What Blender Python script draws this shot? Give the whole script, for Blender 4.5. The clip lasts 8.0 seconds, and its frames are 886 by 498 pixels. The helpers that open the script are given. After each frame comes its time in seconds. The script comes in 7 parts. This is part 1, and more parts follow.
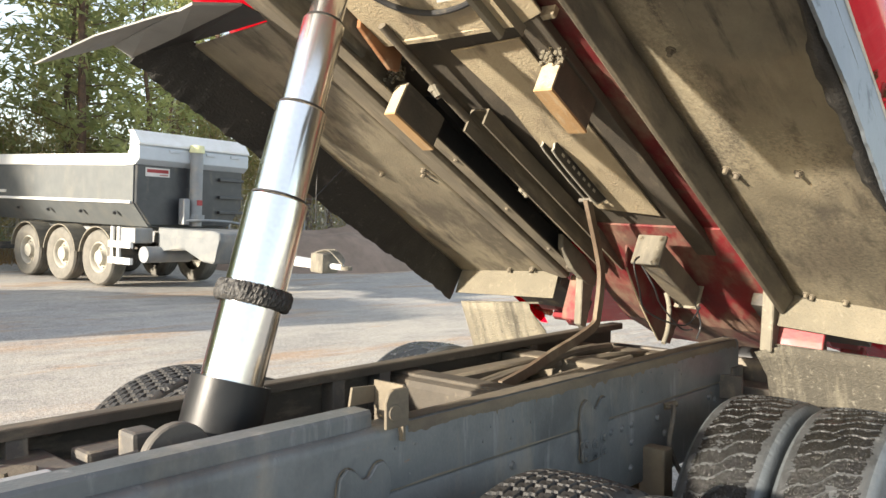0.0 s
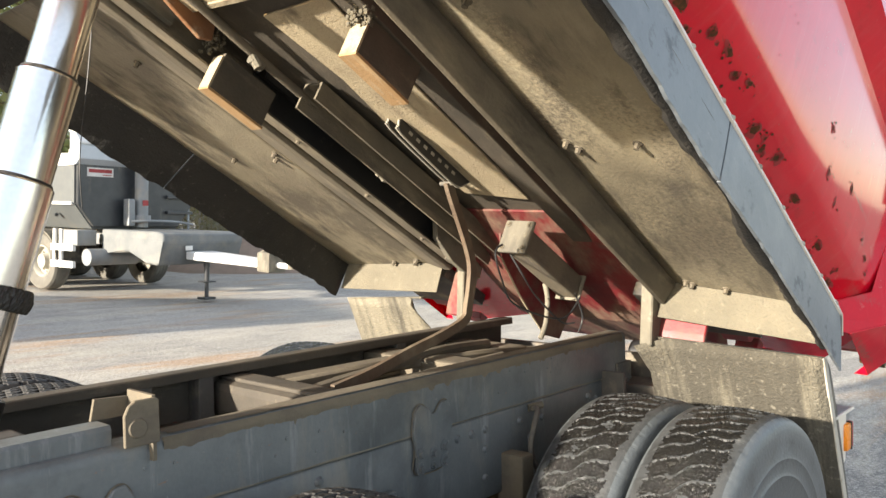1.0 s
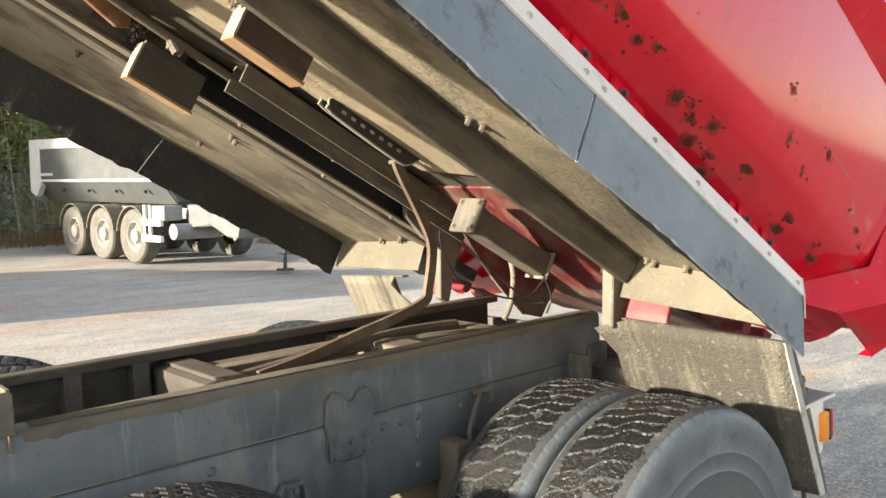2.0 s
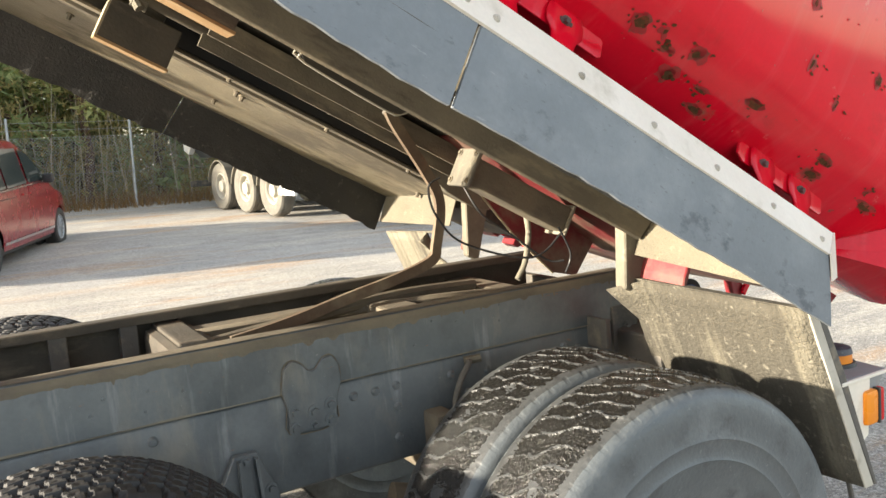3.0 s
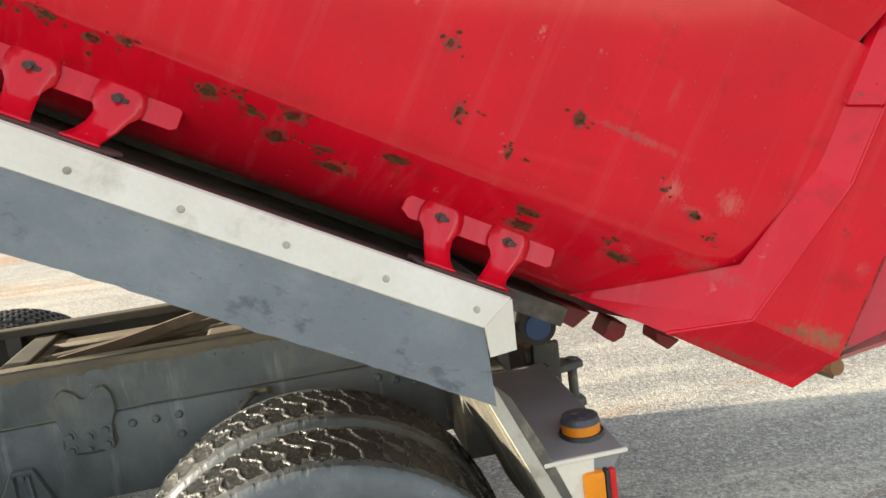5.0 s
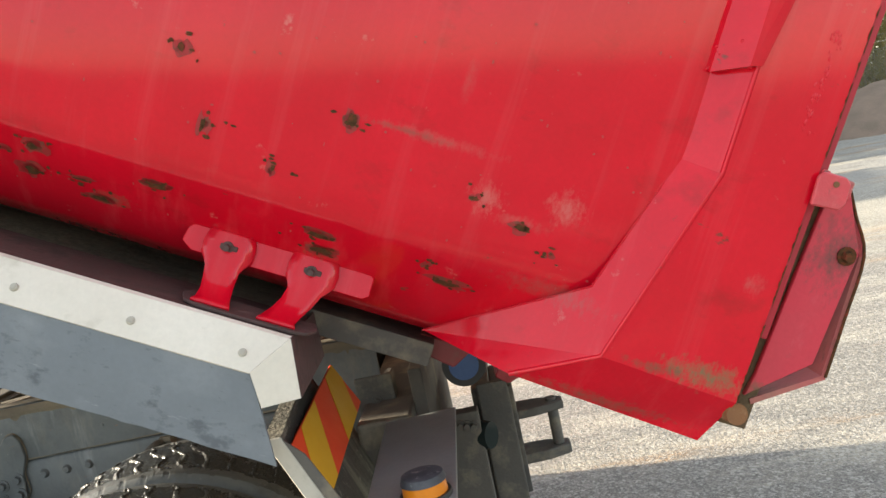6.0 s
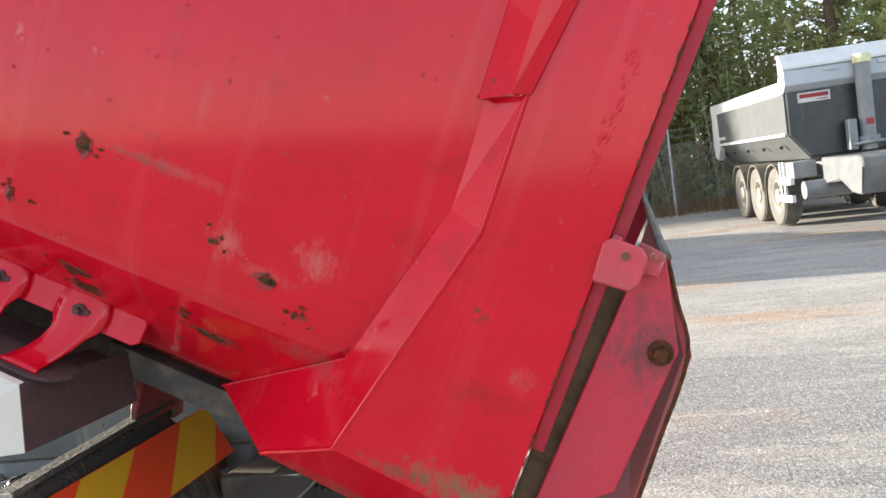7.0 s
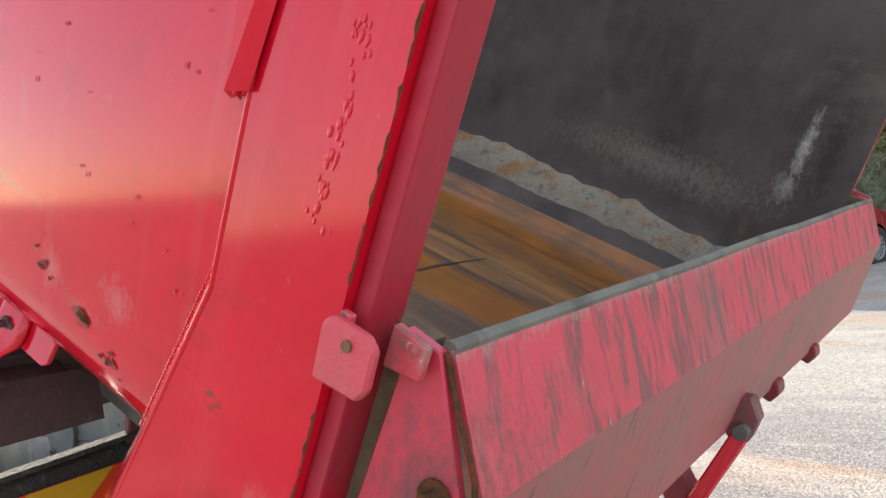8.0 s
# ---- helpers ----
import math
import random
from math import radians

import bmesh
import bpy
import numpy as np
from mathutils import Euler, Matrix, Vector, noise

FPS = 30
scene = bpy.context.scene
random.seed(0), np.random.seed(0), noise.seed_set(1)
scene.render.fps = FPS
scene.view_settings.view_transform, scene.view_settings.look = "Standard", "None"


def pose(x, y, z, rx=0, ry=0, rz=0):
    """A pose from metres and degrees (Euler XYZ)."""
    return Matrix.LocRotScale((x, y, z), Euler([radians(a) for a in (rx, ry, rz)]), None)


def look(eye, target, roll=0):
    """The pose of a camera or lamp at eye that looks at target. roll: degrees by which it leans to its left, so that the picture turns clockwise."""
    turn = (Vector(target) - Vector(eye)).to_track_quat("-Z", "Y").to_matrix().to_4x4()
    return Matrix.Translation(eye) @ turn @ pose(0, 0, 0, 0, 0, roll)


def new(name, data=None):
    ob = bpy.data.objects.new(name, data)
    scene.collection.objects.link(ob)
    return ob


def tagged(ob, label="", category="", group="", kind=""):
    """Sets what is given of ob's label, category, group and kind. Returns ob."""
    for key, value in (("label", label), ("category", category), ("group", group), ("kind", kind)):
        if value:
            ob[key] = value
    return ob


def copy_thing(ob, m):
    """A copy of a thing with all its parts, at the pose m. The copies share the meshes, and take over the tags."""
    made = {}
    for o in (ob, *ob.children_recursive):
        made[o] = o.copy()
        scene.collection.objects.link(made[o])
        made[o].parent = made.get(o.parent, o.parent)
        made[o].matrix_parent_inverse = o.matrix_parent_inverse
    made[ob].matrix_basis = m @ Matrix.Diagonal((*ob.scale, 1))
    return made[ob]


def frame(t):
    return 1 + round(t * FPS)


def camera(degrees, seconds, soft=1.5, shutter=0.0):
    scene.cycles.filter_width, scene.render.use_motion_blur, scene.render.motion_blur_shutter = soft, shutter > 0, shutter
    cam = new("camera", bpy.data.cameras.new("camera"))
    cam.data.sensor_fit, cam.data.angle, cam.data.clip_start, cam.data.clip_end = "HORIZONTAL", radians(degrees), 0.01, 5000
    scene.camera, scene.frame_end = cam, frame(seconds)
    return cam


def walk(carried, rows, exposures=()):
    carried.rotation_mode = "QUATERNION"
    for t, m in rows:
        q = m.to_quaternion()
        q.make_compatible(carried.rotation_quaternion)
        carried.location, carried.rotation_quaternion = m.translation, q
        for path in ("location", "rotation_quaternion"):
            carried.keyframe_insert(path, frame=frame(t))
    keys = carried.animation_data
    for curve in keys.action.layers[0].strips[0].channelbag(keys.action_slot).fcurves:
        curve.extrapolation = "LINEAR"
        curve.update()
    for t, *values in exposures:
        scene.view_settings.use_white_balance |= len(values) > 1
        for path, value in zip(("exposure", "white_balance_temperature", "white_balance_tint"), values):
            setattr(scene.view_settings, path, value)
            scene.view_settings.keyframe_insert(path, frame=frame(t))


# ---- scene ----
cam = camera(57.2, 8.0)
PATH = [
    (0, (-2.361, -1.92, 1.579), (-0.894, -0.562, 1.5), 2.4),
    (0.5, (-2.122, -2.053, 1.567), (-0.676, -0.672, 1.509), 1.4),
    (1, (-1.79, -2.095, 1.551), (-0.293, -0.772, 1.469), 1.4),
    (1.2, (-1.68, -2.127, 1.559), (-0.171, -0.82, 1.437), 1.4),
    (2.3, (-1.148, -2.516, 1.614), (0.054, -0.926, 1.44), -0.2),
    (2.5, (-1.033, -2.523, 1.605), (0.111, -0.892, 1.424), 0.2),
    (3, (-0.704, -2.592, 1.607), (0.281, -0.876, 1.316), -2.4),
    (3.5, (-0.299, -2.793, 1.658), (0.387, -0.95, 1.294), -4.1),
    (4, (0.032, -2.878, 1.711), (0.63, -0.988, 1.447), -3.3),
    (4.5, (0.387, -2.899, 1.806), (0.933, -0.995, 1.527), -4.1),
    (5, (0.81, -3.029, 1.806), (1.163, -1.102, 1.401), -5.6),
    (5.2, (0.987, -3.026, 1.819), (1.26, -1.099, 1.355), -6.6),
    (6.3, (1.955, -2.727, 1.58), (1.689, -0.756, 1.371), -10.0),
    (6.5, (2.123, -2.68, 1.582), (1.735, -0.729, 1.377), -8.8),
    (7, (2.416, -2.421, 1.532), (1.9, -0.495, 1.382), -7.9),
    (7.5, (2.647, -2.08, 1.533), (1.831, -0.261, 1.377), -8.1),
    (8, (2.865, -1.792, 1.511), (1.658, -0.2, 1.421), -6.0),
]
walk(cam, [(t, look(eye, target, roll)) for t, eye, target, roll in PATH], exposures=[(0, 1.7, 6600, 10), (1.0, 1.72, 6600, 10), (2.5, 1.9, 6800, 9), (3.5, 2.1, 6900, 8), (4.5, 1.9, 7000, 6), (5.2, 1.95, 7000, 6), (6.5, 1.9, 6700, 9), (7.0, 1.8, 6200, 11), (7.5, 1.85, 6200, 11), (8.0, 1.93, 6250, 11)])

# ---- world and sun ----
world = bpy.data.worlds.new("sky")
scene.world = world
world.use_nodes = True
SUN_FROM = Vector((-0.96, 0.185, 0.21)).normalized()
_n, _l = world.node_tree.nodes, world.node_tree.links
sky = _n.new("ShaderNodeTexSky")
sky.sky_type = "NISHITA"
sky.sun_disc = False
sky.sun_elevation = math.asin(SUN_FROM.z)
sky.sun_rotation = math.atan2(SUN_FROM.x, SUN_FROM.y)
sky.dust_density, sky.air_density, sky.ozone_density = 0.6, 0.8, 0.5
# thin high haze whitens the whole sky evenly
haze = _n.new("ShaderNodeMix")
haze.data_type = "RGBA"
haze.inputs[0].default_value = 0.45
haze.inputs[7].default_value = (2.9, 2.9, 2.95, 1)
_l.new(sky.outputs[0], haze.inputs[6])
_l.new(haze.outputs[2], _n["Background"].inputs[0])
_n["Background"].inputs[1].default_value = 0.15
sun = new("sun", bpy.data.lights.new("sun", "SUN"))
sun.data.energy, sun.data.angle, sun.data.color = 4.6, radians(1.5), (1.0, 0.90, 0.76)
sun.matrix_world = look(SUN_FROM * 50, (0, 0, 0))


# ---- materials ----
def nodes_of(name):
    m = bpy.data.materials.new(name)
    m.use_nodes = True
    t = m.node_tree
    return m, t.nodes, t.links, t.nodes["Principled BSDF"]


def noise_of(n, l, coord, scale, detail=4.0, rough=0.6, stretch=None, lo=0.35, hi=0.65):
    """A noise field, stretched along an axis where asked, with its contrast between lo and hi."""
    mp = n.new("ShaderNodeMapping")
    l.new(coord, mp.inputs["Vector"])
    mp.inputs["Scale"].default_value = stretch or (1, 1, 1)
    t = n.new("ShaderNodeTexNoise")
    t.inputs["Scale"].default_value, t.inputs["Detail"].default_value, t.inputs["Roughness"].default_value = scale, detail, rough
    l.new(mp.outputs[0], t.inputs["Vector"])
    r = n.new("ShaderNodeMapRange")
    r.inputs["From Min"].default_value, r.inputs["From Max"].default_value = lo, hi
    l.new(t.outputs["Fac"], r.inputs["Value"])
    return r.outputs["Result"]


def blend(n, l, fac, a, b):
    x = n.new("ShaderNodeMix")
    x.data_type = "RGBA"
    for i, v in ((6, a), (7, b)):
        if isinstance(v, (tuple, list)):
            x.inputs[i].default_value = (*v, 1)
        else:
            l.new(v, x.inputs[i])
    l.new(fac, x.inputs[0])
    return x.outputs[2]


def times(n, l, v, k):
    x = n.new("ShaderNodeMath")
    x.operation = "MULTIPLY"
    l.new(v, x.inputs[0])
    if isinstance(k, (int, float)):
        x.inputs[1].default_value = k
    else:
        l.new(k, x.inputs[1])
    return x.outputs[0]


def spot_of(n, l, coord, at, size, ragged=0.8, soft=1.1):
    """A single ragged mark at a place, with its half sizes along the three axes."""
    mp = n.new("ShaderNodeMapping")
    mp.vector_type = "TEXTURE"
    mp.inputs["Location"].default_value, mp.inputs["Scale"].default_value = at, size
    l.new(coord, mp.inputs["Vector"])
    d = n.new("ShaderNodeVectorMath")
    d.operation = "LENGTH"
    l.new(mp.outputs[0], d.inputs[0])
    rag = noise_of(n, l, coord, 70.0, 6.0, 0.75, (1, 1, 0.6), 0.25, 0.75)
    a = n.new("ShaderNodeMath")
    a.operation = "MULTIPLY_ADD"
    l.new(rag, a.inputs[0])
    a.inputs[1].default_value = -2 * ragged
    l.new(d.outputs["Value"], a.inputs[2])
    r = n.new("ShaderNodeMapRange")
    r.inputs["From Min"].default_value, r.inputs["From Max"].default_value = 1 - ragged, 1 - ragged - soft
    l.new(a.outputs[0], r.inputs["Value"])
    return r.outputs["Result"]


def mat(name, base, alt=None, layers=(), rough=0.6, rough2=None, metal=0.0, scale=4.0, fine=90.0, bump=0.15, depth=0.004, coat=0.0, spec=0.5, vary=0.0, spots=()):
    """base mixes with alt over a wide noise; each layer (colour, scale, lo, hi, amount, stretch) lies over that, then single spots (colour, place, half sizes, amount); a fine grain gives relief."""
    m, n, l, p = nodes_of(name)
    tc = n.new("ShaderNodeTexCoord").outputs["Object"]
    alt = alt or tuple(c * 0.8 for c in base)
    wide = noise_of(n, l, tc, scale)
    col = blend(n, l, wide, base, alt)
    grain = noise_of(n, l, tc, fine, 3.0, 0.6, None, 0.2, 0.8)
    col = blend(n, l, times(n, l, grain, 0.25), col, tuple(c * 0.6 for c in base))
    mask = None
    for colour, s, lo, hi, amount, stretch in layers:
        f = times(n, l, noise_of(n, l, tc, s, 6.0, 0.65, stretch, lo, hi), amount)
        col = blend(n, l, f, col, colour)
        mask = f if mask is None else mask
    for colour, at, size, amount in spots:
        col = blend(n, l, times(n, l, spot_of(n, l, tc, at, size), amount), col, colour)
    if vary:
        oi = n.new("ShaderNodeObjectInfo")
        hs = n.new("ShaderNodeHueSaturation")
        mr = n.new("ShaderNodeMapRange")
        mr.inputs["To Min"].default_value, mr.inputs["To Max"].default_value = 1 - vary, 1 + vary
        l.new(oi.outputs["Random"], mr.inputs["Value"])
        l.new(mr.outputs[0], hs.inputs["Value"])
        l.new(col, hs.inputs["Color"])
        col = hs.outputs[0]
    l.new(col, p.inputs["Base Color"])
    r = n.new("ShaderNodeMapRange")
    r.inputs["To Min"].default_value, r.inputs["To Max"].default_value = rough, rough2 if rough2 is not None else min(1, rough + 0.2)
    l.new(mask if mask is not None else wide, r.inputs["Value"])
    l.new(r.outputs[0], p.inputs["Roughness"])
    p.inputs["Metallic"].default_value = metal
    p.inputs["Coat Weight"].default_value = coat
    p.inputs["Coat Roughness"].default_value = 0.1
    p.inputs["Specular IOR Level"].default_value = spec
    b = n.new("ShaderNodeBump")
    b.inputs["Strength"].default_value, b.inputs["Distance"].default_value = bump, depth
    hgt = n.new("ShaderNodeMath")
    l.new(grain, hgt.inputs[0])
    l.new(wide if mask is None else mask, hgt.inputs[1])
    l.new(hgt.outputs[0], b.inputs["Height"])
    l.new(b.outputs[0], p.inputs["Normal"])
    return m


DUST = (0.42, 0.35, 0.24)
SMEARS = [((0.46, 0.43, 0.37), (0.472, 1.21, 0.84), (0.026, 0.3, 0.15), 0.8), ((0.36, 0.33, 0.28), (0.46, 1.21, 0.68), (0.05, 0.3, 0.07), 0.6), ((0.24, 0.215, 0.18), (0.0, 1.21, 0.60), (0.50, 0.3, 0.09), 0.55), ((0.022, 0.018, 0.016), (0.56, 1.21, 0.85), (0.05, 0.3, 0.22), 0.7)]
RUST = (0.28, 0.11, 0.035)
MAT = {
    "red": mat("red paint", (0.68, 0.004, 0.022), (0.60, 0.004, 0.019), [((0.72, 0.10, 0.11), 2.0, 0.52, 0.75, 0.25, (11, 3, 0.35)), ((0.30, 0.012, 0.014), 5.0, 0.60, 0.72, 0.45, (1, 1, 1.5)), ((0.55, 0.16, 0.14), 60, 0.68, 0.74, 0.3, None), ((0.07, 0.05, 0.03), 8.0, 0.675, 0.715, 0.85, (1, 1, 1.9)), ((0.62, 0.20, 0.18), 13.0, 0.66, 0.72, 0.5, None)], rough=0.45, rough2=0.7, bump=0.02, coat=0.85, spec=0.0, spots=[((0.55, 0.17, 0.15), (0.05, -1.23, 0.505), (0.04, 0.2, 0.036), 0.6), ((0.55, 0.17, 0.15), (0.215, -1.23, 0.53), (0.044, 0.2, 0.04), 0.6), ((0.50, 0.12, 0.11), (0.13, -1.23, 0.478), (0.07, 0.2, 0.016), 0.5), ((0.52, 0.13, 0.12), (-0.08, -1.23, 0.592), (0.15, 0.2, 0.014), 0.45), ((0.30, 0.06, 0.05), (-0.13, -1.23, 0.590), (0.09, 0.2, 0.008), 0.8), ((0.52, 0.13, 0.12), (0.60, -1.318, 0.50), (0.025, 0.2, 0.025), 0.5), ((0.50, 0.12, 0.11), (-0.05, -1.23, 0.72), (0.015, 0.2, 0.05), 0.3), ((0.16, 0.11, 0.07), (-0.254, -1.1, 0.285), (0.045, 0.4, 0.02), 0.8), ((0.16, 0.11, 0.07), (-0.72, -1.1, 0.262), (0.05, 0.4, 0.018), 0.7), ((0.34, 0.09, 0.08), (0.24, -1.2, 0.355), (0.12, 0.2, 0.03), 0.6), ((0.19, 0.13, 0.07), (0.57, -1.3, 0.298), (0.11, 0.1, 0.034), 0.95), ((0.12, 0.085, 0.05), (0.47, -1.3, 0.285), (0.07, 0.1, 0.014), 0.9), ((0.16, 0.09, 0.06), (0.40, -1.25, 0.165), (0.20, 0.2, 0.02), 0.7)]),
    "pink": mat("faded pink paint", (0.70, 0.062, 0.090), (0.58, 0.066, 0.080), [((0.16, 0.085, 0.07), 5, 0.50, 0.60, 0.8, (1.2, 6, 1.2)), ((0.20, 0.12, 0.10), 2.2, 0.52, 0.68, 0.55, (1, 1.5, 1.4)), ((0.62, 0.24, 0.23), 16, 0.56, 0.78, 0.4, (1.5, 6, 1.0)), ((0.10, 0.08, 0.06), 30, 0.62, 0.69, 0.8, (1, 3, 1)), ((0.72, 0.60, 0.52), 24, 0.68, 0.72, 0.7, (1, 5, 0.7))], rough=0.5, bump=0.2, spots=[((0.13, 0.05, 0.048), (0.755, -1.27, 0.60), (0.075, 0.3, 0.10), 0.9), ((0.40, 0.32, 0.25), (0.735, -0.3, 0.745), (0.02, 2.0, 0.03), 0.8)]),
    "lipdust": mat("dust-browned faded red paint", (0.50, 0.10, 0.105), (0.36, 0.15, 0.12), [((0.28, 0.19, 0.13), 3, 0.48, 0.68, 0.55, (2, 0.6, 1)), ((0.13, 0.08, 0.065), 9, 0.58, 0.66, 0.7, (1.2, 4, 1.2))], rough=0.6, bump=0.15),
    "beamdark": mat("very dark brown steel", (0.036, 0.032, 0.026), (0.056, 0.048, 0.038), [(DUST, 6, 0.60, 0.78, 0.25, (0.6, 2, 2))], rough=0.8, bump=0.3),
    "beamdust": mat("dust-browned steel", (0.150, 0.130, 0.095), (0.100, 0.087, 0.066), [(DUST, 5, 0.52, 0.74, 0.45, (0.5, 2, 2)), ((0.035, 0.031, 0.026), 9, 0.55, 0.68, 0.6, (0.4, 2, 2))], rough=0.75, bump=0.3),
    "ledgedirt": mat("dark dirt on red paint", (0.075, 0.045, 0.042), (0.11, 0.06, 0.055), [((0.04, 0.032, 0.028), 8, 0.5, 0.65, 0.7, None), ((0.22, 0.15, 0.13), 14, 0.6, 0.72, 0.5, (0.5, 2, 1))], rough=0.7, bump=0.25),
    "cheekpink": mat("faded glossy pink-red paint", (0.62, 0.030, 0.062), (0.54, 0.045, 0.07), [((0.13, 0.08, 0.065), 6, 0.62, 0.70, 0.6, None), ((0.64, 0.18, 0.20), 16, 0.60, 0.8, 0.3, (1.5, 6, 1.0))], rough=0.4, bump=0.08, spots=[((0.13, 0.05, 0.048), (0.758, -1.27, 0.60), (0.065, 0.3, 0.09), 0.9), ((0.13, 0.095, 0.055), (0.70, -1.27, 0.295), (0.035, 0.3, 0.018), 0.9)]),
    "collarblack": mat("satin black paint", (0.011, 0.012, 0.013), (0.019, 0.020, 0.021), rough=0.36, rough2=0.5, bump=0.05, spec=0.3),
    "wornmud": mat("bare patch with dried mud", (0.16, 0.115, 0.06), (0.09, 0.06, 0.035), rough=0.9, scale=30, bump=0.4),
    "rail": mat("grey chassis paint", (0.100, 0.115, 0.122), (0.148, 0.162, 0.167), [(DUST, 5, 0.54, 0.78, 0.35, (1, 1, 0.35)), ((0.28, 0.295, 0.30), 9, 0.58, 0.70, 0.6, (2.0, 2, 0.22)), ((0.040, 0.046, 0.050), 3.0, 0.50, 0.66, 0.6, (1, 1, 0.7)), (RUST, 14, 0.68, 0.76, 0.7, (1, 1, 2.5)), ((0.36, 0.37, 0.36), 45, 0.68, 0.73, 0.6, None)], rough=0.45, bump=0.2),
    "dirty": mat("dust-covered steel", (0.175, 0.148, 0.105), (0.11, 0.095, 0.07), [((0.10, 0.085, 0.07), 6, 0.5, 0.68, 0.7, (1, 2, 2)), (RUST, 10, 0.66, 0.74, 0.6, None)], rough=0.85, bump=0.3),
    "under": mat("dusty underbody paint", (0.44, 0.37, 0.25), (0.34, 0.285, 0.195), [((0.11, 0.09, 0.065), 4, 0.52, 0.70, 0.75, (1, 3, 3)), ((0.12, 0.05, 0.03), 12, 0.70, 0.78, 0.5, None)], rough=0.75, bump=0.35, depth=0.006),
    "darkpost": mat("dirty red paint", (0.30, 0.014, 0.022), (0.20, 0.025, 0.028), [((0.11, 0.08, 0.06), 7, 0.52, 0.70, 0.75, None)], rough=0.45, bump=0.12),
    # the rear post's shade is mixed into this duller red
    "shadered": mat("dull red paint with the post's shade in it", (0.47, 0.010, 0.030), (0.37, 0.016, 0.032), [((0.13, 0.05, 0.045), 4, 0.52, 0.68, 0.6, (1, 1, 0.5)), ((0.09, 0.05, 0.04), 18, 0.62, 0.70, 0.6, None)], rough=0.5, bump=0.1),
    "rustchip": mat("rust and bare metal", (0.060, 0.032, 0.017), (0.125, 0.060, 0.026), [((0.22, 0.03, 0.025), 70, 0.52, 0.64, 0.6, None)], rough=0.9, scale=70, bump=0.3, spec=0.08),
    "halo": mat("rust-stained red paint", (0.40, 0.012, 0.018), (0.30, 0.020, 0.020), [((0.16, 0.055, 0.035), 45, 0.50, 0.62, 0.8, None)], rough=0.6, scale=40, bump=0.15),
    "scrape": mat("scraped pale paint", (0.52, 0.035, 0.04), (0.40, 0.06, 0.055), rough=0.7, scale=40),
    "grease": mat("greasy dark stain", (0.22, 0.065, 0.065), (0.15, 0.055, 0.052), rough=0.35, scale=20),
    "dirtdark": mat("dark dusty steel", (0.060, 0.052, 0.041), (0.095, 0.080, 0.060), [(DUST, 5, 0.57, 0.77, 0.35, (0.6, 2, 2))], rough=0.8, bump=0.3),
    # the two pale spots paint a sunlit patch and strip onto the mud
    "wingdustsun": mat("mud-caked sheet with sun patches", (0.26, 0.228, 0.162), (0.16, 0.14, 0.102), [((0.07, 0.06, 0.047), 2.6, 0.50, 0.60, 0.75, (0.6, 1.6, 1)), ((0.30, 0.262, 0.19), 7, 0.56, 0.72, 0.6, (0.4, 2.0, 1)), ((0.05, 0.043, 0.035), 6, 0.56, 0.64, 0.7, (0.35, 2.2, 1)), ((0.40, 0.36, 0.28), 50, 0.68, 0.74, 0.6, None)], rough=0.4, rough2=0.8, bump=0.22, depth=0.006, spots=[((0.52, 0.45, 0.31), (-1.42, -0.98, 0.0), (0.24, 0.18, 0.3), 0.9), ((0.46, 0.40, 0.28), (-1.85, -0.78, 0.0), (0.8, 0.08, 0.3), 0.9), ((0.05, 0.045, 0.037), (-0.78, -1.0, 0.0), (0.62, 0.42, 0.4), 0.95), ((0.036, 0.032, 0.027), (-1.30, -1.20, 0.0), (0.40, 0.07, 0.4), 0.8)]),
    "armrust": mat("brown primered bar", (0.125, 0.085, 0.055), (0.10, 0.072, 0.050), [((0.20, 0.165, 0.115), 7, 0.46, 0.66, 0.65, None), ((0.26, 0.10, 0.05), 5, 0.60, 0.74, 0.6, None)], rough=0.75, bump=0.2),
    "frontdark": mat("very dark grey paint", (0.035, 0.038, 0.042), (0.055, 0.058, 0.06), [(DUST, 2.5, 0.55, 0.8, 0.3, (1, 1, 0.4))], rough=0.35, bump=0.03),
    "blackcap": mat("scuffed dark plastic", (0.04, 0.045, 0.055), (0.08, 0.085, 0.10), [((0.30, 0.30, 0.30), 40, 0.6, 0.7, 0.6, None)], rough=0.6, scale=25),
    "black": mat("black rubber sheet", (0.020, 0.020, 0.019), (0.034, 0.032, 0.029), [((0.13, 0.12, 0.105), 11, 0.60, 0.72, 0.5, (1, 1, 1)), ((0.17, 0.155, 0.13), 42, 0.62, 0.70, 0.5, None)], rough=0.55, bump=0.5, depth=0.006),
    "flap": mat("blue-grey rubber board", (0.178, 0.202, 0.228), (0.145, 0.167, 0.190), [((0.07, 0.08, 0.095), 9, 0.60, 0.68, 0.7, (1, 1, 1.6)), ((0.26, 0.28, 0.30), 5, 0.52, 0.8, 0.6, (1, 1, 1.4)), ((0.09, 0.10, 0.115), 30, 0.62, 0.68, 0.6, (1, 1, 3)), ((0.30, 0.31, 0.32), 22, 0.66, 0.72, 0.5, (0.5, 1, 3))], rough=0.5, bump=0.08),
    "alu": mat("bare aluminium strip", (0.76, 0.715, 0.63), (0.68, 0.63, 0.54), [((0.40, 0.36, 0.28), 9, 0.55, 0.72, 0.6, None)], rough=0.5, metal=0.0, bump=0.06),
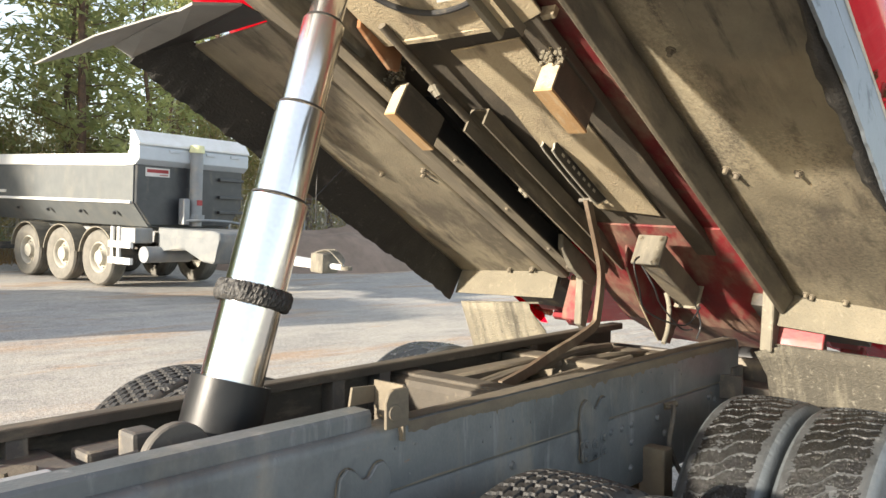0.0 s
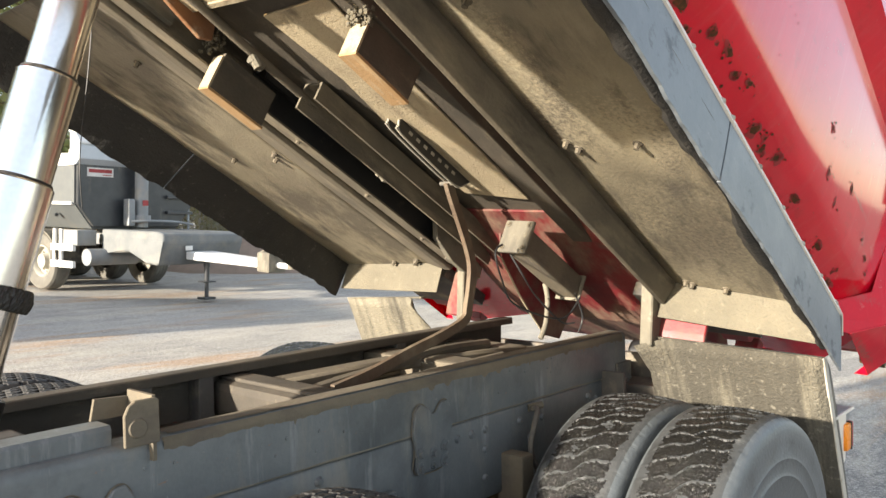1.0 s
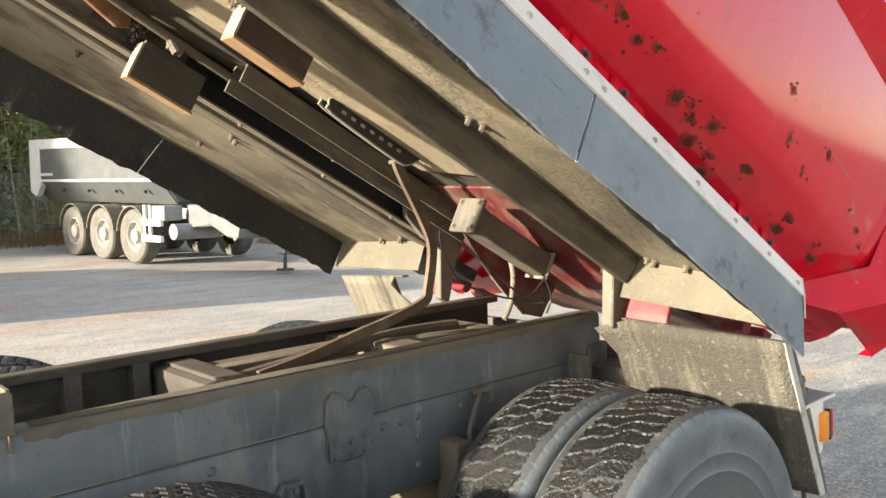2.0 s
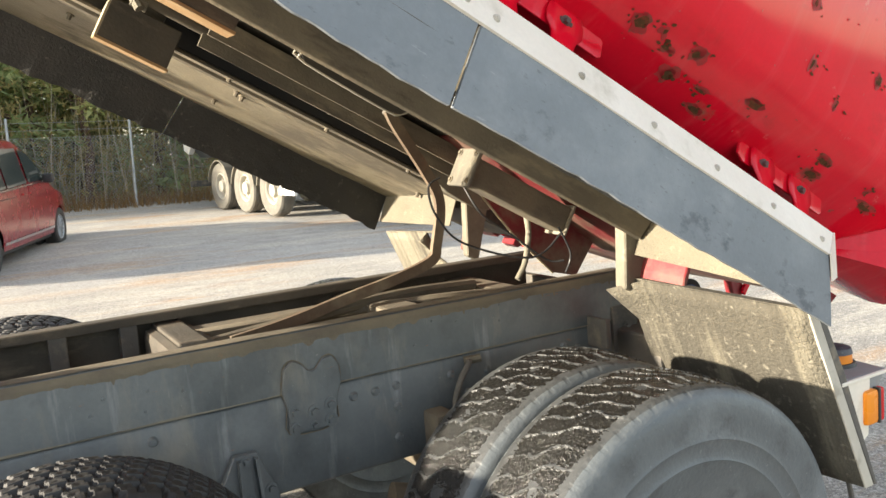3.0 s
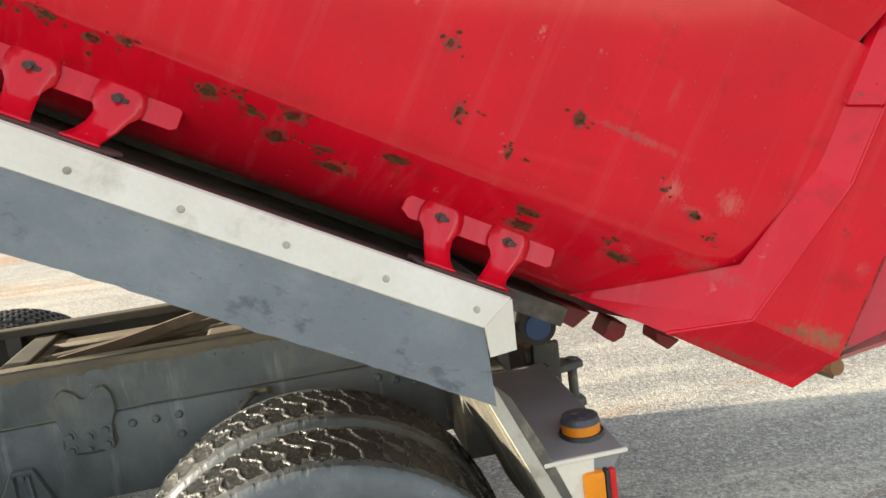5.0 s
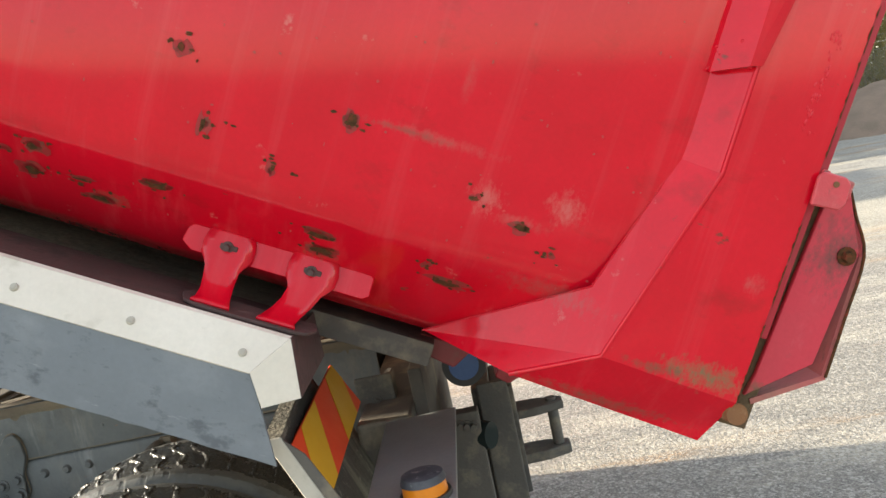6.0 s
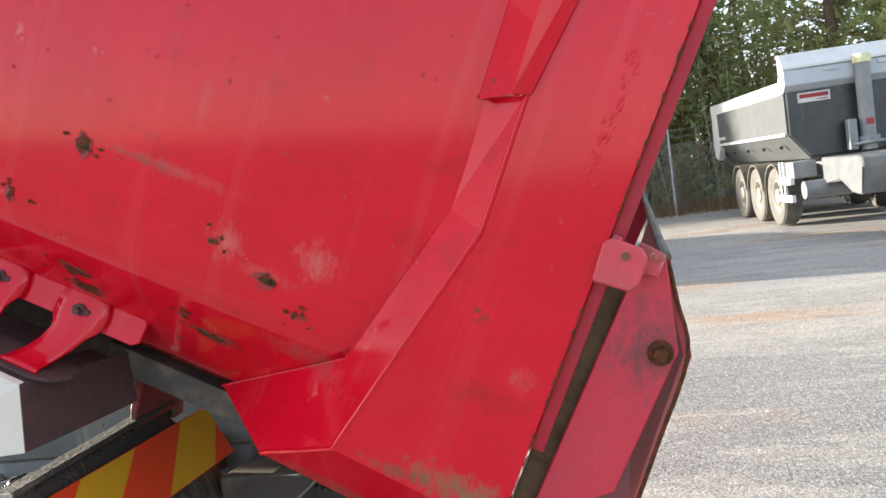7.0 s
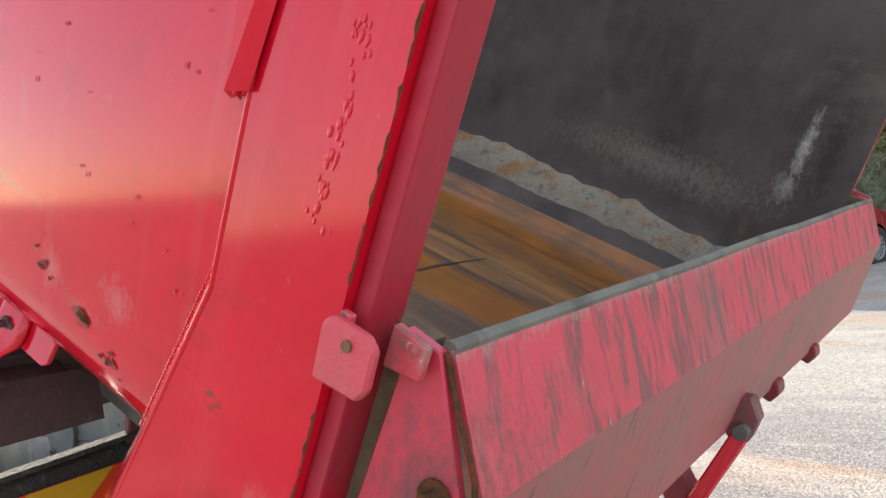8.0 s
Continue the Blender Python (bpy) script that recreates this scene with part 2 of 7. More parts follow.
    "mudguard": mat("mud-splashed steel guard", (0.21, 0.19, 0.145), (0.15, 0.137, 0.105), [((0.09, 0.083, 0.07), 3.0, 0.46, 0.62, 0.8, (0.5, 2.6, 0.5)), ((0.34, 0.31, 0.25), 30, 0.6, 0.7, 0.4, None)], rough=0.8, bump=0.3),
    # the broad dark streaks paint soft shadow stripes over the mud
    "guard": mat("mud-splashed guard sheet with shadow streaks", (0.220, 0.199, 0.148), (0.165, 0.150, 0.113), [((0.046, 0.042, 0.034), 1.9, 0.46, 0.56, 0.85, (0.22, 1.9, 0.22)), ((0.085, 0.078, 0.062), 4.5, 0.50, 0.64, 0.6, (0.12, 3.2, 0.12)), ((0.27, 0.25, 0.20), 40, 0.58, 0.68, 0.5, None), ((0.045, 0.041, 0.033), 30, 0.60, 0.68, 0.6, (1, 1.6, 0.6))], rough=0.8, bump=0.7, depth=0.008),
    "liptan": mat("dusty bare edge", (0.50, 0.47, 0.41), (0.40, 0.37, 0.31), [((0.20, 0.18, 0.14), 8, 0.55, 0.7, 0.6, None)], rough=0.6, bump=0.1),
    "flangedust": mat("dust-coated folded sheet", (0.160, 0.142, 0.102), (0.125, 0.112, 0.082), [((0.085, 0.077, 0.060), 2.5, 0.50, 0.66, 0.6, (1, 0.8, 1.5)), ((0.24, 0.215, 0.16), 30, 0.58, 0.70, 0.45, None), ((0.07, 0.063, 0.05), 45, 0.62, 0.70, 0.5, None)], rough=0.8, bump=0.6, depth=0.006),
    # dust over a red that is darkened for the shaded hinge area
    "dustyshadered": mat("dust-coated red paint darkened for shade", (0.17, 0.010, 0.014), (0.10, 0.016, 0.018), [((0.19, 0.135, 0.095), 3.5, 0.44, 0.60, 0.85, (0.8, 1.6, 1)), ((0.10, 0.06, 0.045), 9, 0.54, 0.66, 0.8, None)], rough=0.65, bump=0.2),
    "chrome": mat("polished steel", (0.86, 0.86, 0.85), (0.80, 0.80, 0.79), rough=0.14, rough2=0.22, metal=1.0, bump=0.02),
    "blackpaint": mat("black paint", (0.018, 0.019, 0.021), (0.03, 0.03, 0.03), [(DUST, 9, 0.6, 0.8, 0.25, None)], rough=0.5, bump=0.06),
    "tyre": mat("dusty worn tread", (0.060, 0.064, 0.066), (0.038, 0.041, 0.043), [((0.022, 0.023, 0.023), 14, 0.50, 0.62, 0.75, None), ((0.17, 0.175, 0.172), 34, 0.60, 0.70, 0.4, None), ((0.45, 0.45, 0.43), 120, 0.68, 0.73, 0.6, None)], rough=0.5, bump=0.4, depth=0.003),
    # the pale speck layer paints the glints of wet tread grit
    "grit": mat("wet dark grit with glint specks", (0.0085, 0.0085, 0.008), (0.014, 0.0135, 0.012), [((0.30, 0.295, 0.28), 130, 0.66, 0.71, 0.7, None), ((0.07, 0.068, 0.06), 45, 0.58, 0.70, 0.5, None)], rough=0.22, rough2=0.6, bump=0.9, depth=0.006, fine=110),
    "sidewall": mat("dusty tyre sidewall", (0.108, 0.122, 0.130), (0.066, 0.075, 0.081), [((0.19, 0.205, 0.212), 4, 0.50, 0.68, 0.65, None), ((0.040, 0.043, 0.047), 9, 0.54, 0.68, 0.65, None), ((0.30, 0.31, 0.31), 60, 0.64, 0.72, 0.5, None)], rough=0.42, bump=0.25),
    "newtyre": mat("wet black tyre rubber", (0.016, 0.016, 0.016), (0.028, 0.027, 0.026), [((0.16, 0.155, 0.145), 34, 0.60, 0.70, 0.45, None), ((0.36, 0.36, 0.345), 170, 0.70, 0.74, 0.4, None)], rough=0.62, bump=0.3, depth=0.003),
    "mudtyre": mat("mud-caked tyre", (0.17, 0.16, 0.135), (0.11, 0.105, 0.092), rough=0.85, bump=0.2),
    "rimgrey": mat("dusty grey rim", (0.35, 0.36, 0.35), (0.45, 0.41, 0.32), rough=0.6),
    "rimwhite": mat("mud-caked white rim", (0.44, 0.42, 0.36), (0.30, 0.285, 0.24), rough=0.75),
    "rust": mat("rusty steel", (0.26, 0.115, 0.045), (0.17, 0.08, 0.04), [(DUST, 10, 0.55, 0.75, 0.6, None)], rough=0.85, bump=0.3),
    "orangewood": mat("weathered orange timber", (0.40, 0.26, 0.13), (0.30, 0.18, 0.08), [(DUST, 12, 0.5, 0.7, 0.6, (1, 6, 6))], rough=0.8, bump=0.25),
    "grime": mat("grimy dark steel", (0.075, 0.072, 0.068), (0.11, 0.10, 0.085), [(DUST, 7, 0.5, 0.72, 0.5, None)], rough=0.7, bump=0.2),
    "tubfloor": mat("rust-stained tub floor", (0.34, 0.118, 0.018), (0.19, 0.075, 0.020), [((0.050, 0.034, 0.024), 1.5, 0.47, 0.58, 0.85, (0.22, 1.9, 1)), ((0.40, 0.17, 0.035), 2.6, 0.55, 0.66, 0.6, (0.22, 1.6, 1)), ((0.030, 0.022, 0.017), 4.0, 0.56, 0.66, 0.7, (0.15, 2.4, 1)), ((0.26, 0.19, 0.12), 7.0, 0.62, 0.74, 0.4, (0.3, 2, 1)), ((0.5, 0.45, 0.36), 90, 0.70, 0.74, 0.7, None)], rough=0.28, rough2=0.6, bump=0.08),
    "tubwall": mat("worn dark steel wall", (0.105, 0.082, 0.070), (0.070, 0.054, 0.046), [((0.30, 0.26, 0.21), 2.2, 0.57, 0.76, 0.35, (0.9, 1, 1.4)), ((0.036, 0.029, 0.027), 2.6, 0.50, 0.68, 0.7, (1.2, 1, 0.8)), ((0.17, 0.10, 0.04), 9, 0.66, 0.74, 0.5, None)], rough=0.62, bump=0.12, spec=0.25, spots=SMEARS),
    "deposit": mat("grainy dried deposit", (0.30, 0.26, 0.19), (0.21, 0.18, 0.135), [((0.26, 0.12, 0.035), 9, 0.5, 0.64, 0.8, None), ((0.10, 0.085, 0.07), 30, 0.55, 0.65, 0.7, None)], rough=0.9, bump=0.6, depth=0.006),
    "white": mat("white paint", (0.74, 0.74, 0.72), (0.66, 0.66, 0.63), [(DUST, 3, 0.5, 0.8, 0.3, None)], rough=0.45, bump=0.03),
    "trailergrey": mat("dark grey paint", (0.085, 0.094, 0.096), (0.105, 0.113, 0.112), [(DUST, 2.0, 0.50, 0.80, 0.12, (1, 1, 0.6))], rough=0.58, bump=0.03),
    "deckgrey": mat("dull dark grey paint", (0.13, 0.14, 0.142), (0.17, 0.178, 0.176), [(DUST, 3, 0.5, 0.75, 0.3, None)], rough=0.6, bump=0.05),
    "duskgrey": mat("dull grey paint", (0.27, 0.275, 0.265), (0.21, 0.215, 0.205), [(DUST, 3, 0.5, 0.75, 0.4, None)], rough=0.55, bump=0.05),
    "palegrey": mat("pale blue-grey paint", (0.50, 0.54, 0.57), (0.45, 0.49, 0.52), [(DUST, 3, 0.55, 0.8, 0.25, None)], rough=0.45, bump=0.03),
    "midgrey": mat("mid grey paint", (0.26, 0.275, 0.28), (0.21, 0.22, 0.225), [(DUST, 3, 0.5, 0.75, 0.4, None)], rough=0.5),
    "vanred": mat("van red paint", (0.24, 0.008, 0.016), (0.27, 0.008, 0.016), rough=0.2, rough2=0.3, bump=0.0, coat=0.5),
    "amber": mat("amber plastic", (0.85, 0.28, 0.01), (0.75, 0.22, 0.01), rough=0.18, bump=0.0),
    "redlens": mat("red plastic lens", (0.65, 0.01, 0.015), (0.5, 0.01, 0.015), rough=0.15, bump=0.0),
    "yellow": mat("yellow reflective sheet", (0.72, 0.40, 0.015), (0.66, 0.36, 0.015), rough=0.4, fine=250, bump=0.05),
    "orange": mat("red-orange reflective sheet", (0.85, 0.075, 0.015), (0.78, 0.06, 0.015), rough=0.4, fine=250, bump=0.05),
    "galv": mat("galvanised steel", (0.45, 0.47, 0.48), (0.36, 0.38, 0.39), rough=0.5, metal=0.6),
    "bluecap": mat("blue plastic", (0.05, 0.12, 0.30), None, rough=0.4),
    "sign": mat("white sticker", (0.72, 0.70, 0.66), None, rough=0.5),
    "signred": mat("dark red print", (0.35, 0.04, 0.04), None, rough=0.5),
    "capyellow": mat("pale yellow cap", (0.75, 0.74, 0.42), None, rough=0.6),
    "plate": mat("white number plate", (0.75, 0.75, 0.74), None, rough=0.4),
}


def glass(name, tint, rough=0.03):
    m, n, l, p = nodes_of(name)
    p.inputs["Base Color"].default_value = (*tint, 1)
    p.inputs["Roughness"].default_value = rough
    p.inputs["Specular IOR Level"].default_value = 0.35
    p.inputs["IOR"].default_value = 1.22
    return m


MAT["glass"] = glass("dark tinted glass", (0.02, 0.028, 0.027))
# its grey base stands in for sky mirrored in the rear window
MAT["skyglass"] = glass("rear glass greyed for reflected sky", (0.13, 0.15, 0.14), 0.12)
MAT["lens"] = glass("clear lamp lens", (0.5, 0.5, 0.5), 0.1)


# ---- shaping ----
def box(bm, x0, x1, y0, y1, z0, z1, bevel=0.0, m=None):
    r = bmesh.ops.create_cube(bm, size=1.0)
    vs = r["verts"]
    for v in vs:
        v.co = Vector(((x0 + x1) / 2 + v.co.x * (x1 - x0), (y0 + y1) / 2 + v.co.y * (y1 - y0), (z0 + z1) / 2 + v.co.z * (z1 - z0)))
    if bevel:
        es = {e for v in vs for e in v.link_edges}
        r = bmesh.ops.bevel(bm, geom=list(es), offset=bevel, segments=2, profile=0.6, affect="EDGES")
        vs = list({v for f in r["faces"] for v in f.verts} | {v for v in vs if v.is_valid})
    if m is not None:
        bmesh.ops.transform(bm, matrix=m, verts=vs)
    return vs


def prism(bm, poly, a, b, axis="y", bevel=0.0, m=None):
    """A plate of the given outline (in the two other axes) from a to b along axis."""
    def at(p, s):
        return {"y": (p[0], s, p[1]), "x": (s, p[0], p[1]), "z": (p[0], p[1], s)}[axis]
    lo = [bm.verts.new(at(p, a)) for p in poly]
    hi = [bm.verts.new(at(p, b)) for p in poly]
    fs = [bm.faces.new(lo), bm.faces.new(hi[::-1])]
    k = len(poly)
    for i in range(k):
        fs.append(bm.faces.new((lo[i], hi[i], hi[(i + 1) % k], lo[(i + 1) % k])))
    vs = lo + hi
    bmesh.ops.recalc_face_normals(bm, faces=fs)
    if bevel:
        r = bmesh.ops.bevel(bm, geom=list({e for f in fs for e in f.edges}), offset=bevel, segments=1, affect="EDGES")
        vs = list({v for f in r["faces"] for v in f.verts} | {v for v in vs if v.is_valid})
    if m is not None:
        bmesh.ops.transform(bm, matrix=m, verts=vs)
    return vs


def rod(bm, p0, p1, r0, r1=None, seg=16):
    p0, p1 = Vector(p0), Vector(p1)
    d = p1 - p0
    r = bmesh.ops.create_cone(bm, cap_ends=True, segments=seg, radius1=r0, radius2=r0 if r1 is None else r1, depth=d.length)
    bmesh.ops.transform(bm, matrix=Matrix.Translation((p0 + p1) / 2) @ d.to_track_quat("Z", "Y").to_matrix().to_4x4(), verts=r["verts"])
    return r["verts"]


def hose(bm, pts, r, seg=8, steps=6):
    """A round bar or hose through the given points, smoothly bent."""
    P = [Vector(p) for p in pts]
    path = []
    for i in range(len(P) - 1):
        a, b, c, d = P[max(i - 1, 0)], P[i], P[i + 1], P[min(i + 2, len(P) - 1)]
        for s in range(steps):
            t = s / steps
            path.append(0.5 * (2 * b + (c - a) * t + (2 * a - 5 * b + 4 * c - d) * t * t + (3 * b - a - 3 * c + d) * t ** 3))
    path.append(P[-1])
    rings = []
    up = Vector((0.3, 0.2, 1)).normalized()
    for i, p in enumerate(path):
        t = (path[min(i + 1, len(path) - 1)] - path[max(i - 1, 0)]).normalized()
        u = t.cross(up).normalized()
        v = t.cross(u)
        rings.append([bm.verts.new(p + r * (u * math.cos(a) + v * math.sin(a))) for a in (2 * math.pi * k / seg for k in range(seg))])
    for a, b in zip(rings, rings[1:]):
        for k in range(seg):
            bm.faces.new((a[k], a[(k + 1) % seg], b[(k + 1) % seg], b[k]))
    bm.faces.new(rings[0][::-1])
    bm.faces.new(rings[-1])


def bolt(bm, p, n, r=0.012, h=0.008):
    p, n = Vector(p), Vector(n).normalized()
    rod(bm, p - n * 0.002, p + n * 0.003, r * 1.5, seg=12)
    rod(bm, p, p + n * h, r, r * 0.85, seg=6)


def lathe(bm, prof, seg, origin=(0, 0, 0), dent=None, closed=False):
    """Turns a profile of (radius, y) round the y axis; dent(angle, i) changes the radius."""
    o = Vector(origin)
    rings = []
    for k in range(seg):
        a = 2 * math.pi * k / seg
        ring = []
        for i, (r, y) in enumerate(prof):
            rr = r - (dent(k, i) if dent else 0)
            ring.append(bm.verts.new(o + Vector((rr * math.sin(a), y, rr * math.cos(a)))))
        rings.append(ring)
    m = len(prof)
    for k in range(seg):
        a, b = rings[k], rings[(k + 1) % seg]
        for i in range(m if closed else m - 1):
            j = (i + 1) % m
            bm.faces.new((a[i], b[i], b[j], a[j]))


def grid(bm, rows):
    """A sheet through rows of points."""
    vs = [[bm.verts.new(p) for p in row] for row in rows]
    for a, b in zip(vs, vs[1:]):
        for i in range(len(a) - 1):
            bm.faces.new((a[i], a[i + 1], b[i + 1], b[i]))
    return vs


def part(name, bm, material, parent, label="", smooth=False, thick=0.0, m=None):
    """Links a bmesh as one mesh object under a thing or a part."""
    bmesh.ops.recalc_face_normals(bm, faces=bm.faces)
    me = bpy.data.meshes.new(name)
    bm.to_mesh(me)
    bm.free()
    if material is not None:
        me.materials.append(MAT[material] if isinstance(material, str) else material)
    if smooth:
        me.polygons.foreach_set("use_smooth", [True] * len(me.polygons))
        me.set_sharp_from_angle(angle=radians(40))
    ob = new(name, me)
    if parent is not None:
        ob.parent = parent
    if m is not None:
        ob.matrix_basis = m
    if thick:
        mod = ob.modifiers.new("thickness", "SOLIDIFY")
        mod.thickness, mod.offset = thick, 0
    return tagged(ob, label)


def twin(ob, name, parent, m=None, label=""):
    """Another part on the same mesh."""
    o = new(name, ob.data)
    o.parent = parent
    o.matrix_basis = m if m is not None else Matrix()
    return tagged(o, label or ob.get("label", ""))


def thing(name, label, category, m=None, group="", kind=""):
    ob = new(name)
    ob.empty_display_size = 0.2
    if m is not None:
        ob.matrix_basis = m
    return tagged(ob, label, category, group, kind)


def BM():
    return bmesh.new()


# ---- ground ----
def ground_material():
    m, n, l, p = nodes_of("gravel yard")
    tc = n.new("ShaderNodeTexCoord").outputs["Object"]
    pale = blend(n, l, noise_of(n, l, tc, 0.35, 5.0), (0.43, 0.39, 0.31), (0.26, 0.24, 0.20))
    # asphalt tone is raised to offset the long shadow that falls on it
    dark = blend(n, l, noise_of(n, l, tc, 0.8, 5.0), (0.28, 0.272, 0.255), (0.36, 0.345, 0.315))
    # worn asphalt lies in a broad band between the truck and the parked trailer
    sep = n.new("ShaderNodeSeparateXYZ")
    l.new(tc, sep.inputs[0])
    wob = noise_of(n, l, tc, 0.3, 4.0, 0.6, None, 0.0, 1.0)
    add = n.new("ShaderNodeMath")
    add.operation = "MULTIPLY_ADD"
    l.new(wob, add.inputs[0])
    add.inputs[1].default_value = 3.2
    l.new(sep.outputs["Y"], add.inputs[2])
    band = n.new("ShaderNodeMapRange")
    band.inputs["From Min"].default_value, band.inputs["From Max"].default_value = 9.0, 10.0
    l.new(add.outputs[0], band.inputs["Value"])
    end = n.new("ShaderNodeMapRange")
    end.inputs["From Min"].default_value, end.inputs["From Max"].default_value = 21.5, 20.5
    l.new(add.outputs[0], end.inputs["Value"])
    col = blend(n, l, times(n, l, band.outputs[0], end.outputs[0]), pale, dark)
    # coarser grey gravel lies where the trucks stand
    near = n.new("ShaderNodeMapRange")
    near.inputs["From Min"].default_value, near.inputs["From Max"].default_value = 6.2, 5.6
    l.new(add.outputs[0], near.inputs["Value"])
    col = blend(n, l, near.outputs[0], col, blend(n, l, noise_of(n, l, tc, 1.3, 5.0), (0.205, 0.188, 0.162), (0.15, 0.138, 0.122)))
    # unseen ground beside the truck is darkened to cut the bounce light
    unseen = n.new("ShaderNodeMapRange")
    unseen.inputs["From Min"].default_value, unseen.inputs["From Max"].default_value = -0.1, -0.9
    l.new(sep.outputs["Y"], unseen.inputs["Value"])
    col = blend(n, l, unseen.outputs[0], col, blend(n, l, noise_of(n, l, tc, 1.7, 5.0), (0.055, 0.054, 0.052), (0.085, 0.083, 0.08)))
    col = blend(n, l, times(n, l, noise_of(n, l, tc, 0.55, 6.0, 0.65, (0.35, 1.8, 1), 0.53, 0.62), 0.95), col, (0.40, 0.215, 0.075))
    col = blend(n, l, times(n, l, noise_of(n, l, tc, 2.2, 6.0, 0.7, (0.6, 1.5, 1), 0.50, 0.62), 0.6), col, (0.15, 0.142, 0.13))
    col = blend(n, l, times(n, l, noise_of(n, l, tc, 1.1, 6.0, 0.7, (0.5, 1.8, 1), 0.50, 0.62), 0.75), col, (0.50, 0.45, 0.36))
    stones = noise_of(n, l, tc, 55, 3.0, 0.7, None, 0.3, 0.7)
    col = blend(n, l, times(n, l, stones, 0.3), col, (0.50, 0.47, 0.41))
    col = blend(n, l, times(n, l, noise_of(n, l, tc, 26, 4.0, 0.7, None, 0.52, 0.64), 0.55), col, (0.10, 0.095, 0.09))
    # single stones, each a little lighter, darker or bluer than the rest
    for size, amount in ((75.0, 0.26), (170.0, 0.22)):
        vor = n.new("ShaderNodeTexVoronoi")
        vor.inputs["Scale"].default_value = size
        l.new(tc, vor.inputs["Vector"])
        tone = n.new("ShaderNodeSeparateColor")
        l.new(vor.outputs["Color"], tone.inputs[0])
        pick = n.new("ShaderNodeMapRange")
        pick.inputs["From Min"].default_value, pick.inputs["From Max"].default_value = 0.55, 0.95
        l.new(tone.outputs[0], pick.inputs["Value"])
        col = blend(n, l, times(n, l, pick.outputs[0], amount * 1.6), col, (0.66, 0.625, 0.57))
        pick = n.new("ShaderNodeMapRange")
        pick.inputs["From Min"].default_value, pick.inputs["From Max"].default_value = 0.5, 0.95
        l.new(tone.outputs[1], pick.inputs["Value"])
        col = blend(n, l, times(n, l, pick.outputs[0], amount * 1.7), col, (0.095, 0.092, 0.09))
    l.new(col, p.inputs["Base Color"])
    p.inputs["Roughness"].default_value = 0.9
    b = n.new("ShaderNodeBump")
    b.inputs["Strength"].default_value, b.inputs["Distance"].default_value = 0.35, 0.015
    l.new(stones, b.inputs["Height"])
    l.new(b.outputs[0], p.inputs["Normal"])
    return m


def ground_z(y):
    """The yard rises a little from the truck to the parked trailer."""
    t = min(max((y - 9.0) / 4.5, 0), 1)
    s = min(max((-0.35 - y) / 0.5, 0), 1)
    return -0.115 + 0.115 * t * t * (3 - 2 * t) - 0.10 * s * s * (3 - 2 * s)


bm = BM()
rows = []
for j in range(60):
    row = []
    for i in range(60):
        x = math.copysign(abs(i - 29.5) ** 2.3 * 0.18, i - 29.5) + 1
        y = math.copysign(abs(j - 29.5) ** 2.3 * 0.18, j - 29.5) + 6
        h = ground_z(y)
        row.append((x, y, h))
    rows.append(row)
grid(bm, rows)
ground = part("ground", bm, ground_material(), None, "pale gravel yard with worn grey asphalt and rusty stains", smooth=True)
tagged(ground, category="ground", kind="structure")

# ---- the dump truck ----
TRUCK = Matrix(((0.99974, 0.00084, -0.02284, 0.0221), (0.0, 0.99933, 0.03664, -0.0351), (0.02285, -0.03663, 0.99907, -0.0141), (0, 0, 0, 1)))
truck = thing("dump_truck", "red tipper truck with raised tub on a dusty grey chassis", "truck", TRUCK)

NEAR, FAR = -0.396, 0.325  # outer faces of the two chassis rails
TOP, SEAM, LOW = 1.046, 0.872, 0.578


def channel(x0, x1, y, s, z0, z1, material, name, label):
    """A pressed channel whose web stands at y and whose flanges turn inwards."""
    bm = BM()
    t = 0.010
    prof = [(0, z0 + 0.012), (0, z1 - 0.012), (0.004, z1 - 0.004), (0.012, z1), (0.085, z1), (0.085, z1 - t), (0.016, z1 - t), (t, z1 - 0.02), (t, z0 + 0.02), (0.016, z0 + t), (0.085, z0 + t), (0.085, z0), (0.012, z0), (0.004, z0 + 0.004)]
    prism(bm, [(y - s * a, z) for a, z in prof], x0, x1, "x")
    return part(name, bm, material, truck, label, smooth=True)


channel(-4.6, 1.30, NEAR, -1, LOW, SEAM - 0.003, "rail", "frame_rail", "grey painted frame channel with streaked dirt")
channel(-4.6, 1.36, FAR, 1, LOW, SEAM - 0.003, "beamdark", "frame_rail", "dark brown frame channel")


def subframe(y, s, top, x0, x1, material, label):
    bm = BM()
    prof = [(0, SEAM + 0.002), (0, top - 0.030), (0.003, top - 0.014), (0.010, top - 0.004), (0.024, top), (0.078, top), (0.082, top - 0.004), (0.082, top - 0.030), (0.076, top - 0.030), (0.074, top - 0.010), (0.014, top - 0.012), (0.009, SEAM + 0.012), (0.078, SEAM + 0.010), (0.078, SEAM + 0.002)]
    prism(bm, [(y - s * a, z) for a, z in prof], x0, x1, "x")
    return part("subframe_rail", bm, material, truck, label, smooth=True)


subframe(NEAR - 0.002, -1, TOP, -4.6, 1.325, "rail", "grey subframe beam with dust lying on its top")
subframe(FAR + 0.002, 1, 1.058, -4.6, 1.385, "dirtdark", "dark dusty far subframe beam")
# dust and rust lie on the near beam's top flange
bm = BM()
rows = []
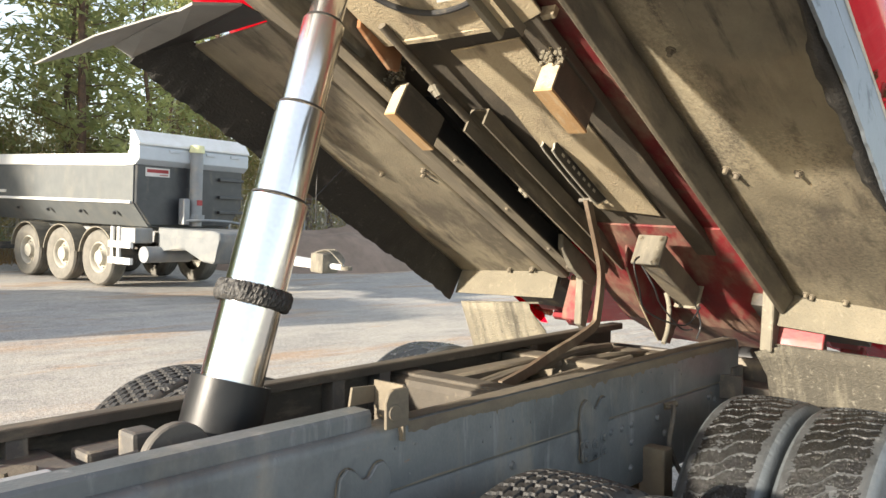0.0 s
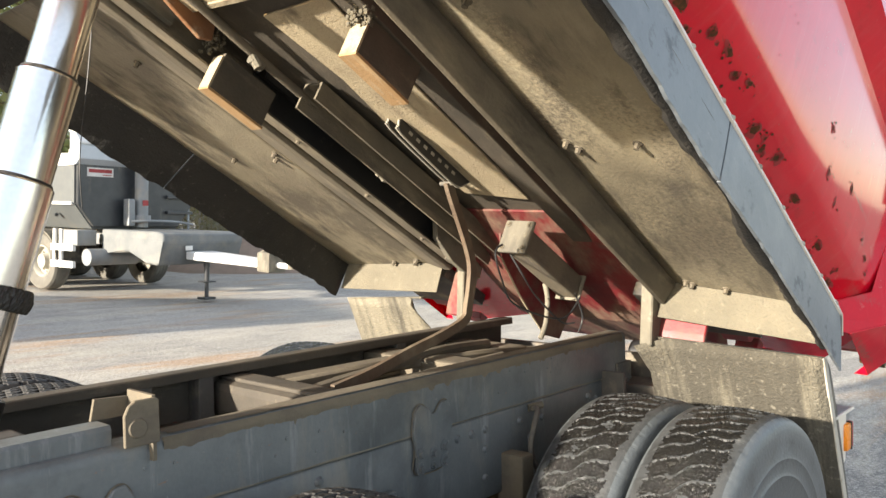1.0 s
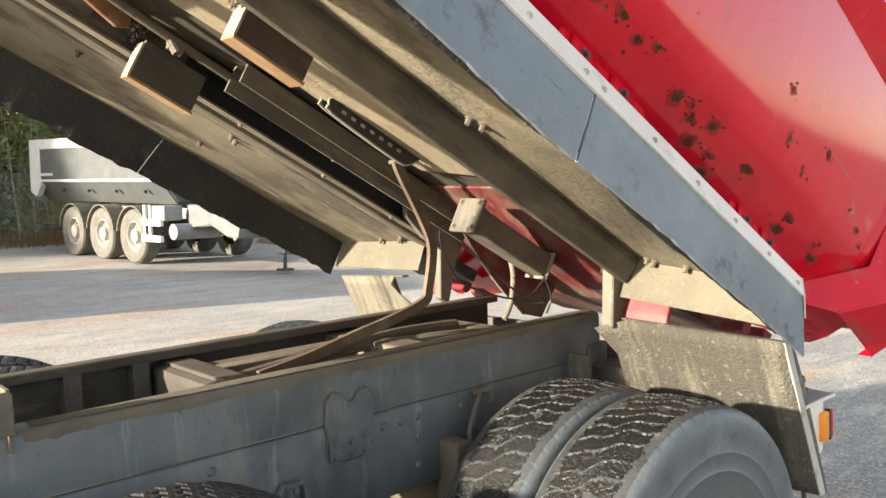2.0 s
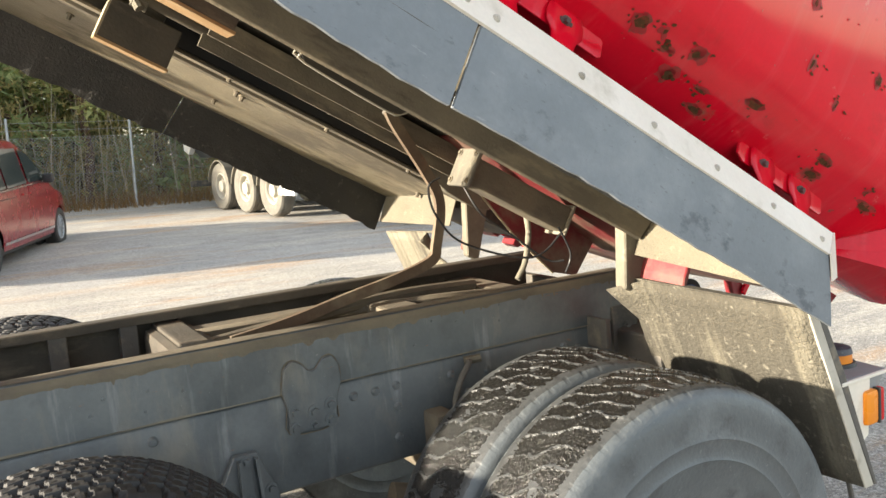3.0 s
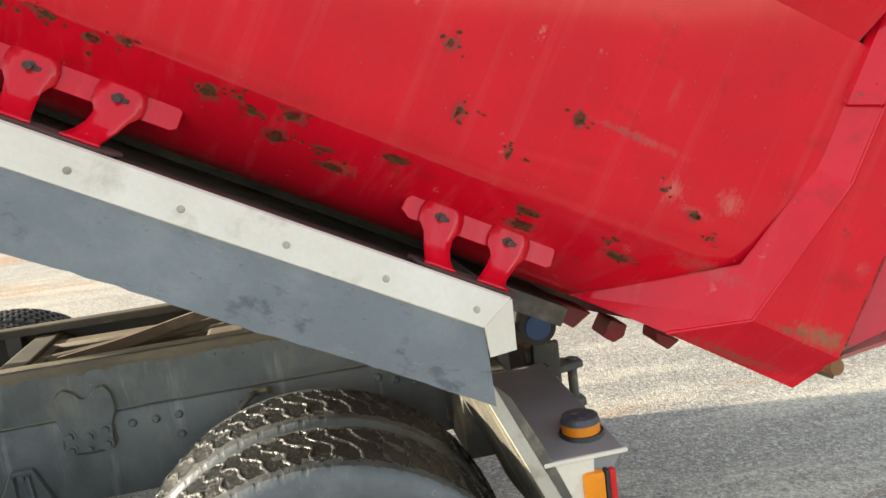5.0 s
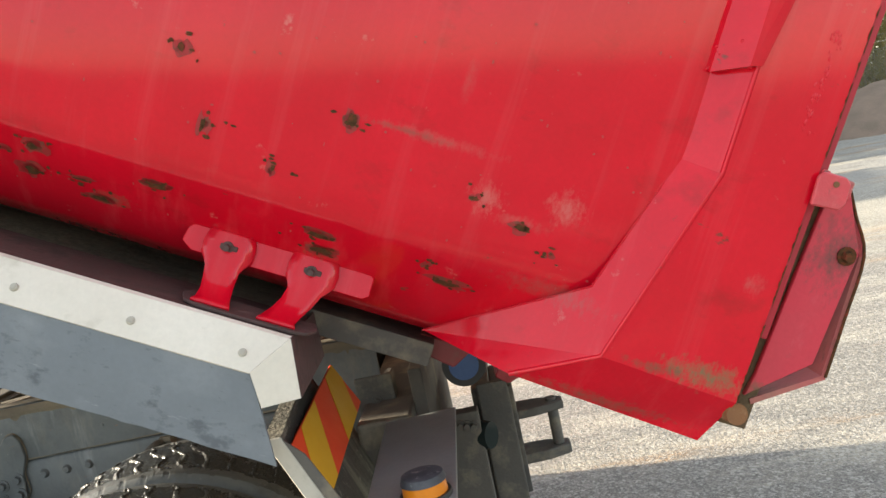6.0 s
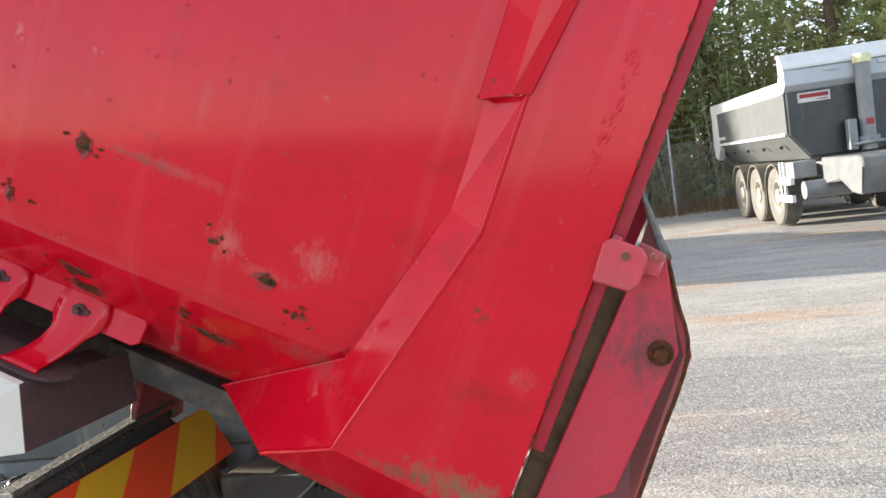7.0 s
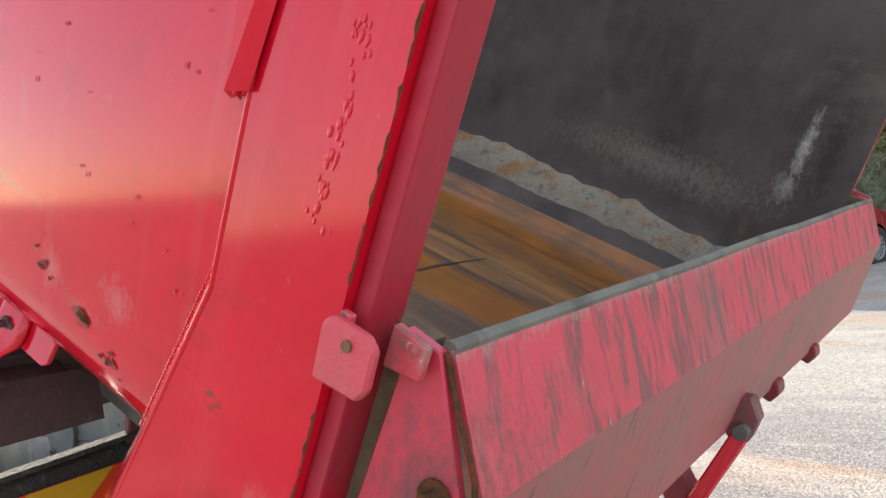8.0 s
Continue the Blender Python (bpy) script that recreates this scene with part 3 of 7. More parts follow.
for i in range(70):
    x = -0.80 + 2.10 * i / 69
    rows.append([(x, NEAR + 0.012 + 0.06 * j / 4 + 0.004 * noise.noise((x * 6, j, 1)), TOP + 0.001 + 0.004 * max(0, noise.noise((x * 9, j * 0.7, 0)) + 0.4) * (1 if 0 < j < 4 else 0)) for j in range(5)])
grid(bm, rows)
part("dust_layer", bm, "dirty", truck, "dusty, rusty grit on the beam", smooth=True)
# dust caught along the joint of the two beams, and dust run down from the upper edge
bm = BM()
rows = []
for i in range(420):
    x = -4.6 + 5.9 * i / 419
    h = 0.0035 * max(0.0, 0.5 + 1.6 * noise.noise((x * 5, 3, 0)))
    rows.append([(x, NEAR - 0.0002, SEAM - 0.003), (x, NEAR - 0.0035, SEAM - 0.0005), (x, NEAR - 0.0022, SEAM + 0.001 + h)])
grid(bm, rows)
part("seam_dust", bm, "mudguard", truck, "pale dust caught along the seam", smooth=True)
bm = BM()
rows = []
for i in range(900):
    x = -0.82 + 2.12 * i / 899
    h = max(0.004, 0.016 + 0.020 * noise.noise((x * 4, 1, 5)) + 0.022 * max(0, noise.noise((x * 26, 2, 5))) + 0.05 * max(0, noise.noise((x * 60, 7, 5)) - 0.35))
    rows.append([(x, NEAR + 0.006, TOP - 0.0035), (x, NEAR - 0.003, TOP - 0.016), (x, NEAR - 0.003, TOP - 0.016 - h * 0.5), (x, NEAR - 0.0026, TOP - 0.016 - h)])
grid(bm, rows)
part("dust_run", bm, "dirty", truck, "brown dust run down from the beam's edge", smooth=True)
# inner front rail, set inboard and higher, up to the bracket
bm = BM()
prism(bm, [(-0.372, 0.96), (-0.372, 1.080), (-0.366, 1.090), (-0.30, 1.090), (-0.296, 1.084), (-0.296, 1.074), (-0.362, 1.076), (-0.364, 0.96)], -4.6, -0.93, "x")
part("inner_rail", bm, "rail", truck, "narrow upper rail, worn pale along its edge")

# guide bracket on the near rail
bm = BM()
prism(bm, [(-0.925, 1.044), (-0.925, 1.115), (-0.915, 1.135), (-0.90, 1.146), (-0.85, 1.146), (-0.842, 1.14), (-0.842, 1.044)], -0.424, -0.414, "y", 0.002)
prism(bm, [(-0.855, 1.00), (-0.855, 1.150), (-0.845, 1.150), (-0.845, 1.00)], -0.414, -0.300, "y", 0.001)
prism(bm, [(-0.945, 1.09), (-0.935, 1.14), (-0.855, 1.135), (-0.855, 1.09)], -0.304, -0.295, "y", 0.001)
guide = part("guide_bracket", bm, "dirty", truck, "bent dusty guide bracket on the rail")
bm = BM()
rod(bm, (-0.895, -0.423, 1.085), (-0.895, -0.428, 1.085), 0.024, 0.020, 20)
part("boss", bm, "dirty", guide, "round boss", smooth=True)

# heart-shaped bolted plates joining frame and subframe
HEART = [(-0.004, 0.875), (0.006, 0.945), (0.033, 0.967), (0.060, 0.955), (0.078, 0.932), (0.092, 0.927), (0.106, 0.932), (0.128, 0.958), (0.155, 0.962), (0.174, 0.935), (0.180, 0.885), (0.160, 0.830), (0.152, 0.752), (0.010, 0.752), (0.008, 0.83)]
for dx in (0.0, -1.075, -2.2):
    bm = BM()
    prism(bm, [(x + dx, z) for x, z in HEART], NEAR - 0.016, NEAR - 0.0035, "y", 0.003)
    # thin line stands in for the shine of the plate's bevel
    rim_ = BM()
    hose(rim_, [(x + dx, NEAR - 0.0055, z) for x, z in HEART + HEART[:1]], 0.002, 6, 3)
    part("rust_seam", rim_, "dirty", truck, "dust-brown line for the joint plate's shiny bevel")
    plate_ = part("joint_plate", bm, "rail", truck, "heart-shaped joint plate with rusty edges")
    for x, z in ((0.028, 0.815), (0.026, 0.768), (0.086, 0.806), (0.083, 0.766), (0.138, 0.818), (0.136, 0.770)):
        bm = BM()
        bolt(bm, (x + dx, NEAR - 0.016, z), (0, -1, 0), 0.014 if z > 0.8 or x != 0.083 else 0.009, 0.014)
        part("bolt", bm, "rail", plate_)
for x, z in ((0.218, 0.818), (0.291, 0.818), (0.363, 0.820), (0.362, 0.752), (0.358, 0.655), (-0.365, 0.825), (0.56, 0.812), (-0.72, 0.80), (0.62, 0.74), (0.70, 0.80), (-1.42, 0.82), (1.02, 0.82), (1.08, 0.80)):
    bm = BM()
    rod(bm, (x, NEAR, z), (x, NEAR - 0.010, z), 0.015, 0.009, 14)
    part("rivet", bm, "rail", truck)
for k_ in range(14):
    bm = BM()
    x, z = random.uniform(-1.6, 1.0), random.uniform(0.90, 1.01)
    rod(bm, (x, NEAR - 0.001, z), (x, NEAR - 0.005, z), 0.006, 0.004, 10)
    part("rivet", bm, "rail", truck)
# bump-stop bracket under the frame
bm = BM()
prism(bm, [(-0.165, 0.735), (-0.098, 0.735), (-0.045, 0.60), (-0.045, 0.575), (-0.235, 0.575), (-0.235, 0.60)], NEAR - 0.03, NEAR - 0.004, "y", 0.003)
prism(bm, [(-0.158, 0.725), (-0.150, 0.725), (-0.150, 0.585), (-0.158, 0.585)], NEAR - 0.055, NEAR - 0.03, "y")
prism(bm, [(-0.112, 0.725), (-0.104, 0.725), (-0.096, 0.585), (-0.104, 0.585)], NEAR - 0.055, NEAR - 0.03, "y")
box(bm, -0.25, -0.02, NEAR - 0.10, NEAR - 0.004, 0.545, 0.575, 0.004)
bump_stop = part("bump_stop_bracket", bm, "rail", truck, "cast bracket bolted to the frame")
for x, z in ((-0.131, 0.715), (-0.20, 0.62), (-0.068, 0.62), (-0.131, 0.60)):
    bm = BM()
    bolt(bm, (x, NEAR - 0.03, z), (0, -1, 0), 0.012, 0.014)
    part("bolt", bm, "rail", bump_stop)
bm = BM()
rod(bm, (-0.13, NEAR - 0.05, 0.545), (-0.13, NEAR - 0.05, 0.47), 0.045, 0.035, 20)
part("rubber_stop", bm, "blackpaint", bump_stop)
# brake hose loop by the rear tyre
bm = BM()
hose(bm, [(0.62, NEAR - 0.012, 0.845), (0.60, NEAR - 0.05, 0.85), (0.55, NEAR - 0.07, 0.80), (0.53, NEAR - 0.07, 0.72), (0.57, NEAR - 0.09, 0.62), (0.62, NEAR - 0.12, 0.55)], 0.010)
hose_ = part("brake_hose", bm, "grime", truck, "dusty looped hose", smooth=True)
bm = BM()
rod(bm, (0.61, NEAR - 0.004, 0.848), (0.66, NEAR - 0.03, 0.855), 0.014, seg=8)
part("hose_union", bm, "dirty", hose_)
# shock absorber bracket and rear axle parts seen under the frame
bm = BM()
box(bm, 0.45, 0.52, NEAR - 0.09, NEAR + 0.02, 0.40, 0.72, 0.01)
rod(bm, (0.30, NEAR - 0.03, 0.48), (0.62, NEAR - 0.10, 0.40), 0.05, 0.045, 16)
part("spring_hanger", bm, "dirty", truck, "dusty spring hanger")
for x_, z_ in ((0.76, 0.36), (-0.62, 0.40)):
    bm = BM()
    rod(bm, (x_, -0.62, z_), (x_, 0.62, z_), 0.10, seg=24)
    part("axle_tube", bm, "dirty", truck, "dusty axle tube", smooth=True)
# frame end with flange plates
bm = BM()
box(bm, 1.24, 1.36, NEAR - 0.012, NEAR + 0.06, 0.62, 0.92, 0.006)
box(bm, 1.13, 1.15, NEAR - 0.10, NEAR + 0.02, 0.80, 0.905, 0.004)
part("frame_end", bm, "grime", truck, "grimy frame end with bolts")
for z in (0.66, 0.72, 0.78, 0.84):
    bm = BM()
    bolt(bm, (1.30, NEAR - 0.014, z), (0, -1, 0), 0.013, 0.016)
    part("bolt", bm, "grime", truck)


# ---- between the rails ----
def between(name, fn, material, label, smooth=False):
    bm = BM()
    fn(bm)
    return part(name, bm, material, truck, label, smooth=smooth)


IN0, IN1 = NEAR + 0.086, FAR - 0.086
for x in (-1.95, -1.58, -1.06, -0.52, -0.30, 0.62):
    between("stiffener", lambda bm, x=x: box(bm, x - 0.028, x + 0.028, FAR - 0.075, FAR - 0.010, 0.60, 1.03, 0.004), "grime", "upright stiffener in the far rail")
between("cross_member", lambda bm: (box(bm, -0.25, -0.09, NEAR + 0.012, FAR - 0.012, 0.88, 1.005, 0.030), box(bm, -0.215, -0.125, NEAR + 0.012, FAR - 0.012, 1.0, 1.018, 0.008)), "dirtdark", "dusty box cross-member")
between("cross_member", lambda bm: box(bm, 0.46, 0.60, NEAR + 0.012, FAR - 0.012, 0.90, 1.01, 0.015), "dirty", "dusty box cross-member")
between("cross_member", lambda bm: box(bm, 0.96, 1.08, NEAR + 0.012, FAR - 0.012, 0.84, 0.99, 0.015), "dirty", "dusty box cross-member")
between("cross_member", lambda bm: box(bm, -1.62, -1.50, NEAR + 0.012, FAR - 0.012, 0.90, 0.98, 0.01), "grime", "grimy cross-member under the cylinder")
between("stay", lambda bm: (prism(bm, [(-0.20, 0.93), (-0.20, 1.005), (1.0, 1.00), (1.0, 0.93)], 0.10, 0.19, "y", 0.012), prism(bm, [(-0.20, 0.93), (-0.20, 1.005), (1.0, 0.99), (1.0, 0.92)], -0.26, -0.17, "y", 0.012)), "dirty", "dust-covered longitudinal stays", True)
between("air_pipe", lambda bm: (hose(bm, [(-0.15, -0.06, 0.98), (0.2, -0.02, 1.0), (0.6, 0.03, 1.015), (0.95, 0.06, 1.0)], 0.022), hose(bm, [(-0.1, 0.04, 0.96), (0.3, 0.05, 0.985), (0.7, -0.08, 1.0), (1.0, -0.1, 0.98)], 0.018), hose(bm, [(-0.15, -0.12, 0.95), (0.3, -0.10, 0.97), (0.8, -0.14, 0.99)], 0.015)), "dirty", "dusty pipes laid between the rails", True)
between("tray", lambda bm: box(bm, -4.6, 1.05, NEAR + 0.10, FAR - 0.10, 0.70, 0.715), "grime", "grimy floor plate between the rails")
for a in range(9):
    y = -0.13 + 0.026 * a
    between("cable", lambda bm, y=y: hose(bm, [(-0.16, y, 0.90), (0.1, y + 0.01, 0.915), (0.45, y - 0.01, 0.92)], 0.008, 6), "dirty", "", True)
# cylinder cradle, front cross-member, valve block and its plug
between("cradle", lambda bm: (box(bm, -1.46, -0.92, NEAR + 0.10, -0.19, 0.86, 0.99, 0.012), box(bm, -1.46, -0.92, 0.12, FAR - 0.10, 0.86, 0.99, 0.012), box(bm, -1.52, -1.46, NEAR + 0.10, FAR - 0.10, 0.86, 0.96, 0.01)), "grime", "grimy cylinder cradle")
between("pivot_lug", lambda bm: prism(bm, [(-1.40 + 0.088 * math.cos(q), 1.030 + 0.088 * math.sin(q)) for q in (math.pi * 2 * i / 24 for i in range(24))], -0.235, -0.205, "y", 0.004), "grime", "round pivot lug with a pin", True)
between("pivot_pin", lambda bm: (rod(bm, (-1.40, -0.250, 1.030), (-1.40, -0.19, 1.030), 0.026, seg=20), rod(bm, (-1.40, -0.256, 1.055), (-1.33, -0.256, 1.01), 0.006, seg=8)), "grime", "", True)
between("cap_housing", lambda bm: box(bm, -1.46, -1.39, -0.13, -0.05, 0.98, 1.085, 0.012), "grime", "grimy housing beside the pivot")
between("step_plate", lambda bm: (prism(bm, [(-2.02, 0.955), (-1.90, 0.955), (-1.90, 0.967), (-2.02, 0.967)], NEAR + 0.09, FAR - 0.02, "y", 0.002), prism(bm, [(-2.02, 0.93), (-2.012, 0.93), (-2.012, 0.955), (-2.02, 0.955)], NEAR + 0.09, FAR - 0.02, "y"), box(bm, -1.98, -1.92, NEAR + 0.09, FAR - 0.02, 0.967, 0.973)), "rail", "folded step plate with a slot")
between("valve_plate", lambda bm: prism(bm, [(-1.86, 0.02), (-1.80, 0.14), (-1.68, 0.16), (-1.60, 0.06), (-1.64, -0.04), (-1.80, -0.06)], 0.985, 1.005, "z", 0.004), "dirty", "cast valve plate with bolts")
for x, y in ((-1.81, 0.09), (-1.70, 0.0), (-1.72, 0.12)):
    between("bolt", lambda bm, x=x, y=y: bolt(bm, (x, y, 1.005), (0, 0, 1), 0.013, 0.016), "dirty", "")
between("solenoid", lambda bm: (box(bm, -1.76, -1.64, -0.17, -0.10, 0.99, 1.04, 0.006)), "galv", "small metal solenoid box")
between("solenoid_cable", lambda bm: hose(bm, [(-1.76, -0.135, 1.02), (-1.83, -0.15, 1.02), (-1.90, -0.20, 0.98), (-1.93, -0.24, 0.90)], 0.013), "blackpaint", "", True)
between("solenoid_wire", lambda bm: hose(bm, [(-1.64, -0.13, 1.015), (-1.55, -0.12, 1.03), (-1.46, -0.16, 1.05)], 0.005, 6), "blackpaint", "", True)


# ---- wheels ----
TYRE = [(0.214, 0.100), (0.24, 0.122), (0.285, 0.140), (0.335, 0.151), (0.345, 0.157), (0.355, 0.152), (0.385, 0.155), (0.395, 0.160), (0.405, 0.156), (0.44, 0.158), (0.468, 0.157), (0.488, 0.152), (0.501, 0.144), (0.509, 0.132)]
CROWN = 24


def tyre_mesh(bm, seg, y, cut, fine=1):
    left = [(r, -q) for r, q in TYRE]
    wide = CROWN * fine
    crown = [(0.512 + 0.008 * (1 - (2 * i / (wide - 1) - 1) ** 2), -0.124 + 0.248 * i / (wide - 1)) for i in range(wide)]
    prof = left + crown + [(r, q) for r, q in reversed(TYRE)]
    n0 = len(TYRE)

    def dent(k, i):
        c = i - n0
        if c < -1 or c > wide:
            return 0.0
        return cut(k / fine, c / fine)
    lathe(bm, prof, seg, (0, y, 0), dent)


def worn_phase(k, c):
    """Where a point of the worn tread lies between two wavy ridges."""
    across = 0.85 * c + 1.6 * math.sin(c * 0.55) + 1.2 * math.sin(k * 0.11) + 2.2 * noise.noise((k * 0.07, c * 0.22, 4))
    return (k + across) % 9


def worn_cut(k, c):
    if not 0 <= c < CROWN:
        return 0.002 if k % 9 < 2 else 0.0
    q = worn_phase(k, c)
    if q < 1.2 and 1 < c < 23:
        return -0.0016 - 0.0012 * noise.noise((k * 0.5, c * 0.5, 9))
    return 0.0015 if 2 < c < 22 else 0.0


def gritty(k, c, y):
    """Whether dark grit fills the tread between the ridges here."""
    q = worn_phase(k, c)
    mid = abs(c - 11.5)
    ragged = 0.9 * noise.noise((k * 0.9, c * 0.9, y)) + 0.5 * noise.noise((k * 2.3, c * 2.3, y))
    worn = 1.3 if noise.noise((k * 0.045, c * 0.12, y + 2)) < 0.12 else -2.0
    return worn + ragged < q < 8.8 + ragged and mid < 10.0 + 1.2 * noise.noise((k * 0.21, c * 0.4, y)) + ragged and noise.noise((k * 0.09, c * 0.2, y + 5)) + 0.3 * ragged > -0.45


def block_cut(k, c):
    if not 0 <= c < CROWN:
        return 0.012 if k % 8 < 2 else 0.0
    for groove in (3.5, 7.5, 11.5, 15.5, 19.5):
        if abs(c - groove) < 0.45:
            return 0.013
    row = sum(c > groove for groove in (3.5, 7.5, 11.5, 15.5, 19.5))
    q = (k + 2.0 * (row % 2) + 0.25 * c) % 4
    return 0.013 if q < 0.8 else (0.004 if 2.2 < q < 2.5 else 0.0)


def rim_mesh(bm, y, s):
    prof = [(0.264, 0.118), (0.256, 0.130), (0.246, 0.126), (0.240, 0.09), (0.232, 0.02), (0.225, -0.015), (0.16, -0.03), (0.145, -0.01), (0.13, 0.03), (0.115, 0.085), (0.06, 0.10), (0.001, 0.10)]
    lathe(bm, [(r * 0.82, s * q) for r, q in prof], 48, (0, y, 0))


def dual_wheel(x, z, s, material, label, cut, seg, grow=1.0, fine=1):
    hub = BM()
    rod(hub, (0, s * 0.46, 0), (0, s * 1.10, 0), 0.12, seg=24)
    wheel = part("wheel", hub, "grime", truck, label, m=pose(x, 0, z) @ Matrix.Diagonal((grow, 1, grow, 1)))
    for y in (0.750, 1.078):
        bm = BM()
        tyre_mesh(bm, seg * fine, s * y, cut, fine)
        tyre = part("tyre", bm, material, wheel, label, smooth=True)
        tyre.data.materials.append(MAT["sidewall" if material == "tyre" else "newtyre"])
        for f_ in tyre.data.polygons:
            c_ = f_.center
            if math.hypot(c_.x, c_.z) < 0.508:
                f_.material_index = 1
        if material == "tyre":
            tyre.data.materials.append(MAT["grit"])
            across = 2 * len(TYRE) + CROWN * fine - 1
            for f_ in tyre.data.polygons:
                k_, c_ = divmod(f_.index, across)
                c_ -= len(TYRE)
                if 0 <= c_ < CROWN * fine - 1 and gritty(k_ / fine, c_ / fine, y):
                    f_.material_index = 2
    bm = BM()
    rim_mesh(bm, s * 1.078, s)
    rim = part("rim", bm, "rimgrey", wheel, "dusty grey steel rim", smooth=True)
    for i in range(10):
        a = math.pi * i / 5
        bm = BM()
        bolt(bm, (0.154 * math.sin(a), s * 1.053, 0.154 * math.cos(a)), (0, s, 0), 0.016, 0.03)
        part("wheel_nut", bm, "rimgrey", rim)
    return wheel


REAR_X, MID_X = 0.80, -0.62
dual_wheel(0.755, 0.342, -1, "tyre", "worn dusty twin tyres with shallow tread", worn_cut, 540, 1.085, 3)
dual_wheel(REAR_X, 0.415, 1, "tyre", "worn dusty twin tyres with shallow tread", worn_cut, 320)
dual_wheel(MID_X, 0.395, -1, "newtyre", "black block-tread twin tyres", block_cut, 256, 1.0, 2)
dual_wheel(MID_X, 0.47, 1, "newtyre", "black block-tread twin tyres", block_cut, 256, 1.0, 2)

# ---- telescopic lift cylinder ----
CA = Vector((-1.170, -0.045, 1.057))
ax = Vector((0.300, -0.005, 0.954)).normalized()
lift = part("lift_cylinder", (lambda b: (rod(b, CA - ax * 0.05, CA + ax * 0.102, 0.108, seg=48), b)[1])(BM()), "collarblack", truck, "black-painted foot of the telescopic cylinder", smooth=True)
for a0, a1, r in ((0.095, 0.617, 0.085), (0.617, 0.890, 0.074), (0.890, 1.165, 0.062), (1.165, 2.9, 0.051)):
    b = BM()
    rod(b, CA + ax * a0, CA + ax * (a1 - 0.006), r, seg=64)
    rod(b, CA + ax * (a1 - 0.006), CA + ax * a1, r, r - 0.006, seg=64)
    part("stage", b, "chrome", lift, "polished steel cylinder stage", smooth=True)
    b = BM()
    rod(b, CA + ax * (a1 - 0.004), CA + ax * (a1 + 0.006), r - 0.004, r - 0.007, seg=48)
    part("wiper_ring", b, "blackpaint", lift, "dark wiper ring")
# foam sleeve round the lowest stage
b = BM()
rings_ = []
for i in range(200):
    t_ = 2 * math.pi * i / 200
    row = []
    for j in range(18):
        q = 2 * math.pi * j / 18
        bump_ = 0.0028 * noise.noise((math.cos(t_) * 16, math.sin(t_) * 16, j * 0.9)) + 0.001 * noise.noise((math.cos(t_) * 5, math.sin(t_) * 5, j))
        rr = 0.088 + (0.009 + bump_) * (1 + math.cos(q))
        row.append(Vector((rr * math.cos(t_), rr * math.sin(t_), 0.028 * math.sin(q) + bump_)))
    rings_.append(row)
grid(b, [row + [row[0]] for row in rings_ + [rings_[0]]])
bmesh.ops.remove_doubles(b, verts=b.verts, dist=1e-5)
part("foam_sleeve", b, "black", lift, "rough black foam sleeve", m=Matrix.Translation(CA + ax * 0.336) @ ax.to_track_quat("Z", "Y").to_matrix().to_4x4())

# ---- the raised tub, built in its own frame: x to its rear, z up from its floor ----
TILT = Matrix.Translation((1.427, 0.0119, 1.0617)) @ Matrix.Rotation(radians(2.659), 4, "Z") @ Matrix.Rotation(radians(28.463), 4, "Y") @ Matrix.Rotation(radians(2.743), 4, "X") @ Matrix.Diagonal((0.975, 1.0, 0.9785, 1.0))
SIDE = [(0.0, 0.228), (0.56, 0.226), (0.72, 0.190), (0.90, 0.150), (0.955, 0.148), (1.02, 0.186), (1.08, 0.246), (1.14, 0.308), (1.182, 0.354), (1.204, 0.384), (1.215, 0.412), (1.222, 0.448), (1.228, 0.50), (1.235, 0.60), (1.244, 0.75), (1.247, 0.88), (1.250, 1.02)]
XF, XR = -5.0, 0.62
bm = BM()
outer = [(-y, z) for y, z in reversed(SIDE)] + SIDE[1:]
sections = [XF + (XR - XF) * i / 40 for i in range(41)]
grid(bm, [[(x, y, z + 0.0025 * noise.noise((x * 1.4, y * 1.3, z * 3))) for y, z in outer] for x in sections])
tub = part("tub", bm, "red", truck, "glossy red steel tub with scratches and rust spots", smooth=True, m=TILT)


def bpart(name, bm, material, label="", parent=None, **kw):
    return part(name, bm, material, parent or tub, label, **kw)


# inner lining: rusty floor and dark worn walls
bm = BM()
inner = [(y - (0.022 if y > 0.9 else 0), z + 0.014) for y, z in SIDE]
floor_pts = [(-y, z) for y, z in reversed(inner[:7])] + inner[1:7]
grid(bm, [[(x, y, z) for y, z in floor_pts] for x in sections])
bpart("tub_floor", bm, "tubfloor", "rust-brown wet-looking tub floor", smooth=True)
bm = BM()
prism(bm, [(-0.148, -0.02), (-0.152, 0.10), (-0.140, 0.22), (-0.131, 0.34), (-0.137, 0.22), (-0.142, 0.09), (-0.139, -0.02)], 0.2425, 0.2445, "z")
bpart("floor_crack", bm, "black", "black open crack between the floor plates")
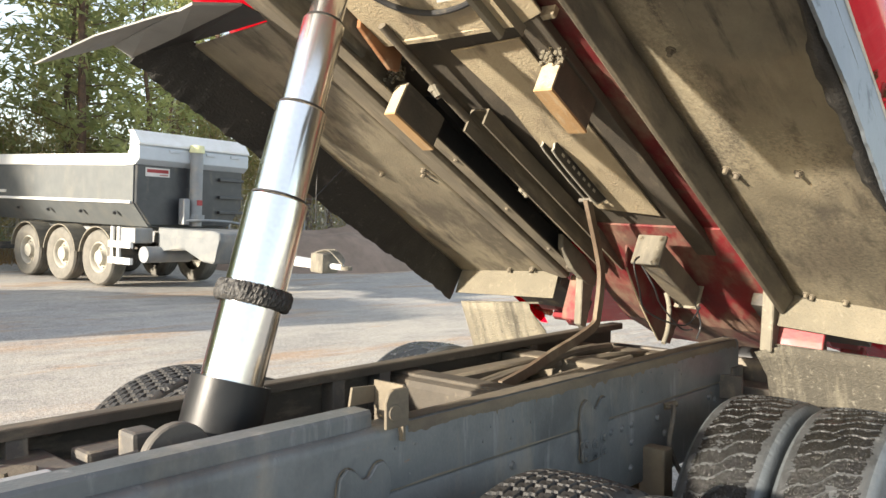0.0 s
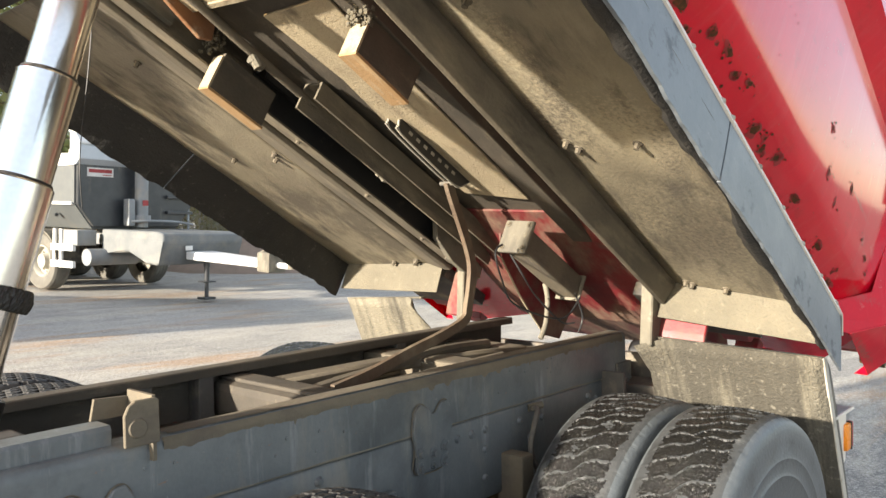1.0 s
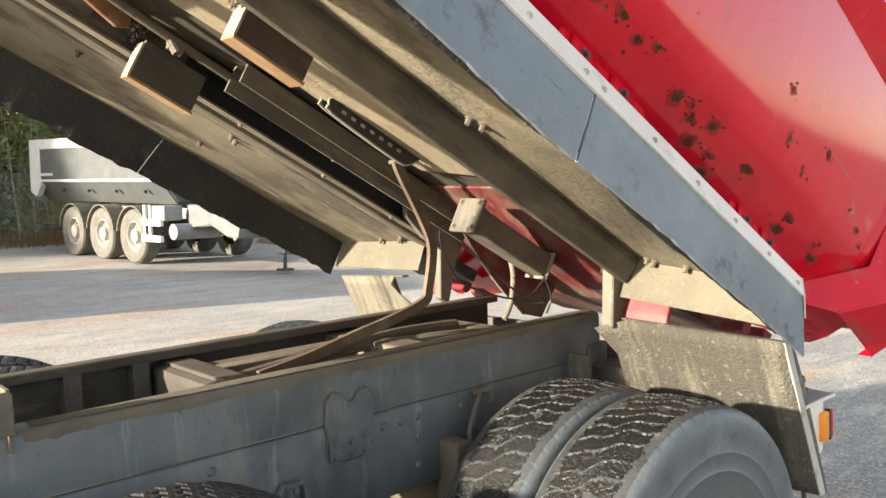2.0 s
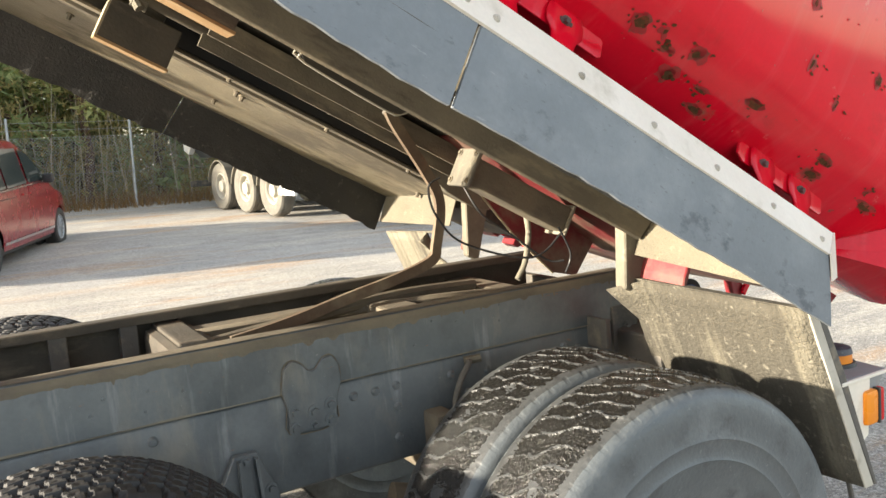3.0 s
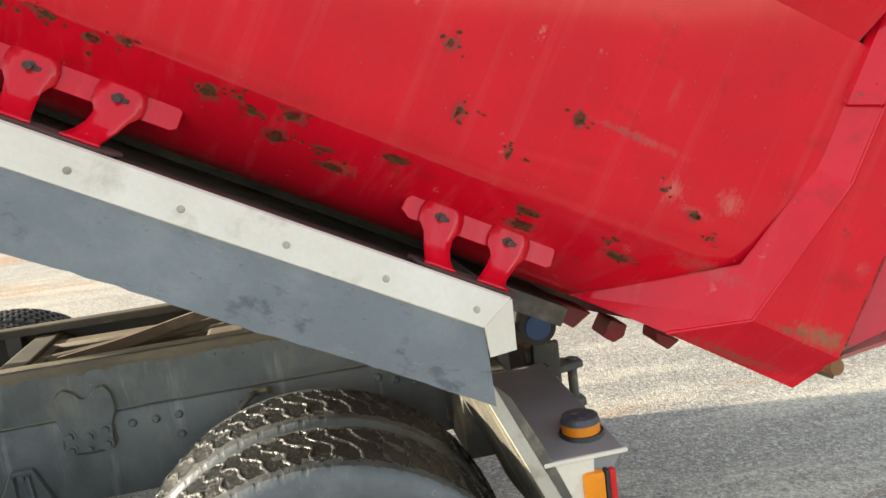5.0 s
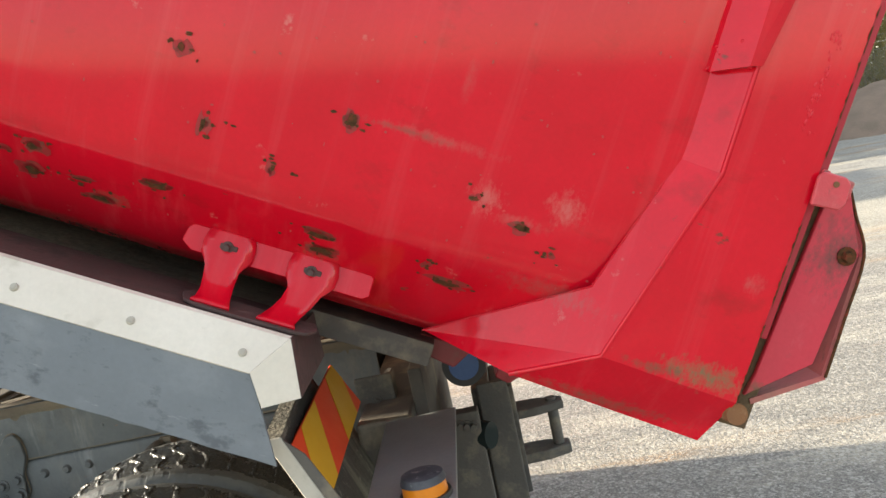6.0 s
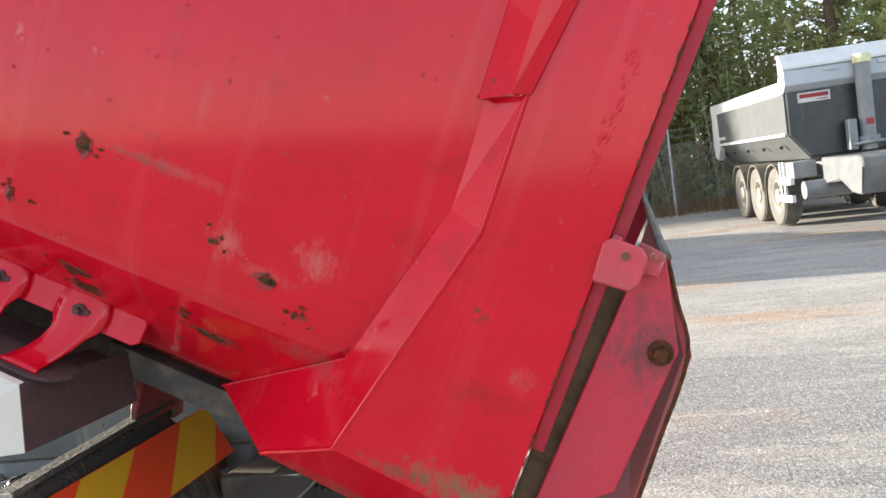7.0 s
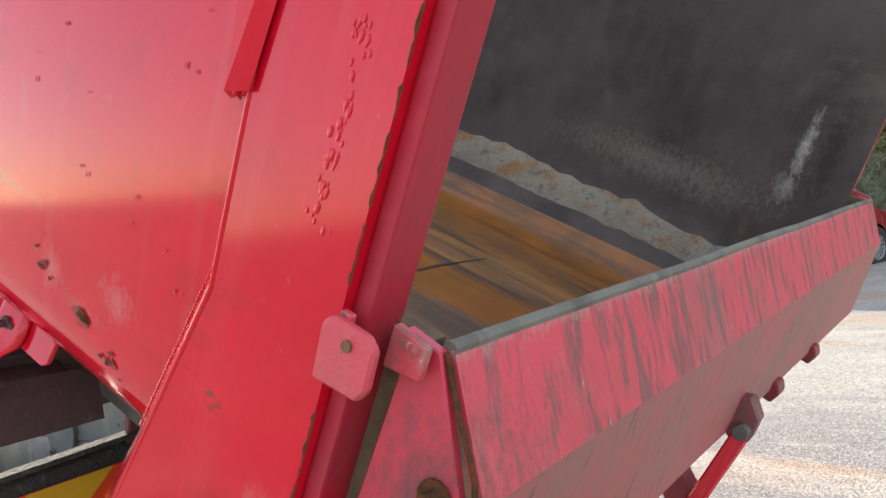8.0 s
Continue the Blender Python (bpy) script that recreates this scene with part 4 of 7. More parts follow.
for s in (-1, 1):
    bm = BM()
    grid(bm, [[(x, s * y, z) for y, z in inner[6:]] + [(x, s * 1.229, 1.17), (x, s * 1.229, 1.46)] for x in sections + ([0.673] if s > 0 else [])])
    bpart("inner_wall", bm, "tubwall", "dark worn steel inner wall with pale dried deposits", smooth=True)
    # caked material along the foot of the wall
    bm = BM()
    rows = []
    for i in range(90):
        x = -4.8 + 5.3 * i / 89
        w0 = 0.05 + 0.05 * noise.noise((x * 2.3, s, 0)) + 0.02 * noise.noise((x * 14, s, 3))
        rows.append([(x, s * (1.205 - w0 * 0.45 - 0.075 * j / 4), 0.475 - w0 - 0.13 * j / 4) for j in range(5)])
    for row_i, row in enumerate(rows):
        for j, p in enumerate(row):
            rows[row_i][j] = (p[0], p[1] - s * 0.012 * (1 + noise.noise((p[0] * 40, p[2] * 40, 0))) * (0.3 if j in (0, 4) else 1), p[2])
    grid(bm, rows)
    bpart("caked_deposit", bm, "deposit", "pale grainy deposit along the wall's foot", smooth=True)

bm = BM()
prism(bm, [(y, z) for y, z in outer] + [(1.25, 1.5), (-1.25, 1.5)], XF - 0.02, XF, "x")
bpart("front_wall", bm, "red", "front wall of the tub")


def chip(bm, x, z, w, h, y=0.0022):
    """A thin irregular flake on the near side's curved skin."""
    def skin(zz):
        for (y0, z0), (y1, z1) in zip(SIDE, SIDE[1:]):
            if z0 <= zz <= z1:
                return y0 + (y1 - y0) * (zz - z0) / (z1 - z0)
        return SIDE[-1][0]
    k = 11
    vs = []
    for i in range(k):
        a = 2 * math.pi * i / k
        r = 0.6 + 0.5 * random.random()
        zz = z + h * r * math.sin(a)
        vs.append(bm.verts.new((x + w * r * math.cos(a), -skin(zz) - y, zz)))
    bm.faces.new(vs)


SCARS = ((-1.69, 0.314, 30, 12), (-1.52, 0.34, 16, 9), (-1.42, 0.352, 20, 6), (-1.333, 0.342, 10, 7), (-1.257, 0.359, 14, 5), (-1.072, 0.322, 18, 13), (-0.967, 0.314, 13, 5), (-0.884, 0.336, 13, 9), (-0.896, 0.277, 15, 10), (-0.75, 0.255, 26, 6), (-0.786, 0.29, 18, 3), (-0.616, 0.328, 26, 8), (-0.262, 0.324, 24, 7), (-0.254, 0.289, 26, 8), (-0.611, 0.619, 9, 9), (-0.537, 0.484, 6, 14), (-0.25, 0.578, 9, 16), (-0.381, 0.441, 5, 7), (-0.022, 0.328, 5, 4), (0.028, 0.299, 30, 6), (0.138, 0.469, 16, 7), (-1.0, 0.335, 6, 6), (0.03, 0.50, 5, 5), (0.20, 0.43, 5, 5), (-1.60, 0.30, 8, 5))
bm = BM()
for x, z, w, h in SCARS:
    chip(bm, x, z, w / 900, h / 900)
    for _ in range(6):
        chip(bm, x + random.gauss(0, 0.03), z + random.gauss(0, 0.012), random.uniform(0.002, 0.009), random.uniform(0.002, 0.005))
tagged(bpart("rust_chip", bm, "rustchip", "dark rust chip through the paint"), kind="stuff")
bm = BM()
for x, z, w, h in SCARS:
    for _ in range(3):
        chip(bm, x + random.gauss(0, 0.008), z + random.gauss(0, 0.004), w / 560 * random.uniform(0.6, 1.1), h / 560 * random.uniform(0.6, 1.1), 0.0014)
tagged(bpart("chip_halo", bm, "halo", "rust-browned paint round the chips"), kind="stuff")
bm = BM()
for i in range(90):
    x, z = random.uniform(-1.4, 0.35), random.uniform(0.25, 0.95)
    chip(bm, x, z, random.uniform(0.0015, 0.004), random.uniform(0.0015, 0.005))
tagged(bpart("paint_speck", bm, "scrape", "pale scraped speck in the paint"), kind="stuff")

for s in (-1, 1):
    # flared upper side with a top rail
    bm = BM()
    prism(bm, [(s * 1.250, 1.02), (s * 1.325, 1.13), (s * 1.325, 1.44), (s * 1.305, 1.44), (s * 1.305, 1.14), (s * 1.238, 1.035)], XF, 0.36, "x")
    bpart("upper_side", bm, "red", "flared upper side wall")
    # rear frame rib: a bevel runs up from the belly to the ridge, then a flat outer face
    bm = BM()
    line_in = [(0.018, 0.990, 0.150), (0.312, 1.232, 0.396), (0.400, 1.238, 0.694), (0.392, 1.240, 0.868), (0.386, 1.240, 1.45)]
    ridge = [(0.209, 1.201, 0.162), (0.355, 1.306, 0.276), (0.467, 1.304, 0.686), (0.464, 1.304, 0.895), (0.460, 1.306, 1.45)]
    back = [(0.646, 1.195, 0.135), (0.646, 1.306, 0.262), (0.646, 1.306, 0.688), (0.646, 1.306, 0.897), (0.646, 1.306, 1.45)]
    deep = [(0.646, 1.14, 0.135), (0.646, 1.250, 0.262), (0.646, 1.250, 0.688), (0.646, 1.250, 0.897), (0.646, 1.252, 1.45)]
    grid(bm, [[(x, s * y, z) for x, y, z in L] for L in (line_in, ridge, back, deep)])
    bpart("rear_rib", bm, "red", "thick bevelled red rear frame rib")
    bm = BM()
    hose(bm, [(x + 0.002, s * (y - 0.0035), z) for x, y, z in ridge], 0.0055, 10, 1)
    bpart("rib_edge", bm, "red", "rounded outer edge of the rib", smooth=True)
    # doubler box on the rib's upper half
    bm = BM()
    grid(bm, [[(x, s * y, z) for x, y, z in L] for L in ([(0.384, 1.238, 0.872), (0.372, 1.242, 1.45)], [(0.393, 1.262, 0.868), (0.380, 1.270, 1.45)], [(0.446, 1.318, 0.890), (0.430, 1.322, 1.45)], [(0.472, 1.310, 0.898), (0.545, 1.310, 1.45)])])
    bm.faces.new([bm.verts.new((x, s * y, z)) for x, y, z in ((0.384, 1.238, 0.872), (0.393, 1.262, 0.868), (0.446, 1.318, 0.890), (0.472, 1.306, 0.898), (0.457, 1.29, 0.900), (0.40, 1.238, 0.885))])
    bpart("rib_doubler", bm, "red", "welded doubler with a rough weld at its foot")
    # rough weld beads along the rib
    bm = BM()
    for A, B_ in zip(line_in, line_in[1:-1]):
        A, B_ = Vector(A), Vector(B_)
        cnt = int((B_ - A).length / 0.0055)
        for i in range(cnt):
            p = A.lerp(B_, i / cnt)
            r = bmesh.ops.create_icosphere(bm, subdivisions=1, radius=random.uniform(0.0022, 0.0034))
            bmesh.ops.translate(bm, vec=(p.x, s * p.y, p.z), verts=r["verts"])
    for i in range(40):
        p = Vector((0.392, 1.258, 0.868)).lerp(Vector((0.450, 1.314, 0.892)), i / 39) + Vector((random.uniform(-0.008, 0.008), random.uniform(-0.007, -0.002), random.uniform(0, 0.05)))
        r = bmesh.ops.create_icosphere(bm, subdivisions=2, radius=random.uniform(0.002, 0.005))
        bmesh.ops.translate(bm, vec=(p.x, s * p.y, p.z), verts=r["verts"])
    for i in range(55):
        q = random.random()
        r = bmesh.ops.create_icosphere(bm, subdivisions=2, radius=random.uniform(0.0012, 0.0034))
        bmesh.ops.scale(bm, vec=(1, 0.25, 1.9), verts=r["verts"])
        bmesh.ops.translate(bm, vec=(0.590 + random.gauss(0, 0.0055) + (0.02 * random.uniform(-1, 1) if q < 0.12 else 0), s * 1.306, 0.79 + 0.22 * q), verts=r["verts"])
    tagged(bpart("weld_bead", bm, "red", "lumpy painted weld", smooth=True), kind="stuff")
    # recessed rear post between the rib and the opening, with a rust-edged seam
    bm = BM()
    box(bm, 0.646, 0.668, min(s * 1.237, s * 1.292), max(s * 1.237, s * 1.292), 0.40, 1.45, 0.004)
    bpart("rear_post", bm, "shadered", "recessed red rear post")
    bm = BM()
    box(bm, 0.650, 0.712, min(s * 1.222, s * 1.246), max(s * 1.222, s * 1.246), 0.20, 0.735, 0.003)
    bpart("gap_plate", bm, "wornmud", "mud-browned plate behind the seam")
    bm = BM()
    z = 0.262
    while z < 1.4:
        run = random.uniform(0.02, 0.09)
        if not 0.62 < z < 0.74:
            cnt = max(3, int(run / 0.006))
            lo = [bm.verts.new((0.6485, s * 1.3072, z + run * q / cnt)) for q in range(cnt + 1)]
            hi = [bm.verts.new((0.6485 - (0.0 if q in (0, cnt) else random.uniform(0.001, 0.005)), s * 1.3074, z + run * q / cnt)) for q in range(cnt + 1)]
            for q in range(cnt):
                bm.faces.new((lo[q], lo[q + 1], hi[q + 1], hi[q]))
        z += run + random.choice((0.004, 0.01, 0.035))
    bmesh.ops.remove_doubles(bm, verts=bm.verts, dist=1e-5)
    tagged(bpart("rust_edge", bm, "rustchip", "broken rusty edge of the rib plate"), kind="stuff")

# tail lip hung across the rear
LIP = [(0.735, 0.735), (0.816, 0.612), (0.828, 0.352), (0.700, 0.262)]
bm = BM()
segs = 44
rows = []
for i in range(segs + 1):
    y = -1.250 + 2.512 * i / segs
    rows.append([(x + 0.002 * noise.noise((y * 4, x, 0)), y, z + 0.003 * noise.noise((y * 3, z * 5, 2))) for x, z in LIP])
grid(bm, rows)
lip = bpart("tail_lip", bm, "pink", "scratched faded-red tail lip across the tub", thick=0.012)
lip.data.materials.append(MAT["lipdust"])
for f_ in lip.data.polygons:
    if f_.center.z < 0.61:
        f_.material_index = 1
bm = BM()
hose(bm, [(0.735 + 0.002 * noise.noise((y * 4, 0.735, 0)), y, 0.737 + 0.003 * noise.noise((y * 3, 3.6, 2))) for y in [-1.250 + 2.512 * i / 30 for i in range(31)]], 0.008, 8, 2)
bpart("lip_edge", bm, "mudguard", "bare worn upper edge", parent=lip, smooth=True)
for s in (-1, 1):
    bm = BM()
    prism(bm, [(0.690, 0.742), (0.735, 0.737), (0.800, 0.615), (0.790, 0.375), (0.676, 0.272), (0.684, 0.32), (0.698, 0.70)], s * 1.250, s * 1.264, "y", 0.002)
    cheek = bpart("lip_cheek", bm, "cheekpink", "six-sided pink cheek plate with a greasy bolt", parent=lip)
    bm = BM()
    hose(bm, [(0.737, s * 1.257, 0.738), (0.770, s * 1.257, 0.686), (0.815, s * 1.257, 0.614), (0.823, s * 1.257, 0.48), (0.828, s * 1.257, 0.355)], 0.0032, 8, 4)
    bpart("corner_seam", bm, "rustchip", "dark rusty corner seam", parent=lip)
    bm = BM()
    bolt(bm, (0.776, s * 1.265, 0.604), (0, s, 0), 0.013, 0.016)
    bpart("cheek_bolt", bm, "rustchip", "rusty bolt head", parent=lip)
    # hook lug that holds the lip
    bm = BM()
    prism(bm, [(0.644, 0.678), (0.640, 0.735), (0.650, 0.746), (0.694, 0.746), (0.706, 0.736), (0.708, 0.696), (0.700, 0.682)], s * 1.312, s * 1.324, "y", 0.003)
    prism(bm, [(0.650, 0.690), (0.650, 0.750), (0.664, 0.750), (0.664, 0.690)], s * 1.304, s * 1.314, "y", 0.002)
    prism(bm, [(0.690, 0.705), (0.690, 0.750), (0.732, 0.745), (0.732, 0.71)], s * 1.272, s * 1.284, "y", 0.002)
    bpart("hook_lug", bm, "pink", "small red hook lug with worn faces")
    bm = BM()
    rod(bm, (0.676, s * 1.318, 0.728), (0.676, s * 1.3265, 0.728), 0.006, seg=10)
    bpart("lug_pin", bm, "rust", "", smooth=True)
    bm = BM()
    rod(bm, (0.662, s * 1.15, 0.215), (0.662, s * 1.295, 0.238), 0.022, seg=18)
    bpart("hinge_boss", bm, "rust", "rusty round hinge boss", smooth=True)
# folding linkage under the lip, and nubs beyond it
for y in (-0.18,):
    bm = BM()
    prism(bm, [(0.815, 0.42), (0.850, 0.435), (0.880, 0.40), (0.878, 0.345), (0.850, 0.325), (0.822, 0.345)], y - 0.022, y + 0.022, "y", 0.004)
    lug_ = bpart("linkage_lug", bm, "grease", "dark greasy linkage lug", parent=lip)
    bm = BM()
    prism(bm, [(0.845, 0.372), (0.876, 0.360), (0.842, 0.135), (0.812, 0.145)], y + 0.024, y + 0.042, "y", 0.004)
    prism(bm, [(0.845, 0.372), (0.876, 0.360), (0.842, 0.135), (0.812, 0.145)], y - 0.042, y - 0.024, "y", 0.004)
    bpart("linkage_arm", bm, "red", "red linkage arm beneath the lip", parent=lip)
    bm = BM()
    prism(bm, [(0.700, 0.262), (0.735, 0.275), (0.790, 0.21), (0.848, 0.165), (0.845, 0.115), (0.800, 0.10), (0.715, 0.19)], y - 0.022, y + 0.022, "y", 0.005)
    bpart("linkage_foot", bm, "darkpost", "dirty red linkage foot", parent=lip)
    bm = BM()
    rod(bm, (0.860, y - 0.05, 0.366), (0.860, y + 0.05, 0.366), 0.016, seg=14)
    bpart("linkage_pin", bm, "grime", "", parent=lip)

for y in (0.16, 0.58):
    bm = BM()
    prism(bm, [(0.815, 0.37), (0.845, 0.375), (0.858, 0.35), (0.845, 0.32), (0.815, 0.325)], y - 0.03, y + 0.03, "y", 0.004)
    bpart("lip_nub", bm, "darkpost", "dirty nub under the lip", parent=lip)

# ---- underside ----
bm = BM()
grid(bm, [[(x, y, 0.205) for y in (-0.37, -0.2, 0, 0.2, 0.4, 0.62)] for x in sections if x < -0.5])
bpart("belly_plate", bm, "dirtdark", "dust-caked belly plate")
bm = BM()
grid(bm, [[(x, y, 0.2045) for y in (-0.632, -0.55, -0.46, -0.372)] for x in sections if x < -0.45])
bpart("belly_skin", bm, "dustyshadered", "dust-dulled red skin between the beams")


def wing_edge(x, s):
    """How far out the wing's outer edge lies; the far wing narrows towards its front."""
    return 1.273 if s < 0 else 1.150 - 0.085 * min(1.2, max(0.0, (-0.35 - x) / 1.1))


for s in (-1, 1):
    inner = 0.692 if s < 0 else 0.593
    # folded beam inboard of the wing
    bm = BM()
    if s < 0:
        prism(bm, [(-0.690, 0.075), (-0.690, 0.185), (-0.628, 0.185), (-0.640, 0.010), (-0.650, -0.002), (-0.664, 0.004)], -4.4, -0.343, "x", 0.002)
    else:
        prism(bm, [(0.591, 0.090), (0.591, 0.185), (0.430, 0.185), (0.430, 0.078), (0.440, 0.066), (0.470, 0.064)], -4.4, -0.343, "x", 0.002)
    bpart("long_beam", bm, "beamdust", "dust-browned longitudinal beam")
    if s > 0:
        bm = BM()
        prism(bm, [(0.395, 0.070), (0.395, 0.19), (0.385, 0.19), (0.385, 0.080), (0.325, 0.072), (0.325, 0.064)], -2.4, -0.42, "x")
        slot_rail = bpart("slot_rail", bm, "beamdust", "dusty angle rail beside the deep slot")
        for x in (-1.75, -1.52, -1.10, -0.70, -0.50):
            bm = BM()
            bolt(bm, (x, 0.352, 0.068), (0, 0, -1), 0.009, 0.014)
            bpart("rail_bolt", bm, "dirty", "", parent=slot_rail)
    bm = BM()
    rows = []
    for i in range(80):
        x = -2.43 + 2.13 * i / 79
        row = []
        for j in range(16):
            u = j / 15
            y, z = inner + (wing_edge(x, s) - inner) * u, 0.098 - 0.050 * u
            row.append((x, s * y, z + 0.004 * noise.noise((x * 3, y * 3, s)) + 0.0015 * noise.noise((x * 11, y * 14, s))))
        rows.append(row)
    grid(bm, rows)
    bpart("wing_panel", bm, "wingdustsun", "dust-caked sheet under the tub's side", smooth=True, thick=0.004)
    for x, y in ((-1.41, 0.981), (-1.40, 0.739), (-1.365, 0.765), (-0.375, 0.745), (-0.36, 0.765), (-0.365, 0.90), (-2.05, 0.80)):
        bm = BM()
        y -= 0.10 if s > 0 else 0
        z = 0.098 - 0.050 * (y - inner) / (wing_edge(x, s) - inner)
        bolt(bm, (x, s * y, z - 0.003), (0, 0, -1), 0.010, 0.02)
        bpart("wing_bolt", bm, "dirty", "")
    # end flange and front closure of the wing
    bm = BM()
    ya, yb = (0.64, 1.270) if s < 0 else (0.50, 1.148)
    grid(bm, [[(-0.340, s * ya, 0.100), (-0.340, s * yb, 0.048)], [(-0.318, s * ya, -0.048), (-0.318, s * yb, -0.085)]])
    bpart("end_flange", bm, "flangedust", "dusty folded end of the wing", thick=0.006)
    if s < 0:
        bm = BM()
        grid(bm, [[(-2.44, -1.33, 0.05), (-2.44, -0.65, 0.075)], [(-2.53, -1.33, -0.06), (-2.53, -0.64, -0.05)], [(-2.64, -1.33, -0.17), (-2.64, -0.63, -0.165)], [(-2.74, -1.33, -0.285), (-2.74, -0.62, -0.285)]])
        bpart("front_deflector", bm, "duskgrey", "bent pale deflector at the wing's front", thick=0.006)
    else:
        bm = BM()
        grid(bm, [[(-2.574, 1.172, -0.103), (-2.567, 0.90, -0.026), (-2.561, 0.58, 0.066)], [(-2.655, 1.176, -0.102), (-2.685, 0.90, -0.083), (-2.715, 0.58, -0.058)]])
        bpart("front_closure", bm, "duskgrey", "pale front edge of the wing", thick=0.010)
        bm = BM()
        grid(bm, [[(-2.440, 1.07, 0.060), (-2.440, 0.58, 0.10)], [(-2.572, 1.165, -0.095), (-2.559, 0.58, 0.07)]])
        bpart("front_return", bm, "blackpaint", "dark return behind the wing's front edge", thick=0.004)
        bm = BM()
        grid(bm, [[(-2.656, 1.176, -0.104), (-2.690, 0.86, -0.078), (-2.705, 0.66, -0.064)], [(-2.745, 1.18, -0.215), (-2.740, 0.93, -0.128), (-2.715, 0.70, -0.075)], [(-2.858, 1.18, -0.344), (-2.790, 1.00, -0.190), (-2.722, 0.74, -0.084)]])
        bpart("front_deflector", bm, "duskgrey", "bent pale deflector at the wing's front", thick=0.006)
    # plate that closes the wing's rear end, coloured dark as its unlit back
    bm = BM()
    far_in = 0.0 if s < 0 else 0.12
    prism(bm, [(s * (y - far_in), z) for y, z in ((0.66, 0.12), (1.14, 0.128), (1.23, 0.06), (1.24, -0.070), (0.66, -0.040))], -0.312, -0.302, "x", 0.002)
    bpart("wing_end_plate", bm, "grime", "plate closing the wing, dark for its unlit back")

    # ragged rubber sheet that hangs inside the near board
    if s < 0:
        bm = BM()
        rows = []
        for i in range(111):
            x = -2.42 + 2.05 * i / 110
            w_ = max(0.012, 0.034 + 0.030 * noise.noise((x * 3.1, 7, 0)) + 0.012 * noise.noise((x * 19, 2, 0)))
            sag = 0.010 * noise.noise((x * 6, 4, 0))
            rows.append([(x, -1.283, -0.112), (x, -1.283 + w_ * 0.55, -0.116 + sag), (x, -1.283 + w_, -0.104 + 1.6 * sag)])
        grid(bm, rows)
        bpart("rubber_sheet", bm, "black", "ragged black rubber edge inside the board", smooth=True, thick=0.006)
    # side boards, edging strip, rivets
    board = "flap" if s < 0 else "black"
    for x0, x1, lab in (((-2.43, -1.550, "front"), (-1.541, -0.303, "rear")) if s < 0 else ((-2.572, -1.497, "front"), (-1.491, -0.345, "rear"))):
        bm = BM()
        rows = []
        steps = 40 if s < 0 else 90
        for i in range(steps + 1):
            x = x0 + (x1 - x0) * i / steps
            low = -0.128 + 0.012 * noise.noise((x * 2.2, s * 5, 0)) + 0.004 * noise.noise((x * 22, s * 5, 0)) + (0.016 * noise.noise((x * 7, 3, 1)) + 0.007 * noise.noise((x * 23, 8, 1)) if s > 0 else 0)
            end = -0.100 * max(0, (i - steps + 6) / 6) if lab == "rear" else 0
            if s < 0:
                rows.append([(x - end * q, s * (1.284 + 0.010 * q + 0.004 * noise.noise((x * 2, q, s))), 0.037 * (1 - q) + low * q) for q in (0, 0.25, 0.5, 0.75, 1)])
            else:
                top, rough_ = wing_edge(x, s) - 0.006, 0.007 * max(0, min(1, (x + 1.5) / 0.4))
                rows.append([(x - 0.25 * end * q, top + (1.172 - top) * q + 0.006 * noise.noise((x * 2, q, s)) + rough_ * noise.noise((x * 11, q * 7, 2)), 0.056 * (1 - q) + low * q) for q in (0, 0.2, 0.4, 0.6, 0.8, 1)])
        grid(bm, rows)
        if s < 0:
            crease = BM()
            q0, q1 = (x0 + 0.02, x1 - 0.02) if lab == "front" else (x0 + 0.02, x0 + 0.62)
            hose(crease, [(q0 + (q1 - q0) * k_ / 8, -1.2895 - 0.001 * (k_ % 2), -0.018 - 0.004 * k_ / 8) for k_ in range(9)], 0.0016, 5, 2)
            bpart("score_line", crease, "grime", "thin scored line along the board")
        bpart("side_board", bm, board, "blue-grey rubber side board with scuffs" if s < 0 else "black scuffed rubber side board with a ragged edge", thick=0.009)
    if s > 0:
        continue
    bm = BM()
    prism(bm, [(s * 1.293, 0.040), (s * 1.248, 0.117), (s * 1.238, 0.121), (s * 1.237, 0.117), (s * 1.244, 0.112), (s * 1.288, 0.036)], -2.43, -0.290, "x")
    for v in bm.verts:
        if v.co.x > -1:
            v.co.x += 0.055 * (v.co.z - 0.040) / 0.08 - 0.016
    strip = bpart("edge_strip", bm, "alu", "bare aluminium edging strip with rivets")
    bm = BM()
    grid(bm, [[(-0.306, s * 1.294, 0.042), (-0.251, s * 1.249, 0.119)], [(-0.264, s * 1.296, -0.022), (-0.196, s * 1.262, 0.008)]])
    bpart("strip_end_cap", bm, "alu", "folded metal end cap", parent=strip, thick=0.004)
    bm = BM()
    grid(bm, [[(-0.251, s * 1.248, 0.119), (-0.251, s * 1.16, 0.113), (-0.251, s * 0.92, 0.098)], [(-0.196, s * 1.261, 0.008), (-0.196, s * 1.15, 0.004), (-0.196, s * 0.92, 0.0)]])
    bpart("sloping_end", bm, "ledgedirt", "dark sloping end of the ledge", parent=strip, thick=0.004)
    bm = BM()
    grid(bm, [[(x, s * 1.239, 0.1175), (x, s * 1.16, 0.111), (x, s * 0.98, 0.098)] for x in (-2.43, -0.253)])
    bpart("strip_ledge", bm, "ledgedirt", "dirty ledge behind the strip", thick=0.004)
    for x in (-2.30, -2.05, -1.80, -1.585, -1.510, -1.272, -1.037, -0.803, -0.565, -0.333):
        bm = BM()
